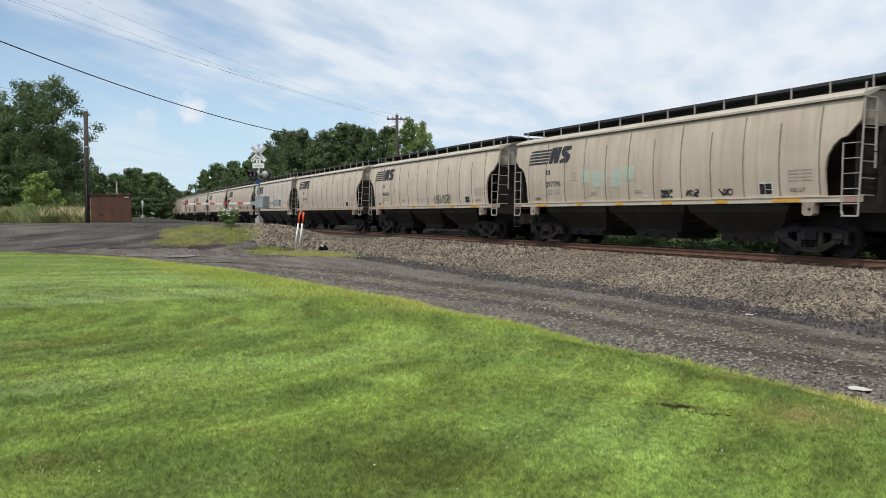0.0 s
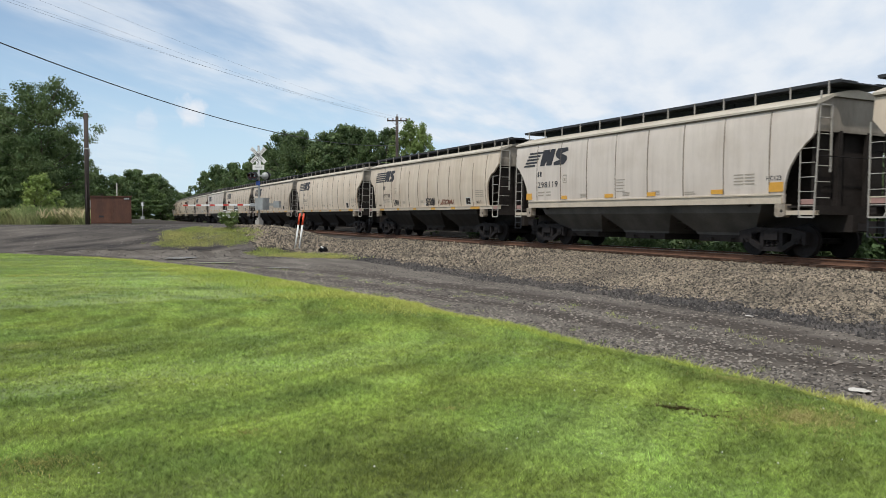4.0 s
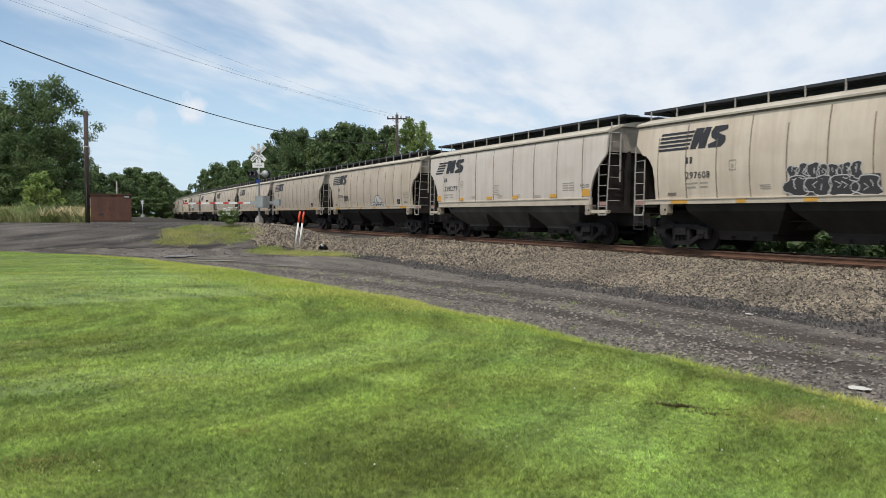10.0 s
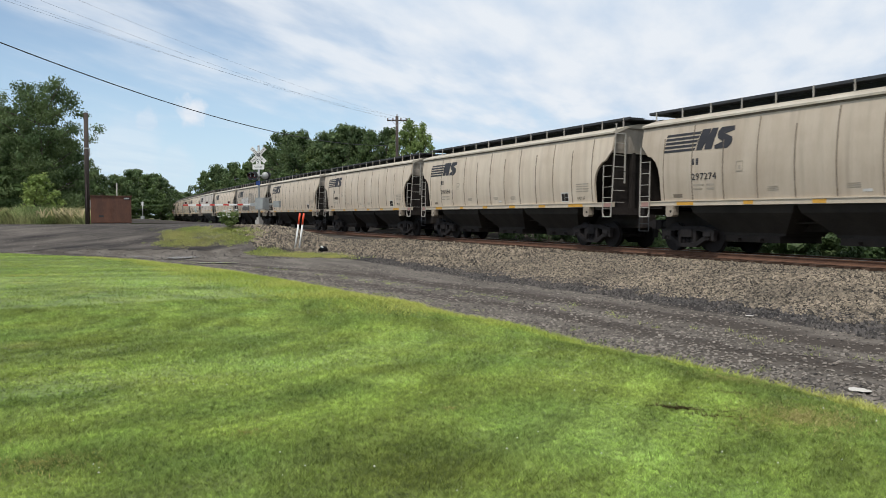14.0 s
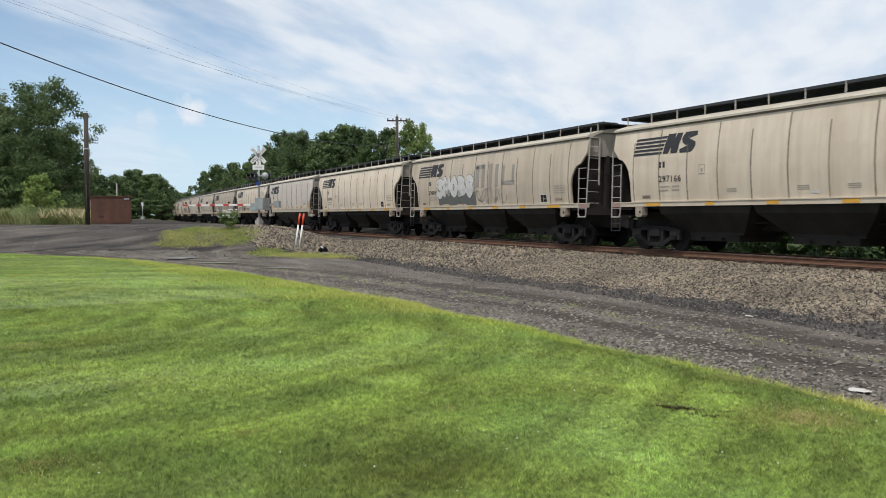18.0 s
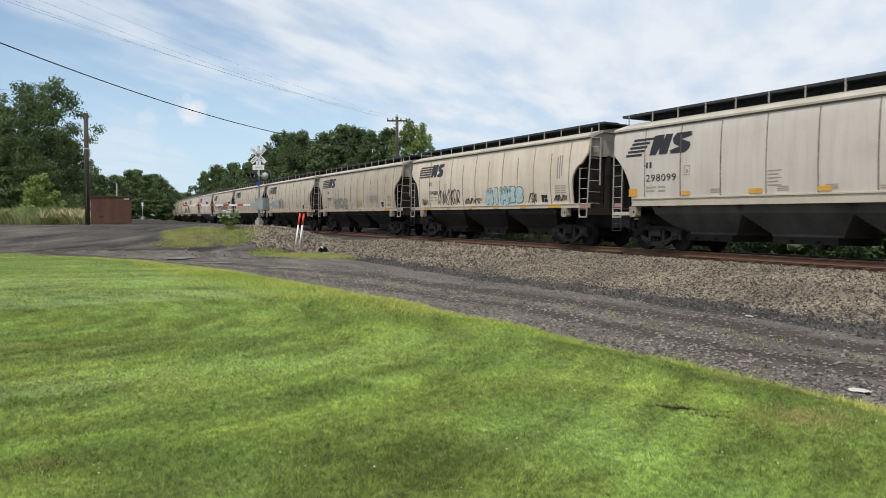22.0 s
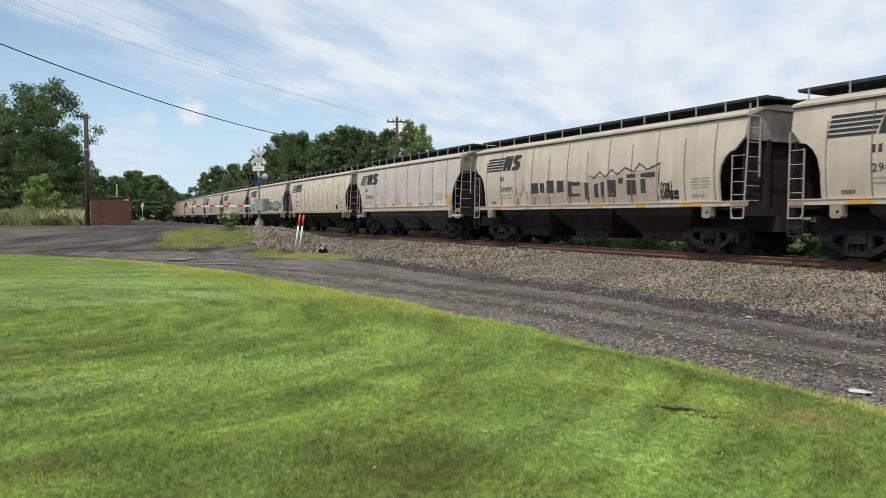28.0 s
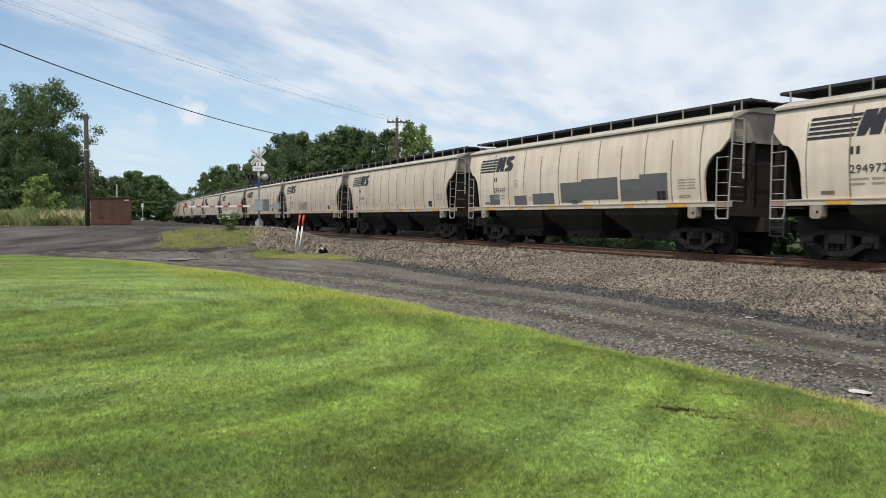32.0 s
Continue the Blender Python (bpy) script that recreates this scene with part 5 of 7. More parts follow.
def leaf_cards(name, centres, radii, count, size, seed, material, flat=1.0):
    """Many small bent leaf sprays gathered round clump centres."""
    rng = np.random.default_rng(seed)
    c = np.array(centres)
    r = np.array(radii)
    w = r ** 2
    idx = rng.choice(len(c), count, p=w / w.sum())
    d = rng.normal(size=(count, 3))
    d /= np.linalg.norm(d, axis=1)[:, None]
    rad = r[idx] * rng.uniform(0.2, 1.25, count) ** 0.7
    p = c[idx] + d * rad[:, None] * np.array([1, 1, flat])
    # each spray faces roughly outwards and up
    nrm = d * 1.2 + rng.normal(scale=0.55, size=(count, 3)) + np.array([0, 0, 0.45])
    nrm /= np.linalg.norm(nrm, axis=1)[:, None]
    a = np.cross(nrm, rng.normal(size=(count, 3)))
    a /= np.linalg.norm(a, axis=1)[:, None]
    b = np.cross(nrm, a)
    s = size * rng.uniform(0.6, 1.35, count)[:, None]
    k = rng.uniform(0.45, 0.8, count)[:, None]
    v = np.stack([p - a * s, p - b * s * k * 0.8 + nrm * s * 0.12, p + a * s, p + b * s * k - nrm * s * 0.15], 1).reshape(-1, 3)
    me = bpy.data.meshes.new(name)
    me.vertices.add(len(v))
    me.vertices.foreach_set("co", v.astype(np.float32).ravel())
    me.loops.add(count * 4)
    me.loops.foreach_set("vertex_index", np.arange(count * 4, dtype=np.int32))
    me.polygons.add(count)
    me.polygons.foreach_set("loop_start", np.arange(0, count * 4, 4, dtype=np.int32))
    me.update(calc_edges=True)
    me.materials.append(material)
    return me


TREES = {}


def tree_master(key, tall, wide, seed, material, clumps=46, leaves=5200, size=0.27, low=0.16, spire=0.0, top=0.86, flat=0.72):
    """Trunk with limbs, and a crown of leaf clumps with gaps and an uneven outline."""
    rng = random.Random(seed)
    bm = bmesh.new()
    r0 = tall * 0.018 + 0.05
    base = Vector((0, 0, 0))
    pts = [base]
    for i in range(5):
        base = base + Vector((rng.uniform(-0.25, 0.25), rng.uniform(-0.25, 0.25), tall * 0.17))
        pts.append(base)
    for i, (a, b) in enumerate(zip(pts, pts[1:])):
        rod(bm, a, b, r0 * (1 - i * 0.17), 8, r0 * (1 - (i + 1) * 0.17), caps=i == 0)
    centres, radii = [], []
    # boughs leave the trunk level by level; each ends in a few flattened clumps
    boughs = max(6, clumps // 3)
    for i in range(boughs):
        u = low + (1 - low) * (i + rng.random()) / boughs
        belt = math.sin(math.pi * min(1, (u - low) / (1 - low) * top + 0.14)) ** 0.75
        belt = belt * (1 - spire * u)
        a = i * 2.4 + rng.uniform(-0.5, 0.5)
        reach = wide * 0.5 * belt * rng.uniform(0.62, 1.12)
        stem = pts[min(4, int(u * 5.2))]
        tip = Vector((reach * math.cos(a), reach * math.sin(a), u * tall * 0.95))
        if i % 2 == 0:
            rod(bm, stem, tip, r0 * 0.28, 5, 0.02, caps=False)
        for k in range(3):
            f = (1.0, rng.uniform(0.55, 0.8), rng.uniform(0.2, 0.5))[k]
            swing = Vector((rng.uniform(-1, 1), rng.uniform(-1, 1), rng.uniform(-0.35, 0.35))) * wide * 0.085
            root = Vector((stem.x, stem.y, tip.z - (0.03 * tall if u < 0.8 else 0.05 * tall) * (1 - f)))
            centres.append(tuple(root.lerp(tip, f) + swing))
            radii.append(rng.uniform(0.075, 0.135) * wide * (1.0 - 0.25 * u) * (0.85 if k == 0 else 1.0))
    trunk = mesh_from("trunk", bm)
    trunk.materials.append(M_BARK)
    TREES[key] = (trunk, leaf_cards("crown", centres, radii, leaves, size, seed, material, flat))


def tree(key, x, y, scale=1.0, turn=0.0, z=None, label="", wide=1.0):
    trunk, crown = TREES[key]
    ob = tagged(new("tree"), label or "broad leafy tree in full summer green", "tree", "trees along the railway")
    ob.matrix_basis = Matrix.Translation((x, y, (height(x, y) if z is None else z) - 0.1)) @ Matrix.Rotation(turn, 4, "Z") @ Matrix.Diagonal((scale * wide, scale * wide, scale, 1))
    part("trunk", trunk, None, ob)
    part("crown", crown, None, ob)
    return ob


def from_eye(px_x, depth):
    """Plan place at a bearing (-0.5 to 0.5 across the view) and a depth along the camera's axis."""
    f = 0.5 / math.tan(radians(FOV / 2))
    X, Z = px_x / f * depth, depth
    c, s = math.cos(radians(TURN)), math.sin(radians(TURN))
    return X * c + Z * s, -X * s + Z * c


def bearing(px, depth):
    return from_eye(px / 1568 - 0.5, depth)


tree_master("oak", 14, 11, 3, M_LEAF_DARK, 190, 15000, 0.20)
tree_master("maple", 13, 10, 4, M_LEAF_MID, 170, 13000, 0.20)
tree_master("ash", 15, 9, 5, M_LEAF_DARK, 110, 9000, 0.25, 0.10)
tree_master("locust", 12, 8, 6, M_LEAF_LIGHT, 130, 13000, 0.16, 0.14)
tree_master("tall", 13.6, 10.6, 7, M_LEAF_DARK, 240, 46000, 0.115, 0.06, 0.0, 0.70, 0.58)
tree_master("far_oak", 14, 11, 13, M_LEAF_DARK, 140, 5600, 0.31)
tree_master("far_maple", 13, 10, 14, M_LEAF_MID, 130, 5200, 0.31)
tree_master("sapling", 5, 4.2, 8, M_LEAF_YOUNG, 120, 6000, 0.11, 0.05, 0.35, 0.86, 0.9)
tree_master("thicket", 6, 8, 19, M_LEAF_DARK, 60, 3000, 0.28, 0.10)
tree_master("scrub", 6, 7, 9, M_LEAF_MID, 34, 4200, 0.24, 0.04)

TREE_ROWS = [
    # key, bearing, depth, scale, stretch: the stand by the street
    ("tall", 76, 78, 1.0, 0.88), ("oak", 12, 82, 0.86, 0.85), ("oak", -60, 80, 0.95, 1.0), ("maple", 128, 92, 0.72, 0.8), ("scrub", 25, 76, 0.9, 1.0),
    ("scrub", 118, 80, 0.9, 0.8), ("maple", -20, 95, 0.9, 1.0), ("oak", 60, 100, 0.8, 1.0), ("scrub", 150, 98, 0.8, 1.0), ("scrub", -10, 74, 0.8, 1.0),
    # the far wood behind the street
    ("ash", 178, 165, 0.62, 1.0), ("oak", 205, 175, 0.70, 1.0), ("oak", 232, 180, 0.80, 0.9), ("maple", 262, 185, 0.78, 0.95), ("oak", 285, 190, 0.72, 0.9),
    ("maple", 218, 200, 0.8, 1.1), ("ash", 245, 205, 0.85, 1.0), ("oak", 275, 210, 0.85, 1.0), ("scrub", 300, 230, 1.0, 1.3), ("oak", 318, 330, 0.75, 1.2),
    ("oak", 332, 350, 0.8, 1.3), ("maple", 350, 360, 0.8, 1.3), ("scrub", 196, 160, 0.9, 1.2), ("scrub", 255, 170, 0.8, 1.3), ("scrub", 285, 175, 0.8, 1.2), ("scrub", 225, 165, 0.8, 1.3),
    ("oak", 160, 170, 0.72, 1.0), ("oak", 302, 300, 0.8, 1.2),
    # the wood beyond the train
    ("maple", 362, 190, 0.86, 0.8), ("oak", 385, 180, 0.88, 0.8), ("oak", 415, 168, 0.86, 0.8), ("maple", 440, 160, 0.85, 0.8), ("ash", 462, 152, 0.86, 0.9),
    ("oak", 505, 135, 1.06, 0.85), ("oak", 530, 130, 1.04, 0.8), ("locust", 556, 128, 0.9, 0.9), ("oak", 582, 126, 1.0, 0.8), ("ash", 612, 122, 0.97, 0.95), ("oak", 632, 120, 1.0, 0.75),
    ("maple", 660, 116, 0.98, 0.7), ("ash", 690, 112, 0.86, 0.8), ("locust", 722, 100, 1.02, 0.75), ("locust", 748, 98, 0.97, 0.6), ("oak", 480, 150, 0.98, 0.8), ("oak", 600, 140, 1.05, 1.0), ("oak", 548, 145, 1.05, 1.0),
    ("scrub", 640, 105, 1.2, 1.2), ("scrub", 580, 115, 1.2, 1.2), ("scrub", 690, 98, 1.2, 1.2), ("scrub", 520, 120, 1.2, 1.2), ("maple", 400, 200, 0.95, 1.0), ("oak", 445, 185, 0.95, 1.0),
    ("scrub", 760, 92, 1.0, 1.2),
]
for n, (key, px, depth, scale, wide) in enumerate(TREE_ROWS):
    x, y = bearing(px, depth)
    if depth > 150 and key in ("oak", "maple"):
        key = "far_" + key
    tree(key, x, y, scale, n * 2.4, None if depth < 150 else 0.9, {"tall": "tall dark green tree with a ragged open crown", "sapling": "young yellow-green tree", "scrub": "dense green scrub bush", "locust": "light green feathery tree"}.get(key, ""), wide)
# row added behind the train, to shade the ground seen under the cars
for n in range(26):
    tx, ty, _ = track(4 + n * 3.1)
    tree("thicket", tx + 6.9 + 0.9 * nz(n, 0.5, 0.9), ty, 0.66 + 0.10 * nz(n, 3.5, 0.7), n * 1.9, None, "dense dark scrub bush beyond the track")
x, y = bearing(72, 66)
tagged(tree("sapling", x, y, 0.82, 1.0, None, "young yellow-green tree in tall weeds", 1.2), category="tree")


def blades(name, places, tall, wide, seed, material, lean=0.35, label="", bent=True):
    """Upright blades, one bent triangle pair each. places: n x 3 array; tall, wide: arrays."""
    rng = np.random.default_rng(seed)
    n = len(places)
    a = rng.uniform(0, 2 * np.pi, n)
    side = np.stack([np.cos(a), np.sin(a), 0 * a], 1) * wide[:, None]
    tip = np.stack([rng.normal(scale=lean, size=n), rng.normal(scale=lean, size=n), np.ones(n)], 1) * tall[:, None]
    mid = tip * np.array([0.35, 0.35, 0.6])
    m = 5 if bent else 3
    rows = [places - side, places + side, places + mid + side * 0.7, places + tip, places + mid - side * 0.7] if bent else [places - side, places + side, places + tip]
    v = np.stack(rows, 1).reshape(-1, 3)
    me = bpy.data.meshes.new(name)
    me.vertices.add(len(v))
    me.vertices.foreach_set("co", v.astype(np.float32).ravel())
    me.loops.add(n * m)
    me.loops.foreach_set("vertex_index", np.arange(n * m, dtype=np.int32))
    me.polygons.add(n)
    me.polygons.foreach_set("loop_start", np.arange(0, n * m, m, dtype=np.int32))
    me.update(calc_edges=True)
    if material == M_GRASS:
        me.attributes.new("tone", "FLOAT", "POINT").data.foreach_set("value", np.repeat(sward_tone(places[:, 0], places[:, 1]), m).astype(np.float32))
    me.materials.append(material)
    return tagged(new(name, me), label, kind="stuff")


def height_grid():
    """A fast lookup of the ground's height near the camera."""
    xs, ys = np.arange(-40, 40, 0.5), np.arange(-6, 90, 0.5)
    g = np.array([[height(float(x), float(y)) for x in xs] for y in ys])
    return xs, ys, g


HX, HY, HG = height_grid()


def heights(x, y):
    i = np.clip((x - HX[0]) / 0.5, 0, len(HX) - 1.001)
    j = np.clip((y - HY[0]) / 0.5, 0, len(HY) - 1.001)
    a, b = i.astype(int), j.astype(int)
    fx, fy = i - a, j - b
    return (HG[b, a] * (1 - fx) * (1 - fy) + HG[b, a + 1] * fx * (1 - fy) + HG[b + 1, a] * (1 - fx) * fy + HG[b + 1, a + 1] * fx * fy)


def scatter(n, x0, x1, y0, y1, seed, keep):
    rng = np.random.default_rng(seed)
    x, y = rng.uniform(x0, x1, n), rng.uniform(y0, y1, n)
    ok = keep(x, y)
    x, y = x[ok], y[ok]
    return np.stack([x, y, heights(x, y)], 1)


EDGE_Y = np.arange(-12, 60, 0.25)
EDGE_X = np.array([lawn_edge(float(v)) for v in EDGE_Y])


def on_lawn(x, y, extra=0.0):
    q = (x - ROAD_O.x) * ROAD_N.x + (y - ROAD_O.y) * ROAD_N.y
    return (x < np.interp(y, EDGE_Y, EDGE_X) + extra) & (q < -15.9)


def wave(x, y, s, k):
    return np.sin(x * s + 1.7 * np.sin(y * s * 0.7 + k)) * np.sin(y * s * 1.1 + 1.3 * np.sin(x * s * 0.6 - k))


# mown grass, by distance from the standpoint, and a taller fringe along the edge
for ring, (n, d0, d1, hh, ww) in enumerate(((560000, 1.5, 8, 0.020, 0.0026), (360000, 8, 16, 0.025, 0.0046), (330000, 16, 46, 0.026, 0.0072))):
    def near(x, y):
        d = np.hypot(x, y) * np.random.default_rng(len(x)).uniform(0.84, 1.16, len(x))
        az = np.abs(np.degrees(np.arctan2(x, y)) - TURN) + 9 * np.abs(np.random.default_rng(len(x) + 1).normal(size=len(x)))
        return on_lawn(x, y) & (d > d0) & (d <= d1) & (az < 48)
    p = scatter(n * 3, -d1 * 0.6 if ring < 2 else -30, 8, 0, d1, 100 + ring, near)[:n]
    rng = np.random.default_rng(ring)
    tall = hh * rng.uniform(0.6, 1.35, len(p)) * (1 + 0.22 * wave(p[:, 0], p[:, 1], 1.3, 1) + 0.16 * wave(p[:, 0], p[:, 1], 3.7, 2) + 0.32 * wave(p[:, 0], p[:, 1], 31.0, 3) + 0.22 * wave(p[:, 0], p[:, 1], 67.0, 5))
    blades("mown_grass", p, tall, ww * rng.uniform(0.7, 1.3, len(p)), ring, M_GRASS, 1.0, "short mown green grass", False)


def fringe(x, y):
    d = x - np.interp(y, EDGE_Y, EDGE_X)
    q = (x - ROAD_O.x) * ROAD_N.x + (y - ROAD_O.y) * ROAD_N.y
    far = np.clip((y - 8) / 8, 0, 1) * (1 - 0.6 * np.clip((y - 24) / 8, 0, 1))
    ragged = np.random.default_rng(8).uniform(0, 1, len(x))
    return (d < 0.16 + 0.2 * wave(x, y, 2.1, 4)) & (d > -0.18 - 2.3 * far * ragged ** 1.5 - 0.3 * wave(x, y, 1.3, 2)) & (q < -15.6)


p = scatter(1100000, -14, 8, 3, 34, 130, fringe)[:110000]
rng = np.random.default_rng(9)
blades("edge_grass", p, 0.062 * rng.uniform(0.4, 1.6, len(p)), 0.005 * rng.uniform(0.7, 1.6, len(p)), 9, leaf_mat("edge_grass_blades", (0.36, 0.43, 0.085), (0.54, 0.53, 0.15), 0.4, 0.0), 0.8, "longer yellowish grass along the lawn's edge", False)


def verge(x, y):
    c, s = math.cos(radians(TURN)), math.sin(radians(TURN))
    X, Z = x * c - y * s, x * s + y * c
    e = ((X + 12.7) / 2.6) ** 2 + ((Z - 44.3) / 2.3) ** 2
    e2 = ((X + 6.7) / 2.9) ** 2 + ((Z - 39.0 + 0.55 * (X + 6.7)) / 1.8) ** 2 + 0.15
    return np.minimum(e, e2) + 1.5 * np.random.default_rng(6).uniform(0, 1, len(x)) < 1.35 + 0.7 * wave(x, y, 1.3, 3) + 0.5 * wave(x, y, 3.3, 1)


p = scatter(660000, 2, 15, 24, 56, 140, verge)[:32000]
rng = np.random.default_rng(10)
blades("verge_grass", p, 0.085 * rng.uniform(0.3, 1.6, len(p)), 0.0075 * rng.uniform(0.7, 1.5, len(p)), 10, leaf_mat("verge_blades", (0.30, 0.36, 0.09), (0.50, 0.46, 0.17), 0.5, 0.0), 0.6, "yellow-green rough grass by the crossing", False)

# tall weeds beyond the street
pts = []
rng = np.random.default_rng(12)
for px0, px1, d0, d1, n in ((-60, 152, 54, 66, 26000), (-80, 175, 66, 84, 12000)):
    u, dd = rng.uniform(px0, px1, n), rng.uniform(d0, d1, n)
    xy = np.array([bearing(float(a), float(b)) for a, b in zip(u, dd)])
    pts.append(np.column_stack([xy, heights(xy[:, 0], xy[:, 1])]))
p = np.concatenate(pts)
blades("tall_weeds", p, rng.uniform(0.25, 1.0, len(p)) * (0.95 + 0.45 * wave(p[:, 0], p[:, 1], 0.35, 2) + 0.2 * wave(p[:, 0], p[:, 1], 1.3, 2)), rng.uniform(0.010, 0.030, len(p)), 12, M_WEED, 0.5, "tall straw-green weeds in a strip beyond the street")

tops = p[(rng.uniform(0, 1, len(p)) < 0.10) & (wave(p[:, 0], p[:, 1], 0.5, 1) > -0.25)]
blades("seed_heads", tops + np.array([0, 0, 0.45]), rng.uniform(0.25, 0.75, len(tops)), rng.uniform(0.03, 0.06, len(tops)), 13, leaf_mat("straw_seed_heads", (0.52, 0.44, 0.25), (0.70, 0.60, 0.38), 0.3, 0.0), 0.6, "pale straw seed heads above the weeds")


def stones(name, places, size, seed, material, label, whole=False, flat=1.0):
    """Angular broken stones with tilted tops, bedded in the ground or whole."""
    rng = np.random.default_rng(seed)
    n = len(places)
    corner = np.array([(1, 0.7), (-0.8, 1), (-1, -0.7), (0.8, -1)], float)
    low = corner[None] * rng.uniform(0.7, 1.15, (n, 4, 1)) * np.array([1.1, 0.8])
    up = low * rng.uniform(0.30, 0.75, (n, 4, 1)) + rng.normal(scale=0.12, size=(n, 1, 2))
    slope = rng.normal(scale=0.5, size=(n, 1, 2))
    zlow = np.full((n, 4), -0.3)
    zup = 0.62 + (up * slope).sum(2) + rng.normal(scale=0.10, size=(n, 4)) + rng.uniform(-0.3, 0.45, (n, 1))
    v = np.concatenate([np.dstack([low, zlow]), np.dstack([up, zup])], 1)
    a = rng.uniform(0, 2 * np.pi, n)
    c, s = np.cos(a)[:, None], np.sin(a)[:, None]
    x, y = v[:, :, 0] * c - v[:, :, 1] * s, v[:, :, 0] * s + v[:, :, 1] * c
    v = np.stack([x, y, v[:, :, 2] * flat], 2) * size[:, None, None] + places[:, None, :]
    quad = np.array([(4, 5, 6, 7), (0, 1, 5, 4), (1, 2, 6, 5), (2, 3, 7, 6), (3, 0, 4, 7), (3, 2, 1, 0)][:6 if whole else 5])
    me = bpy.data.meshes.new(name)
    me.vertices.add(n * 8)
    me.vertices.foreach_set("co", v.astype(np.float32).ravel())
    f = (quad[None] + 8 * np.arange(n)[:, None, None]).reshape(-1)
    me.loops.add(len(f))
    me.loops.foreach_set("vertex_index", f.astype(np.int32))
    me.polygons.add(n * len(quad))
    me.polygons.foreach_set("loop_start", np.arange(0, n * len(quad) * 4, 4, dtype=np.int32))
    me.update(calc_edges=True)
    me.materials.append(material)
    return tagged(new(name, me), label, kind="stuff")


TX_Y = np.arange(-30, 120, 1.0)
TX_X = np.array([track_x(float(v)) for v in TX_Y])


def on_ballast(x, y):
    d = np.interp(y, TX_Y, TX_X) - x
    return (d > -2.5) & (np.abs(d) > 1.40) & (d < 6.75 + 0.35 * wave(x, y, 1.1, 2) + 0.3 * wave(x, y, 3.1, 1) + 3.4 * np.clip((y - 35) / 8, 0, 1) + 6.5 * np.clip((y - 54) / 14, 0, 1)) & ((x - ROAD_O.x) * ROAD_N.x + (y - ROAD_O.y) * ROAD_N.y < -3.8)


p = scatter(520000, 10.5, 28, 2, 26, 150, on_ballast)[:92000]
rng = np.random.default_rng(15)
stones("ballast_stones", p, 0.034 * rng.uniform(0.5, 1.55, len(p)), 15, M_STONE, "loose grey-brown crushed stone beside the rails", flat=0.75)
p = scatter(240000, 8, 30, 26, 60, 151, on_ballast)[:24000]
stones("ballast_stones", p, 0.045 * rng.uniform(0.6, 1.6, len(p)), 16, M_STONE, "loose grey-brown crushed stone beside the rails")


def dry_ground(x, y):
    a, b = x * HOLLOW_COS - y * HOLLOW_SIN, x * HOLLOW_SIN + y * HOLLOW_COS
    out = np.ones(len(x), bool)
    for u, v, rx, ry in HOLLOWS:
        out &= (((a - u) / rx) ** 2 + ((b - v) / ry) ** 2 > 1.3) & ~((np.abs(a - u) < rx * 1.15) & (b < v) & (b > v - ry - 1.5))
    return out


def on_lane(x, y):
    d = x - np.interp(y, EDGE_Y, EDGE_X)
    thin = np.random.default_rng(3).uniform(0, 1, len(x))
    q = (x - ROAD_O.x) * ROAD_N.x + (y - ROAD_O.y) * ROAD_N.y
    return dry_ground(x, y) & (d > 0.0) & (d < 6.4) & (q < -13) & (thin < 0.05 + 0.9 * np.exp(-((d - 0.9) / 0.9) ** 2) + 0.25 * np.exp(-((d - 3.1) / 0.5) ** 2))


def on_cinder(x, y):
    d = np.interp(y, TX_Y, TX_X) - x
    return (d > 6.2) & (d < 7.75 + 0.3 * wave(x, y, 0.8, 5) + 0.25 * wave(x, y, 2.6, 2))


p = scatter(160000, 8, 16, 2, 38, 154, on_cinder)[:14000]
stones("cinder_stones", p, 0.025 * rng.uniform(0.4, 1.6, len(p)), 18, mat("cinder_stone", (0.045, 0.041, 0.04), 0.9, 0, 0.3, 0.5, 30, 0.3, (0.07, 0.062, 0.056), 0, 0.8), "dark cinders at the foot of the ballast")


def on_bank(x, y):
    q = (x - ROAD_O.x) * ROAD_N.x + (y - ROAD_O.y) * ROAD_N.y
    return (q > -16) & (q < -2.5) & (x < np.interp(y, TX_Y, TX_X) - 2) & ~on_lawn(x, y) & dry_ground(x, y)


p = scatter(190000, -30, 18, 24, 74, 155, on_bank)[:14000]
stones("road_gravel", p, 0.021 * rng.uniform(0.4, 1.8, len(p)), 19, mat("road_stone", (0.13, 0.115, 0.10), 0.9, 0, 0.3, 0.35, 30, 0.3, (0.035, 0.031, 0.028), 0, 0.9), "loose dark gravel spread over the street's edge")
p = scatter(420000, 4, 15, 2, 40, 152, on_lane)[:28000]
stones("lane_stones", p, 0.0165 * rng.uniform(0.4, 2.0, len(p)), 17, M_STONE_GREY, "loose grey gravel on the lane", flat=0.5)


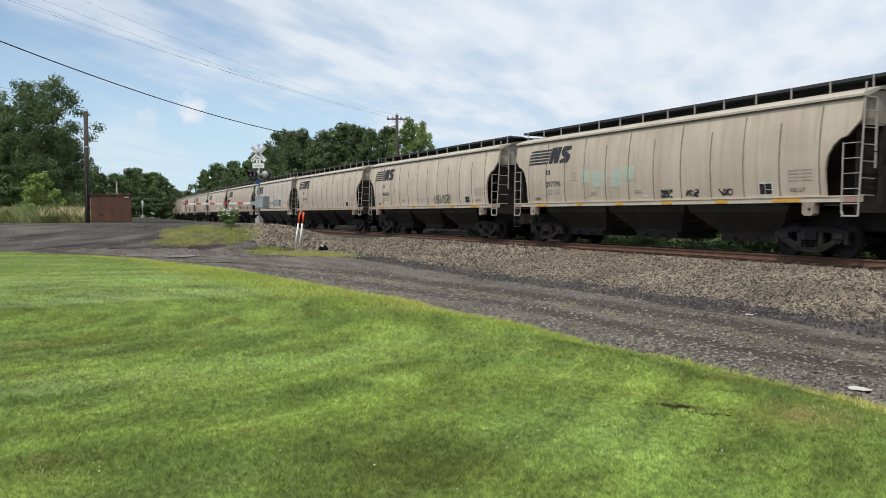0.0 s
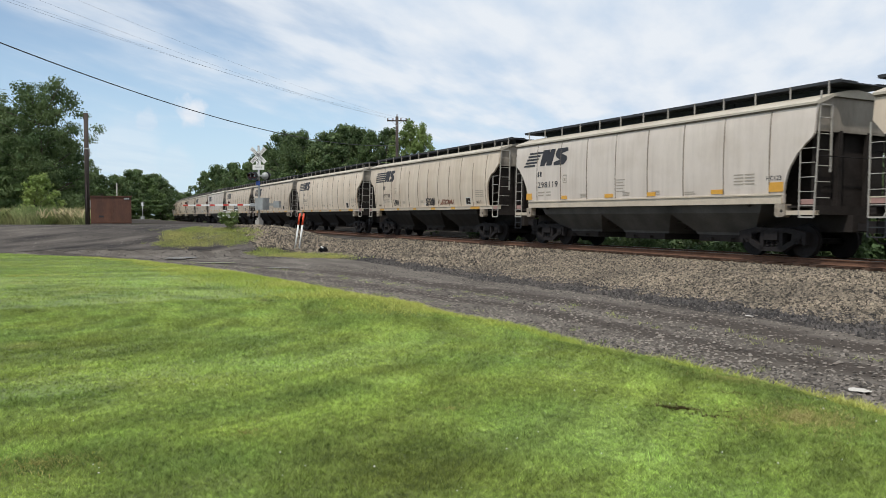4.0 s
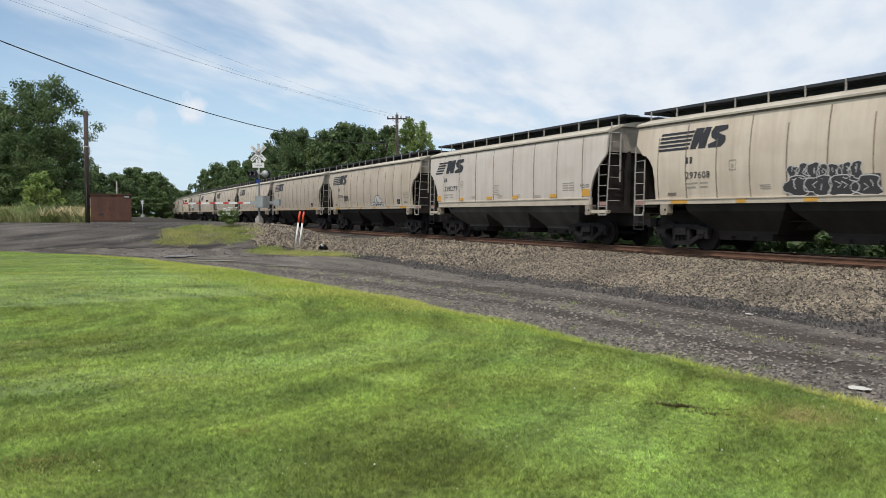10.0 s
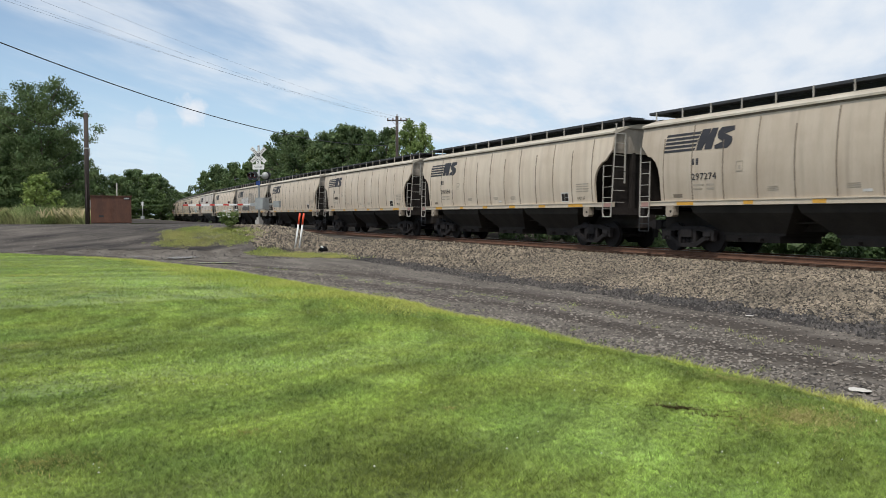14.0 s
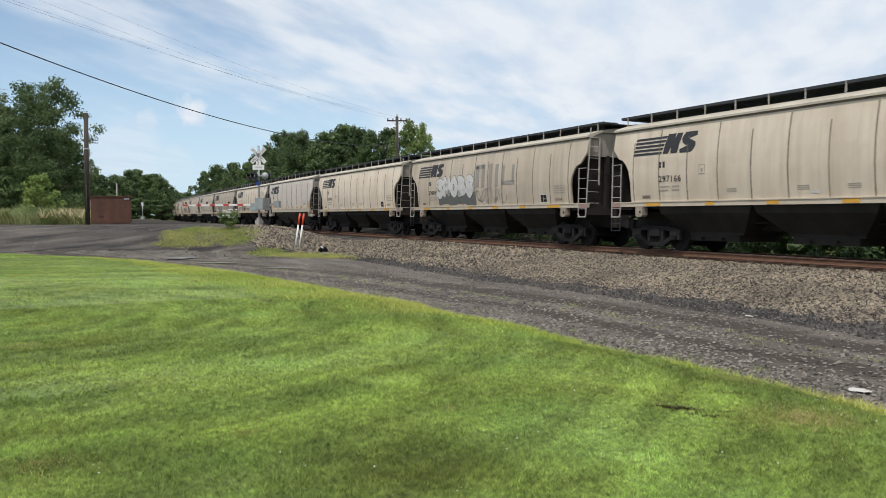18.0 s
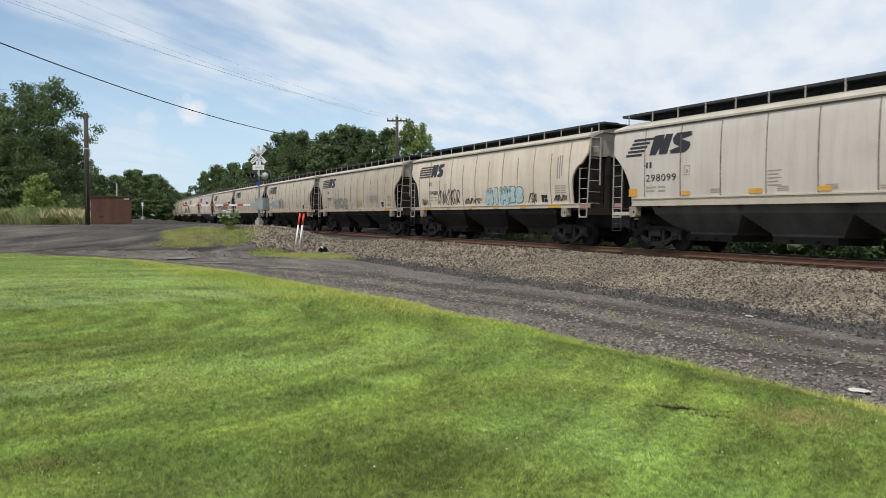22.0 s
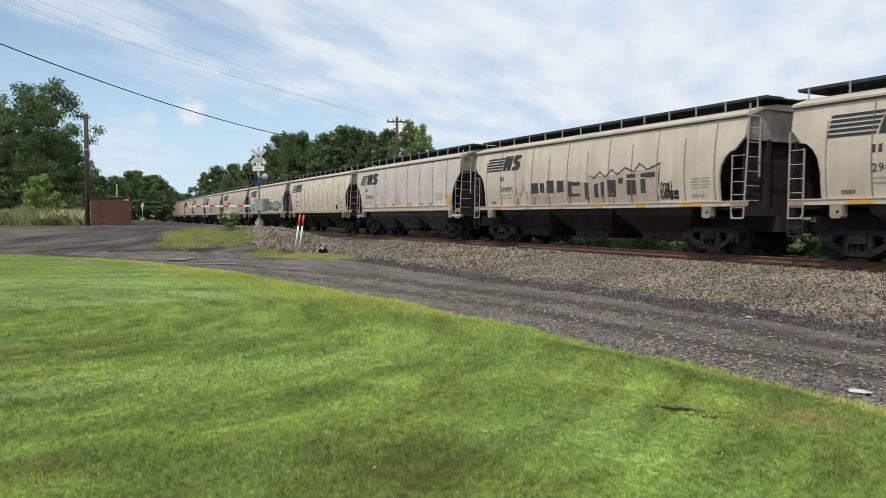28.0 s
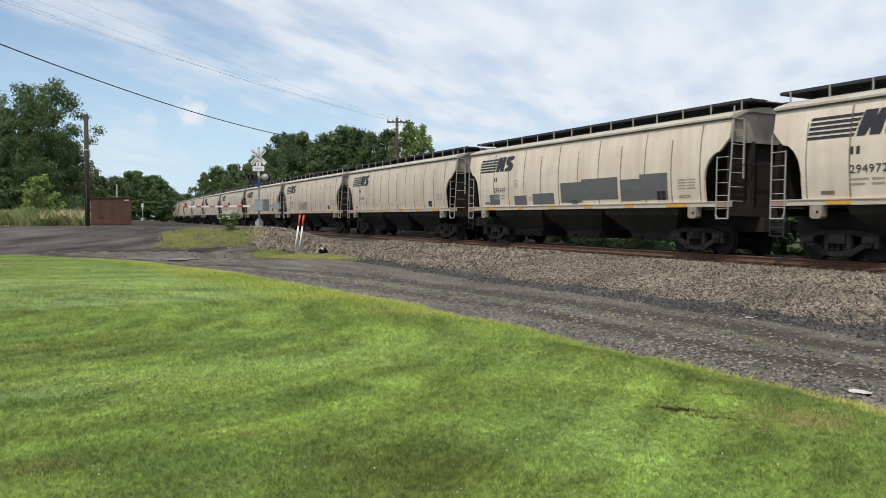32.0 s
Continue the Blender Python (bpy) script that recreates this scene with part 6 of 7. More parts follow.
def lane_sprigs(n, seed):
    """Thin weeds that have taken root in the lane."""
    rng = np.random.default_rng(seed)
    y = rng.uniform(7, 36, n)
    x = np.interp(y, EDGE_Y, EDGE_X) + np.where(rng.uniform(0, 1, n) < 0.6, rng.uniform(0.1, 1.6, n), rng.normal(3.3, 0.25, n))
    k = 16
    xy = np.repeat(np.column_stack([x, y]), k, 0) + rng.normal(scale=0.06, size=(n * k, 2))
    p = np.column_stack([xy, heights(xy[:, 0], xy[:, 1])])
    blades("lane_weeds", p, rng.uniform(0.02, 0.08, len(p)), 0.006 * rng.uniform(0.6, 1.4, len(p)), seed, leaf_mat("lane_weed_blades", (0.20, 0.27, 0.08), (0.34, 0.36, 0.13), 0.4, 0.0), 0.9, "sparse low weeds rooted in the gravel", False)


lane_sprigs(170, 46)


def lane_grit(x, y):
    d = x - np.interp(y, EDGE_Y, EDGE_X)
    return (d > 0.2) & (np.interp(y, TX_Y, TX_X) - x > 7.3) & (y < 30)


p = scatter(260000, 2, 13, 5, 30, 158, lane_grit)[:10000]
stones("lane_grit", p, 0.015 * rng.uniform(0.4, 2.0, len(p)), 27, mat("lane_grit_stone", (0.15, 0.128, 0.108), 0.9, 0, 0.3, 1.2, 30, 0.3, (0.06, 0.05, 0.043), 0, 0.9), "fine dark grit pressed into the lane", flat=0.4)

# dry patches, a worn hollow and clover heads in the lawn
M_DRY = leaf_mat("dry_grass_blades", (0.40, 0.37, 0.12), (0.50, 0.43, 0.19), 0.35, 0.0)
for px, depth, rx, ry, n in ((1430, 6.5, 0.5, 0.45, 3800), (1300, 8.2, 0.4, 0.35, 1300), (60, 5.3, 0.4, 0.3, 800), (430, 6.0, 0.14, 0.1, 110), (30, 22, 1.6, 1.2, 700), (800, 6.7, 0.12, 0.1, 150)):
    cx, cy = bearing(px, depth)
    rng = np.random.default_rng(int(px))
    a, u = rng.uniform(0, 6.283, n), np.abs(rng.normal(0, 0.7, n))
    x, y = cx + rx * u * np.cos(a), cy + ry * u * np.sin(a)
    p = np.stack([x, y, heights(x, y)], 1)
    blades("dry_grass", p, 0.022 * rng.uniform(0.6, 1.3, n), (0.0015 + 0.0003 * depth) * rng.uniform(0.7, 1.3, n), 20, M_DRY, 0.9, "patch of dry straw-coloured grass in the lawn")


def tufts(n, seed):
    rng = np.random.default_rng(seed)
    d = 4.2 + 12 * rng.uniform(0, 1, n) ** 1.3
    u = rng.uniform(-40, 1600, n)
    xy = np.array([bearing(float(a), float(b)) for a, b in zip(u, d)])
    xy = xy[on_lawn(xy[:, 0], xy[:, 1], -0.2)]
    k = 26
    p = np.repeat(xy, k, 0) + rng.normal(scale=0.05, size=(len(xy) * k, 2))
    p = np.column_stack([p, heights(p[:, 0], p[:, 1])])
    blades("grass_tufts", p, rng.uniform(0.03, 0.085, len(p)), 0.0028 * rng.uniform(0.7, 1.4, len(p)), seed, M_GRASS, 0.6, "longer grass tufts missed by the mower", False)


tufts(420, 44)


def hollow(px, depth, wide, n, seed):
    """A worn slit in the turf where dead thatch shows."""
    cx, cy = bearing(px, depth)
    rng = np.random.default_rng(seed)
    c, s = math.cos(radians(TURN)), math.sin(radians(TURN))
    a = rng.normal(scale=wide, size=n)
    b = rng.normal(scale=0.012 + 0.03 * rng.uniform(0, 1, n) ** 3, size=n) - 0.4 * a + 0.03 * np.sin(a * 31) + 0.015 * np.sin(a * 77)
    x, y = cx + a * c + b * s, cy - a * s + b * c
    p = np.stack([x, y, heights(x, y) + 0.004], 1)
    blades("dead_thatch", p, 0.022 * rng.uniform(0.5, 1.3, n), 0.004 * rng.uniform(0.6, 1.4, n), seed + 1, leaf_mat("dead_thatch_blades", (0.055, 0.042, 0.022), (0.16, 0.11, 0.05), 0.4, 0.0), 1.3, "dark dead thatch in a hollow of the lawn")


hollow(1205, 6.72, 0.11, 300, 71)
hollow(1300, 7.35, 0.07, 110, 74)
hollow(1270, 6.45, 0.10, 70, 77)


def clover(n, seed):
    rng = np.random.default_rng(seed)
    d = 4.5 + 14 * rng.uniform(0, 1, n) ** 1.4
    u = rng.uniform(20, 1560, n)
    xy = np.array([bearing(float(a), float(b)) for a, b in zip(u, d)])
    ok = on_lawn(xy[:, 0], xy[:, 1], -0.3)
    xy = xy[ok]
    p = np.column_stack([xy, heights(xy[:, 0], xy[:, 1]) + 0.03])
    stones("clover_heads", p, 0.0055 * rng.uniform(0.6, 1.4, len(p)), seed, plain("white_clover", (0.70, 0.70, 0.62), 0.8), "scattered small white clover heads", True)


clover(110, 40)


# ---- the crossing and the line's equipment ----
M_GALV = mat("galvanised_steel", (0.38, 0.39, 0.38), 0.5, 0.3, 0.2, 3, 30, 0.1)
M_WHITE = plain("white_sign_paint", (0.74, 0.74, 0.72), 0.5)
M_RED = plain("red_stripe_paint", (0.50, 0.045, 0.03), 0.5)
M_ORANGE = plain("orange_red_paint", (0.75, 0.075, 0.02), 0.5)
M_BLACK = plain("black_sign_paint", (0.018, 0.018, 0.02), 0.5)
M_BLUE = plain("blue_notice", (0.04, 0.10, 0.38), 0.5)
M_RUST = mat("rusted_sheet", (0.13, 0.058, 0.036), 0.85, 0.1, 0.3, 2.0, 18, 0.25, (0.085, 0.042, 0.030), stretch=(1, 1, 0.4))
M_POLE = mat("weathered_pole", (0.040, 0.031, 0.028), 0.95, 0, 0.3, 2.5, 30, 0.4, (0.075, 0.058, 0.05), stretch=(1, 1, 0.15))
M_CONC = mat("weathered_concrete", (0.36, 0.34, 0.31), 0.9, 0, 0.25, 4, 30, 0.3)
M_LENS = plain("dark_red_lens", (0.07, 0.008, 0.008), 0.25)
M_WIRE = plain("black_wire", (0.02, 0.02, 0.022), 0.6)
M_GLASSY = plain("brown_insulator", (0.10, 0.055, 0.035), 0.3)


def standing(name, label, category, x, y, turn=0.0, z=None, group=""):
    ob = tagged(new(name), label, category, group)
    ob.matrix_basis = pose(x, y, height(x, y) if z is None else z, 0, 0, turn)
    return ob


def light_unit(parent, y, face):
    """A flashing lamp: face -1 looks towards local -x."""
    s = face
    lamp = part("flasher", fixed(rods(0.11, ((s * 0.10, y, 2.98), (s * 0.26, y, 2.98)), n=14)), M_GALV, parent)
    part("background_disc", fixed(rods(0.26, ((s * 0.26, y, 2.98), (s * 0.275, y, 2.98)), n=24)), M_BLACK, lamp)
    part("lens", fixed(rods(0.15, ((s * 0.275, y, 2.98), (s * 0.29, y, 2.98)), n=18)), M_LENS, lamp, "unlit dark red lens")
    bm = bmesh.new()
    prev = None
    for i in range(13):
        a = math.pi * (-0.15 + 1.3 * i / 12)
        c, d = math.cos(a) * 0.165, math.sin(a) * 0.165
        row = [bm.verts.new((s * xx, y + c, 2.98 + d)) for xx in (0.28, 0.28 + 0.22 * (0.45 + 0.55 * math.sin(max(0, min(math.pi, a)))))]
        if prev:
            bm.faces.new((prev[0], prev[1], row[1], row[0]))
        prev = row
    part("hood", bm, M_BLACK, lamp)
    part("housing", ball(0.225, (s * 0.10, y, 2.98), 0.9, 16), M_GALV, lamp)


def ball(r, c, squash=1.0, n=12):
    bm = bmesh.new()
    bmesh.ops.create_uvsphere(bm, u_segments=n, v_segments=n // 2 + 2, radius=r)
    for v in bm.verts:
        v.co = Vector((v.co.x * squash + c[0], v.co.y + c[1], v.co.z + c[2]))
    for f in bm.faces:
        f.smooth = True
    return bm


def blade_with_text(parent, angle, words):
    """One blade of the crossbuck, lettered, facing local -x."""
    bm = bmesh.new()
    box(bm, -0.075, -0.06, -0.61, 0.61, -0.115, 0.115)
    rot = Matrix.Translation((0, 0, 4.22)) @ Matrix.Rotation(radians(angle), 4, "X")
    bmesh.ops.transform(bm, matrix=rot, verts=bm.verts)
    b = part("crossbuck_blade", fixed(bm), M_WHITE, parent)
    b.matrix_basis = Matrix.Rotation(radians(28), 4, "Z")
    for w, y0 in words:
        me = SIGN_TEXT[w, 0.19]
        if not me.materials:
            me.materials.append(M_BLACK)
        ob = part("lettering", me, None, b)
        turn = Matrix(((0, 0, -1, 0), (-1, 0, 0, 0), (0, 1, 0, 0), (0, 0, 0, 1)))
        ob.matrix_basis = rot @ Matrix.Translation((-0.079 - (0.002 if angle < 0 else 0.0), y0, -0.065)) @ turn
    return b


SIGN_TEXT = text_meshes([("CROSSING", 0.19), ("RAIL", 0.19), ("ROAD", 0.19), ("TRACKS", 0.12), ("2", 0.26)])


def crossing_signal():
    x, y = bearing(459, 50)
    # local -x faces the traffic, local y runs towards the gate's tip
    sig = standing("crossing_signal", "silver crossing signal with crossbuck, flashers and lowered gate", "crossing signal", x, y, 30.9)
    part("mast", fixed(rods(0.065, ((0, 0, 0.1), (0, 0, 4.75)), n=14)), M_GALV, sig)
    part("base_box", fixed(boxes((-0.17, 0.17, -0.17, 0.17, 0.0, 0.34), (-0.11, 0.11, -0.11, 0.11, 0.34, 0.48))), M_CONC, sig)
    part("footing", fixed(boxes((-0.26, 0.26, -0.26, 0.26, -0.3, 0.03))), M_CONC, sig)
    part("mast_cap", ball(0.075, (0, 0, 4.75)), M_GALV, sig)
    blade_with_text(sig, 45, [("CROSSING", 0.56)])
    blade_with_text(sig, -45, [("RAIL", 0.56), ("ROAD", -0.10)])
    plate = part("track_plate", fixed(boxes((-0.08, -0.065, -0.36, 0.36, 3.36, 3.66), (-0.08, -0.065, -0.15, 0.15, 3.66, 3.90))), M_WHITE, sig)
    plate.matrix_basis = Matrix.Rotation(radians(28), 4, "Z")
    turn = Matrix(((0, 0, -1, 0), (-1, 0, 0, 0), (0, 1, 0, 0), (0, 0, 0, 1)))
    for w, s, yy, zz in (("TRACKS", 0.12, 0.25, 3.46), ("2", 0.26, 0.08, 3.68)):
        me = SIGN_TEXT[w, s]
        me.materials.append(M_BLACK)
        ob = part("lettering", me, None, plate)
        ob.matrix_basis = Matrix.Translation((-0.084, yy, zz)) @ turn
    arm = part("lamp_arm", fixed(rods(0.04, ((0, -0.52, 2.98), (0, 0.52, 2.98)), n=10)), M_GALV, sig)
    for yy, face in ((0.42, -1), (0.42, 1), (-0.42, 1), (0.08, -1)):
        light_unit(sig, yy, face)
    part("notice", fixed(boxes((-0.09, -0.075, -0.16, 0.16, 2.42, 2.68))), M_BLUE, sig, "small blue notice plate")
    mech = part("gate_mechanism", fixed(boxes((-0.28, 0.22, -0.62, 0.05, 0.95, 1.62), (-0.30, 0.24, -0.64, 0.07, 1.60, 1.66))), M_GALV, sig)
    part("mechanism_door", fixed(boxes((-0.30, -0.28, -0.56, -0.02, 1.0, 1.56))), M_GALV, mech)
    part("mounting_clamp", fixed(boxes((-0.12, 0.12, -0.12, 0.12, 1.05, 1.15), (-0.12, 0.12, -0.12, 0.12, 1.42, 1.52))), M_GALV, mech)
    part("counterweight_arm", fixed(boxes((0.24, 0.30, -1.35, 0.55, 1.20, 1.34))), M_GALV, mech)
    part("counterweight", fixed(boxes((0.20, 0.36, -1.45, -0.98, 1.08, 1.46))), M_GALV, mech)
    part("arm_bracket", fixed(boxes((0.2, 0.32, 0.4, 0.95, 1.16, 1.36))), M_GALV, mech)
    # the arm: white with red bands, three small lamps on top
    seg = 0.42
    n = 15
    gate = part("gate_arm", fixed(boxes((0.235, 0.285, 0.9, 0.9 + n * seg, 1.215, 1.315))), M_WHITE, sig, "white gate arm with red bands")
    for i in range(0, n, 3):
        y0 = 0.95 + (i + 1.6) * seg
        part("red_band", fixed(boxes((0.231, 0.289, y0, y0 + seg * 1.15, 1.212, 1.318))), M_RED, gate)
    for yy in (2.9, 4.9, 6.9):
        lamp = part("arm_lamp", fixed(rods(0.06, ((0.22, yy, 1.42), (0.30, yy, 1.42)), n=10)), M_LENS, gate)
        part("lamp_stem", fixed(boxes((0.25, 0.27, yy - 0.015, yy + 0.015, 1.32, 1.40))), M_BLACK, lamp)


crossing_signal()


def marker_posts():
    for px, depth, lean in ((522, 42.0, 8.5), (529.5, 41.9, 7.8)):
        x, y = bearing(px, depth)
        post = standing("marker_post", "white marker post with an orange-red top, leaning", "marker post", x, y, -TURN, group="marker posts")
        post.matrix_basis = post.matrix_basis @ Matrix.Rotation(radians(lean), 4, "Y")
        part("shaft", fixed(rods(0.045, ((0, 0, -0.2), (0, 0, 1.22)), n=12)), M_WHITE, post)
        part("top", fixed(rods(0.047, ((0, 0, 1.20), (0, 0, 1.74)), n=12)), M_ORANGE, post, "orange-red top sleeve")
        part("cap", ball(0.047, (0, 0, 1.74)), M_ORANGE, post)


marker_posts()


def dark_lump():
    x, y = bearing(572, 41)
    bm = bmesh.new()
    bmesh.ops.create_icosphere(bm, subdivisions=3, radius=0.22)
    for v in bm.verts:
        v.co *= 1 + 0.22 * noise.noise(v.co * 4)
        v.co.z *= 0.75
    ob = standing("tarred_lump", "black tarred lump with a pale chalky top", "debris", x, y)
    ob.matrix_basis = ob.matrix_basis @ Matrix.Translation((0, 0, 0.13))
    part("lump", bm, mat("tar", (0.010, 0.010, 0.011), 0.95, 0, 0.3, 8, 40, 0.3, spec=0.08), ob)
    bm = bmesh.new()
    bmesh.ops.create_icosphere(bm, subdivisions=2, radius=0.10)
    for v in bm.verts:
        v.co *= 1 + 0.3 * noise.noise(v.co * 7)
        v.co = Vector((v.co.x * 0.75 - 0.10, v.co.y * 0.7 - 0.11, v.co.z * 0.55 + 0.12 - 0.3 * v.co.x))
    part("chalky_top", bm, M_WHITE, ob)


dark_lump()


def flat_stone(px, depth, r):
    x, y = bearing(px, depth)
    bm = bmesh.new()
    bmesh.ops.create_icosphere(bm, subdivisions=2, radius=r)
    for v in bm.verts:
        v.co *= 1 + 0.55 * noise.noise(v.co * 12)
        v.co.z *= 0.13
    ob = part("pale_stone", bm, mat("chalky_stone", (0.55, 0.52, 0.47), 0.9, 0, 0.15, 8, 40, 0.2))
    ob.location = (x, y, height(x, y) + 0.022)
    tagged(ob, "flat pale stone lying on the gravel lane", "stone")


flat_stone(1528, 8.9, 0.11)
flat_stone(1328, 15.6, 0.075)


def cabinet():
    x, y = bearing(197, 55)
    ob = standing("relay_cabinet", "rust-brown steel relay cabinet with double doors", "cabinet", x, y, -TURN + 23)
    w, d, h = 1.24, 0.75, 1.83
    part("body", fixed(boxes((-w, w, -d, d, 0.08, h))), M_RUST, ob)
    part("lid", fixed(boxes((-w - 0.05, w + 0.05, -d - 0.06, d + 0.06, h, h + 0.06))), M_RUST, ob)
    part("plinth", fixed(boxes((-w + 0.05, w - 0.05, -d + 0.05, d - 0.05, -0.25, 0.08))), M_CONC, ob)
    for s in (-1, 1):
        door = part("door", fixed(boxes((min(s * 0.02, s * 1.12), max(s * 0.02, s * 1.12), -d - 0.012, -d, 0.14, h - 0.06))), M_RUST, ob)
        part("handle", fixed(boxes((s * 0.1 - 0.015, s * 0.1 + 0.015, -d - 0.04, -d - 0.012, 0.85, 1.05))), M_RUST, door)
        if s < 0:
            part("vent", fixed(boxes((s * 0.6 - 0.14, s * 0.6 + 0.14, -d - 0.018, -d - 0.012, 0.48, 0.60))), M_BLACK, door)
    part("number_plate", fixed(boxes((0.80, 1.18, -d - 0.022, -d - 0.014, h - 0.2, h - 0.06))), M_BLACK, ob)
    for i in range(3):
        part("plate_bar", fixed(boxes((0.82 + i * 0.1, 0.88 + i * 0.1, -d - 0.026, -d - 0.022, h - 0.17, h - 0.09))), M_WHITE, ob)


cabinet()


def stub_pole():
    x, y = bearing(155.5, 54)
    ob = standing("wooden_pole", "dark weathered wooden pole without wires", "utility pole", x, y)
    part("shaft", fixed(rods(0.14, ((0, 0, -0.3), (0, 0, 7.25)), n=12)), M_POLE, ob)
    part("strap", fixed(rods(0.15, ((0, 0, 4.9), (0, 0, 4.98)), n=12)), M_GALV, ob)
    part("bracket", fixed(boxes((0.13, 0.22, -0.06, 0.06, 4.55, 4.95))), M_GALV, ob)
    part("conduit", fixed(rods(0.03, ((-0.05, -0.16, 0.0), (-0.05, -0.16, 2.6)), n=8)), M_POLE, ob)
    part("meter_box", fixed(boxes((0.14, 0.34, -0.1, 0.1, 1.1, 1.6))), M_GALV, ob)


stub_pole()
POLE_X, POLE_Y = bearing(703, 73)
POLE_TOP = 10.30


def line_pole():
    ob = standing("utility_pole", "tall wooden utility pole with one crossarm", "utility pole", POLE_X, POLE_Y, -TURN, 0.2)
    part("shaft", fixed(rods(0.13, ((0, 0, -0.3), (0, 0, POLE_TOP - 0.2)), n=12)), M_POLE, ob)
    arm = part("crossarm", fixed(boxes((-0.88, 0.88, -0.05, 0.05, POLE_TOP - 0.62, POLE_TOP - 0.50))), M_POLE, ob)
    for s in (-1, 1):
        part("brace", fixed(rods(0.02, ((s * 0.5, -0.05, POLE_TOP - 0.56), (0, -0.12, POLE_TOP - 1.05)), n=6)), M_GALV, ob)
    for xx in (-0.8, -0.35, 0.35, 0.8):
        part("insulator", fixed(rods(0.05, ((xx, 0, POLE_TOP - 0.5), (xx, 0, POLE_TOP - 0.34)), n=10)), M_GLASSY, arm)
    part("top_pin", fixed(rods(0.04, ((0, 0, POLE_TOP - 0.2), (0, 0, POLE_TOP)), n=8)), M_GLASSY, ob)


line_pole()


def wire(name, a, b, sag, r, label):
    a, b = Vector(a), Vector(b)
    cu = bpy.data.curves.new(name, "CURVE")
    cu.dimensions, cu.bevel_depth, cu.bevel_resolution = "3D", r, 1
    sp = cu.splines.new("POLY")
    n = 40
    sp.points.add(n)
    for i in range(n + 1):
        t = i / n
        p = a.lerp(b, t) - Vector((0, 0, 4 * sag * t * (1 - t)))
        sp.points[i].co = (*p, 1)
    cu.materials.append(M_WIRE)
    tagged(new(name, cu), label, "wire", "overhead wires")


NEAR = bearing(-300, 24)
FAR_POLE = (POLE_X, POLE_Y)
wire("overhead_cable", (*NEAR, 8.62), (*FAR_POLE, 7.8), 1.48, 0.022, "thick black overhead cable sagging between poles")
for dx, zz, r in ((-0.8, 10.55, 0.0035), (0.35, 10.75, 0.003), (-0.35, 9.9, 0.003), (0.8, 9.3, 0.0035)):
    c, s = math.cos(radians(TURN)), math.sin(radians(TURN))
    wire("overhead_wire", (NEAR[0] + dx * c, NEAR[1] - dx * s, zz), (POLE_X + dx * c, POLE_Y - dx * s, POLE_TOP - 0.15), 0.55, r, "thin overhead wire to the pole's crossarm")
wire("service_wire", (*bearing(-180, 40), 9.2), (*bearing(26, 77), 13.2), 0.3, 0.012, "thin service wire crossing to the trees")


def far_signal():
    x, y = bearing(253, 135)
    ob = standing("crossing_signal", "small distant crossing signal with pale crossbuck", "crossing signal", x, y, -TURN, 0.9)
    part("mast", fixed(rods(0.07, ((0, 0, -0.3), (0, 0, 3.0)), n=10)), M_GALV, ob)
    for a in (45, -45):
        bm = bmesh.new()
        box(bm, -0.38, 0.38, -0.08, -0.06, -0.05, 0.05)
        bmesh.ops.transform(bm, matrix=Matrix.Translation((0, 0, 2.6)) @ Matrix.Rotation(radians(a), 4, "Y"), verts=bm.verts)
        part("crossbuck_blade", fixed(bm), M_WHITE, ob)
    part("lamp_arm", fixed(boxes((-0.7, 0.7, -0.06, 0.06, 1.6, 1.72))), M_BLACK, ob)
    part("base_box", fixed(boxes((-0.25, 0.25, -0.25, 0.25, 0, 0.6))), M_GALV, ob)
    x, y = bearing(208, 150)
    ob = standing("utility_pole", "distant wooden pole before the wood", "utility pole", x, y, 0, 0.9)
    part("shaft", fixed(rods(0.10, ((0, 0, -0.3), (0, 0, 6.6)), n=8)), M_CONC, ob)
    part("crossarm", fixed(boxes((-0.5, 0.5, -0.06, 0.06, 6.2, 6.3))), M_POLE, ob)


far_signal()


def low_bush(name, label, category, px, depth, tall, wide, seed, material, n=1400, size=0.07, group=""):
    rng = random.Random(seed)
    x, y = bearing(px, depth)
    ob = standing(name, label, category, x, y, rng.uniform(0, 360), group=group)
    cs, rs = [], []
    bm = bmesh.new()
    for i in range(14):
        a, u = rng.uniform(0, 6.28), rng.random()
        c = (wide * 0.42 * math.cos(a) * math.sqrt(u), wide * 0.42 * math.sin(a) * math.sqrt(u), tall * rng.uniform(0.25, 0.85))
        cs.append(c)
        rs.append(wide * rng.uniform(0.12, 0.22))
    rod(bm, (0, 0, -0.1), (0.03, 0.02, tall * 0.7), 0.02, 6, 0.006)
    part("stem", bm, M_BARK, ob)
    part("foliage", leaf_cards("foliage", cs, rs, n, size, seed, material, 0.8), None, ob)
    return ob, cs, rs


def flowering_bush():
    ob, cs, rs = low_bush("flowering_bush", "wild bush with flat white flower heads", "bush", 402, 46.0, 1.0, 1.25, 31, M_LEAF_LIGHT, 1700, 0.05)
    rng = random.Random(4)
    for i in range(38):
        c = cs[i % len(cs)]
        bm = bmesh.new()
        p = Vector((c[0] * 1.2 + rng.uniform(-0.1, 0.1), c[1] * 1.2 + rng.uniform(-0.1, 0.1), 0.66 + rng.uniform(0, 0.42)))
        for j in range(7):
            q = p + Vector((rng.uniform(-0.06, 0.06), rng.uniform(-0.06, 0.06), rng.uniform(-0.015, 0.02)))
            rod(bm, q, q + Vector((0, 0, 0.03)), 0.03, 6)
        part("flower_head", bm, M_WHITE, ob, "flat white flower head")


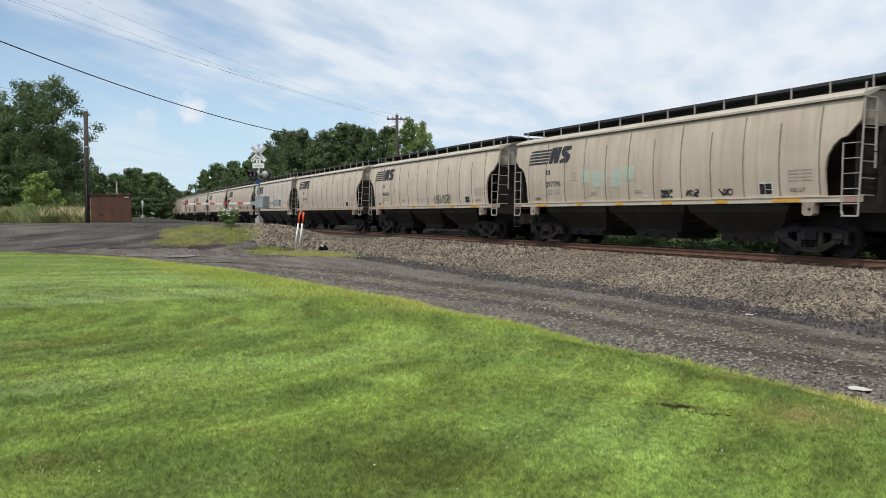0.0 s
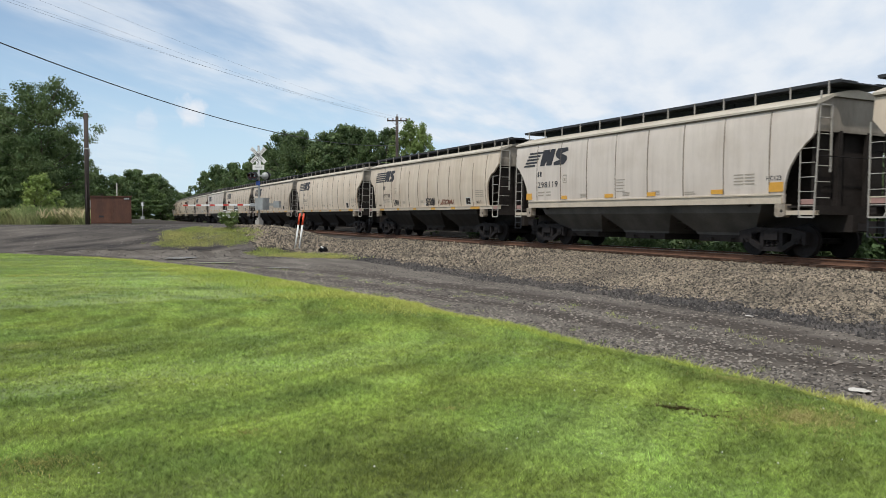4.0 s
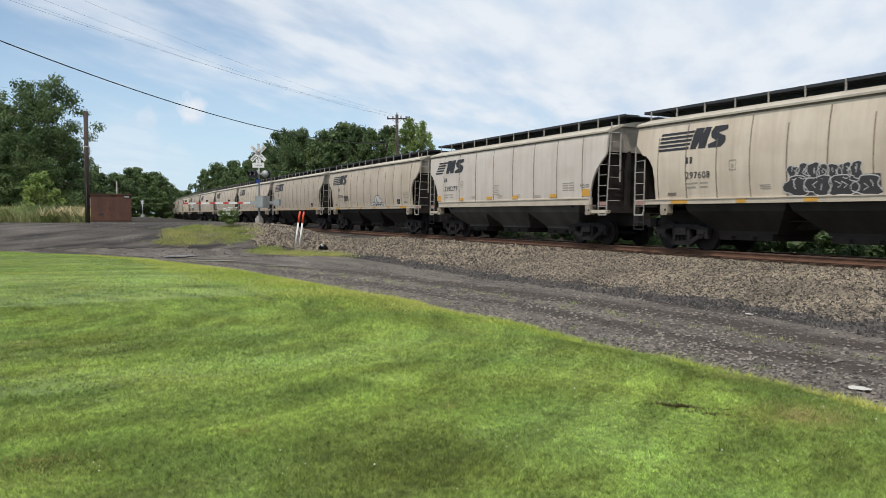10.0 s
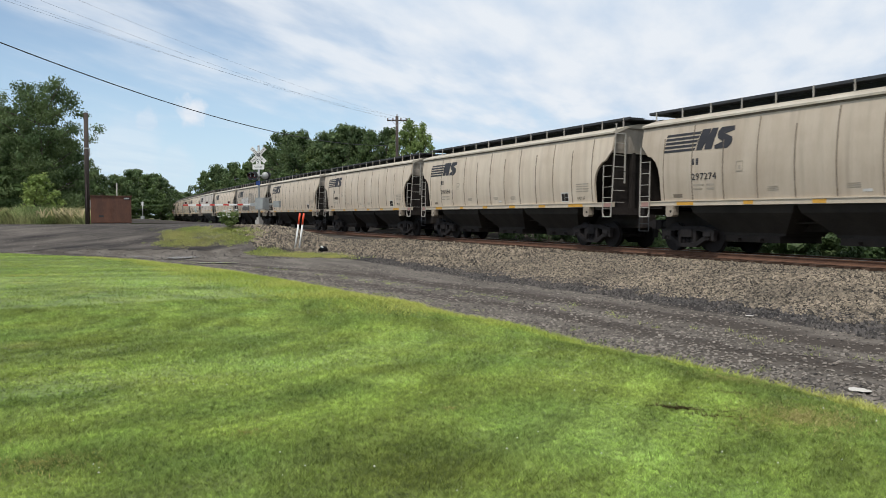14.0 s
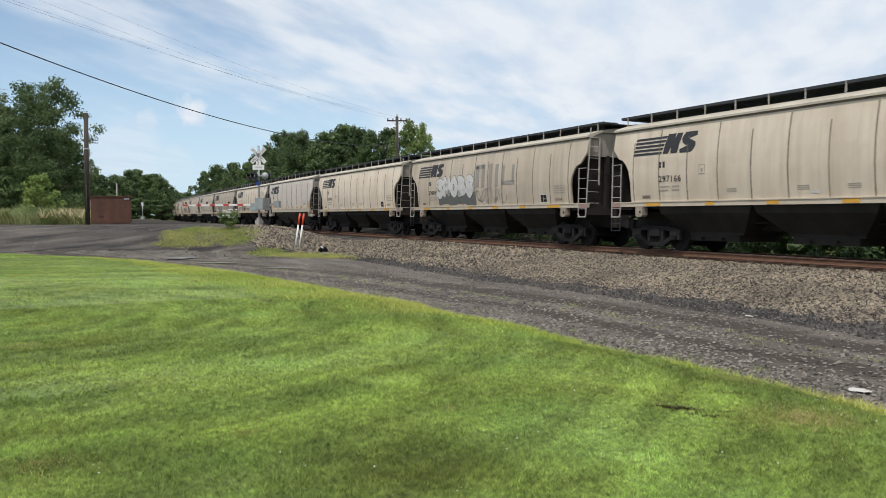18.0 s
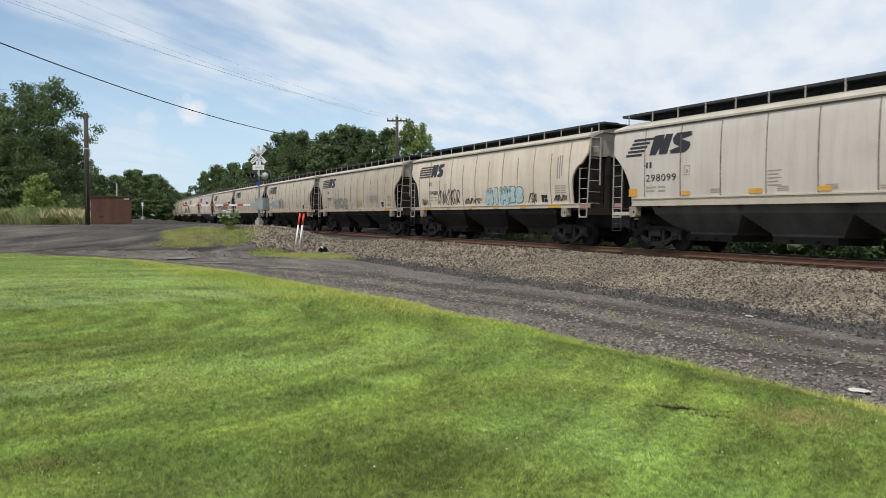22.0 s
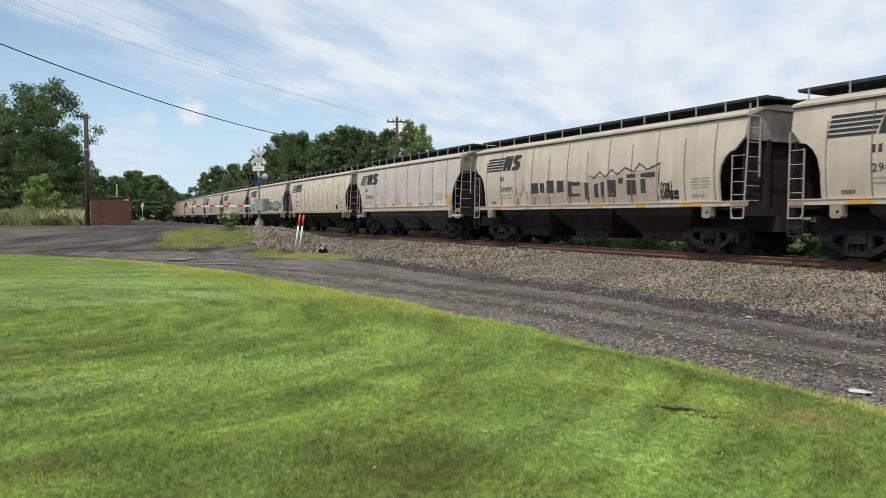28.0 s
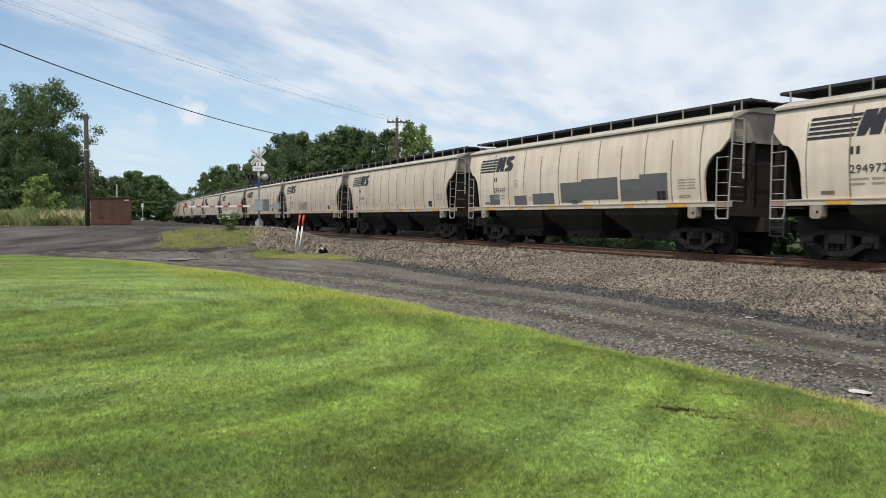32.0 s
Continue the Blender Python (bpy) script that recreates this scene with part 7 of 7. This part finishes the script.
flowering_bush()
rng = random.Random(77)
for i in range(24):
    s = 9 + i * 2.2 + rng.uniform(-0.9, 0.9)
    tx, ty, _ = track(s)
    lat = rng.uniform(2.7, 3.7)
    x, y = tx + lat, ty
    c, sn = math.cos(radians(TURN)), math.sin(radians(TURN))
    X, Z = x * c - y * sn, x * sn + y * c
    low_bush("weed_clump", "leafy green weeds beside the track", "weed", 784 + 1464.5 * X / Z, Z, rng.uniform(0.55, 1.35), rng.uniform(1.0, 2.4), 500 + i, M_LEAF_DARK, 700, 0.085, "weeds beyond the track")


# pale base colour stands in for the sky mirrored in the water
M_WATER = mat("muddy_water", (0.42, 0.43, 0.44), 0.08, 0, 0.1, 2, 10, 0.0)


def puddle(u, v, rx, ry, seed):
    r = random.Random(seed)
    z = plain_height(u * HOLLOW_COS + v * HOLLOW_SIN, v * HOLLOW_COS - u * HOLLOW_SIN) + 0.006
    bm = bmesh.new()
    vs = []
    for i in range(28):
        a = 2 * math.pi * i / 28
        k = 1.05 + 0.35 * noise.noise((math.cos(a) * 2, math.sin(a) * 2, seed)) + r.uniform(-0.06, 0.06)
        X, Z = u + rx * k * math.cos(a), v + ry * k * math.sin(a)
        vs.append(bm.verts.new((X * HOLLOW_COS + Z * HOLLOW_SIN, Z * HOLLOW_COS - X * HOLLOW_SIN, z)))
    bm.faces.new(vs)
    tagged(part("puddle", bm, M_WATER), "shallow milky puddle shining on the wet lane", kind="structure")


for n, row in enumerate(HOLLOWS):
    puddle(*row, n + 1)


def motions():
    for k, car, kind, s0 in CARS:
        walk(car, [(float(t), car_pose(s0 - run(t), kind)) for t in range(33)])
        # wheels roll while the car passes nearby
        ts = [i / FPS for i in range(32 * FPS + 1) if 4 < s0 - run(i / FPS) < 40]
        if not ts:
            continue
        sets = [o for o in car.children_recursive if o.name.startswith("wheelset")]
        for w in sets:
            x, y, z = w.location
            rows = [(t, pose(x, y, z, math.degrees((run(t) - run(ts[0])) / 0.457))) for t in ts]
            if ts[0] > 0:
                rows.insert(0, (0.0, rows[0][1]))
            if ts[-1] < 32:
                rows.append((32.0, rows[-1][1]))
            walk(w, rows)


motions()
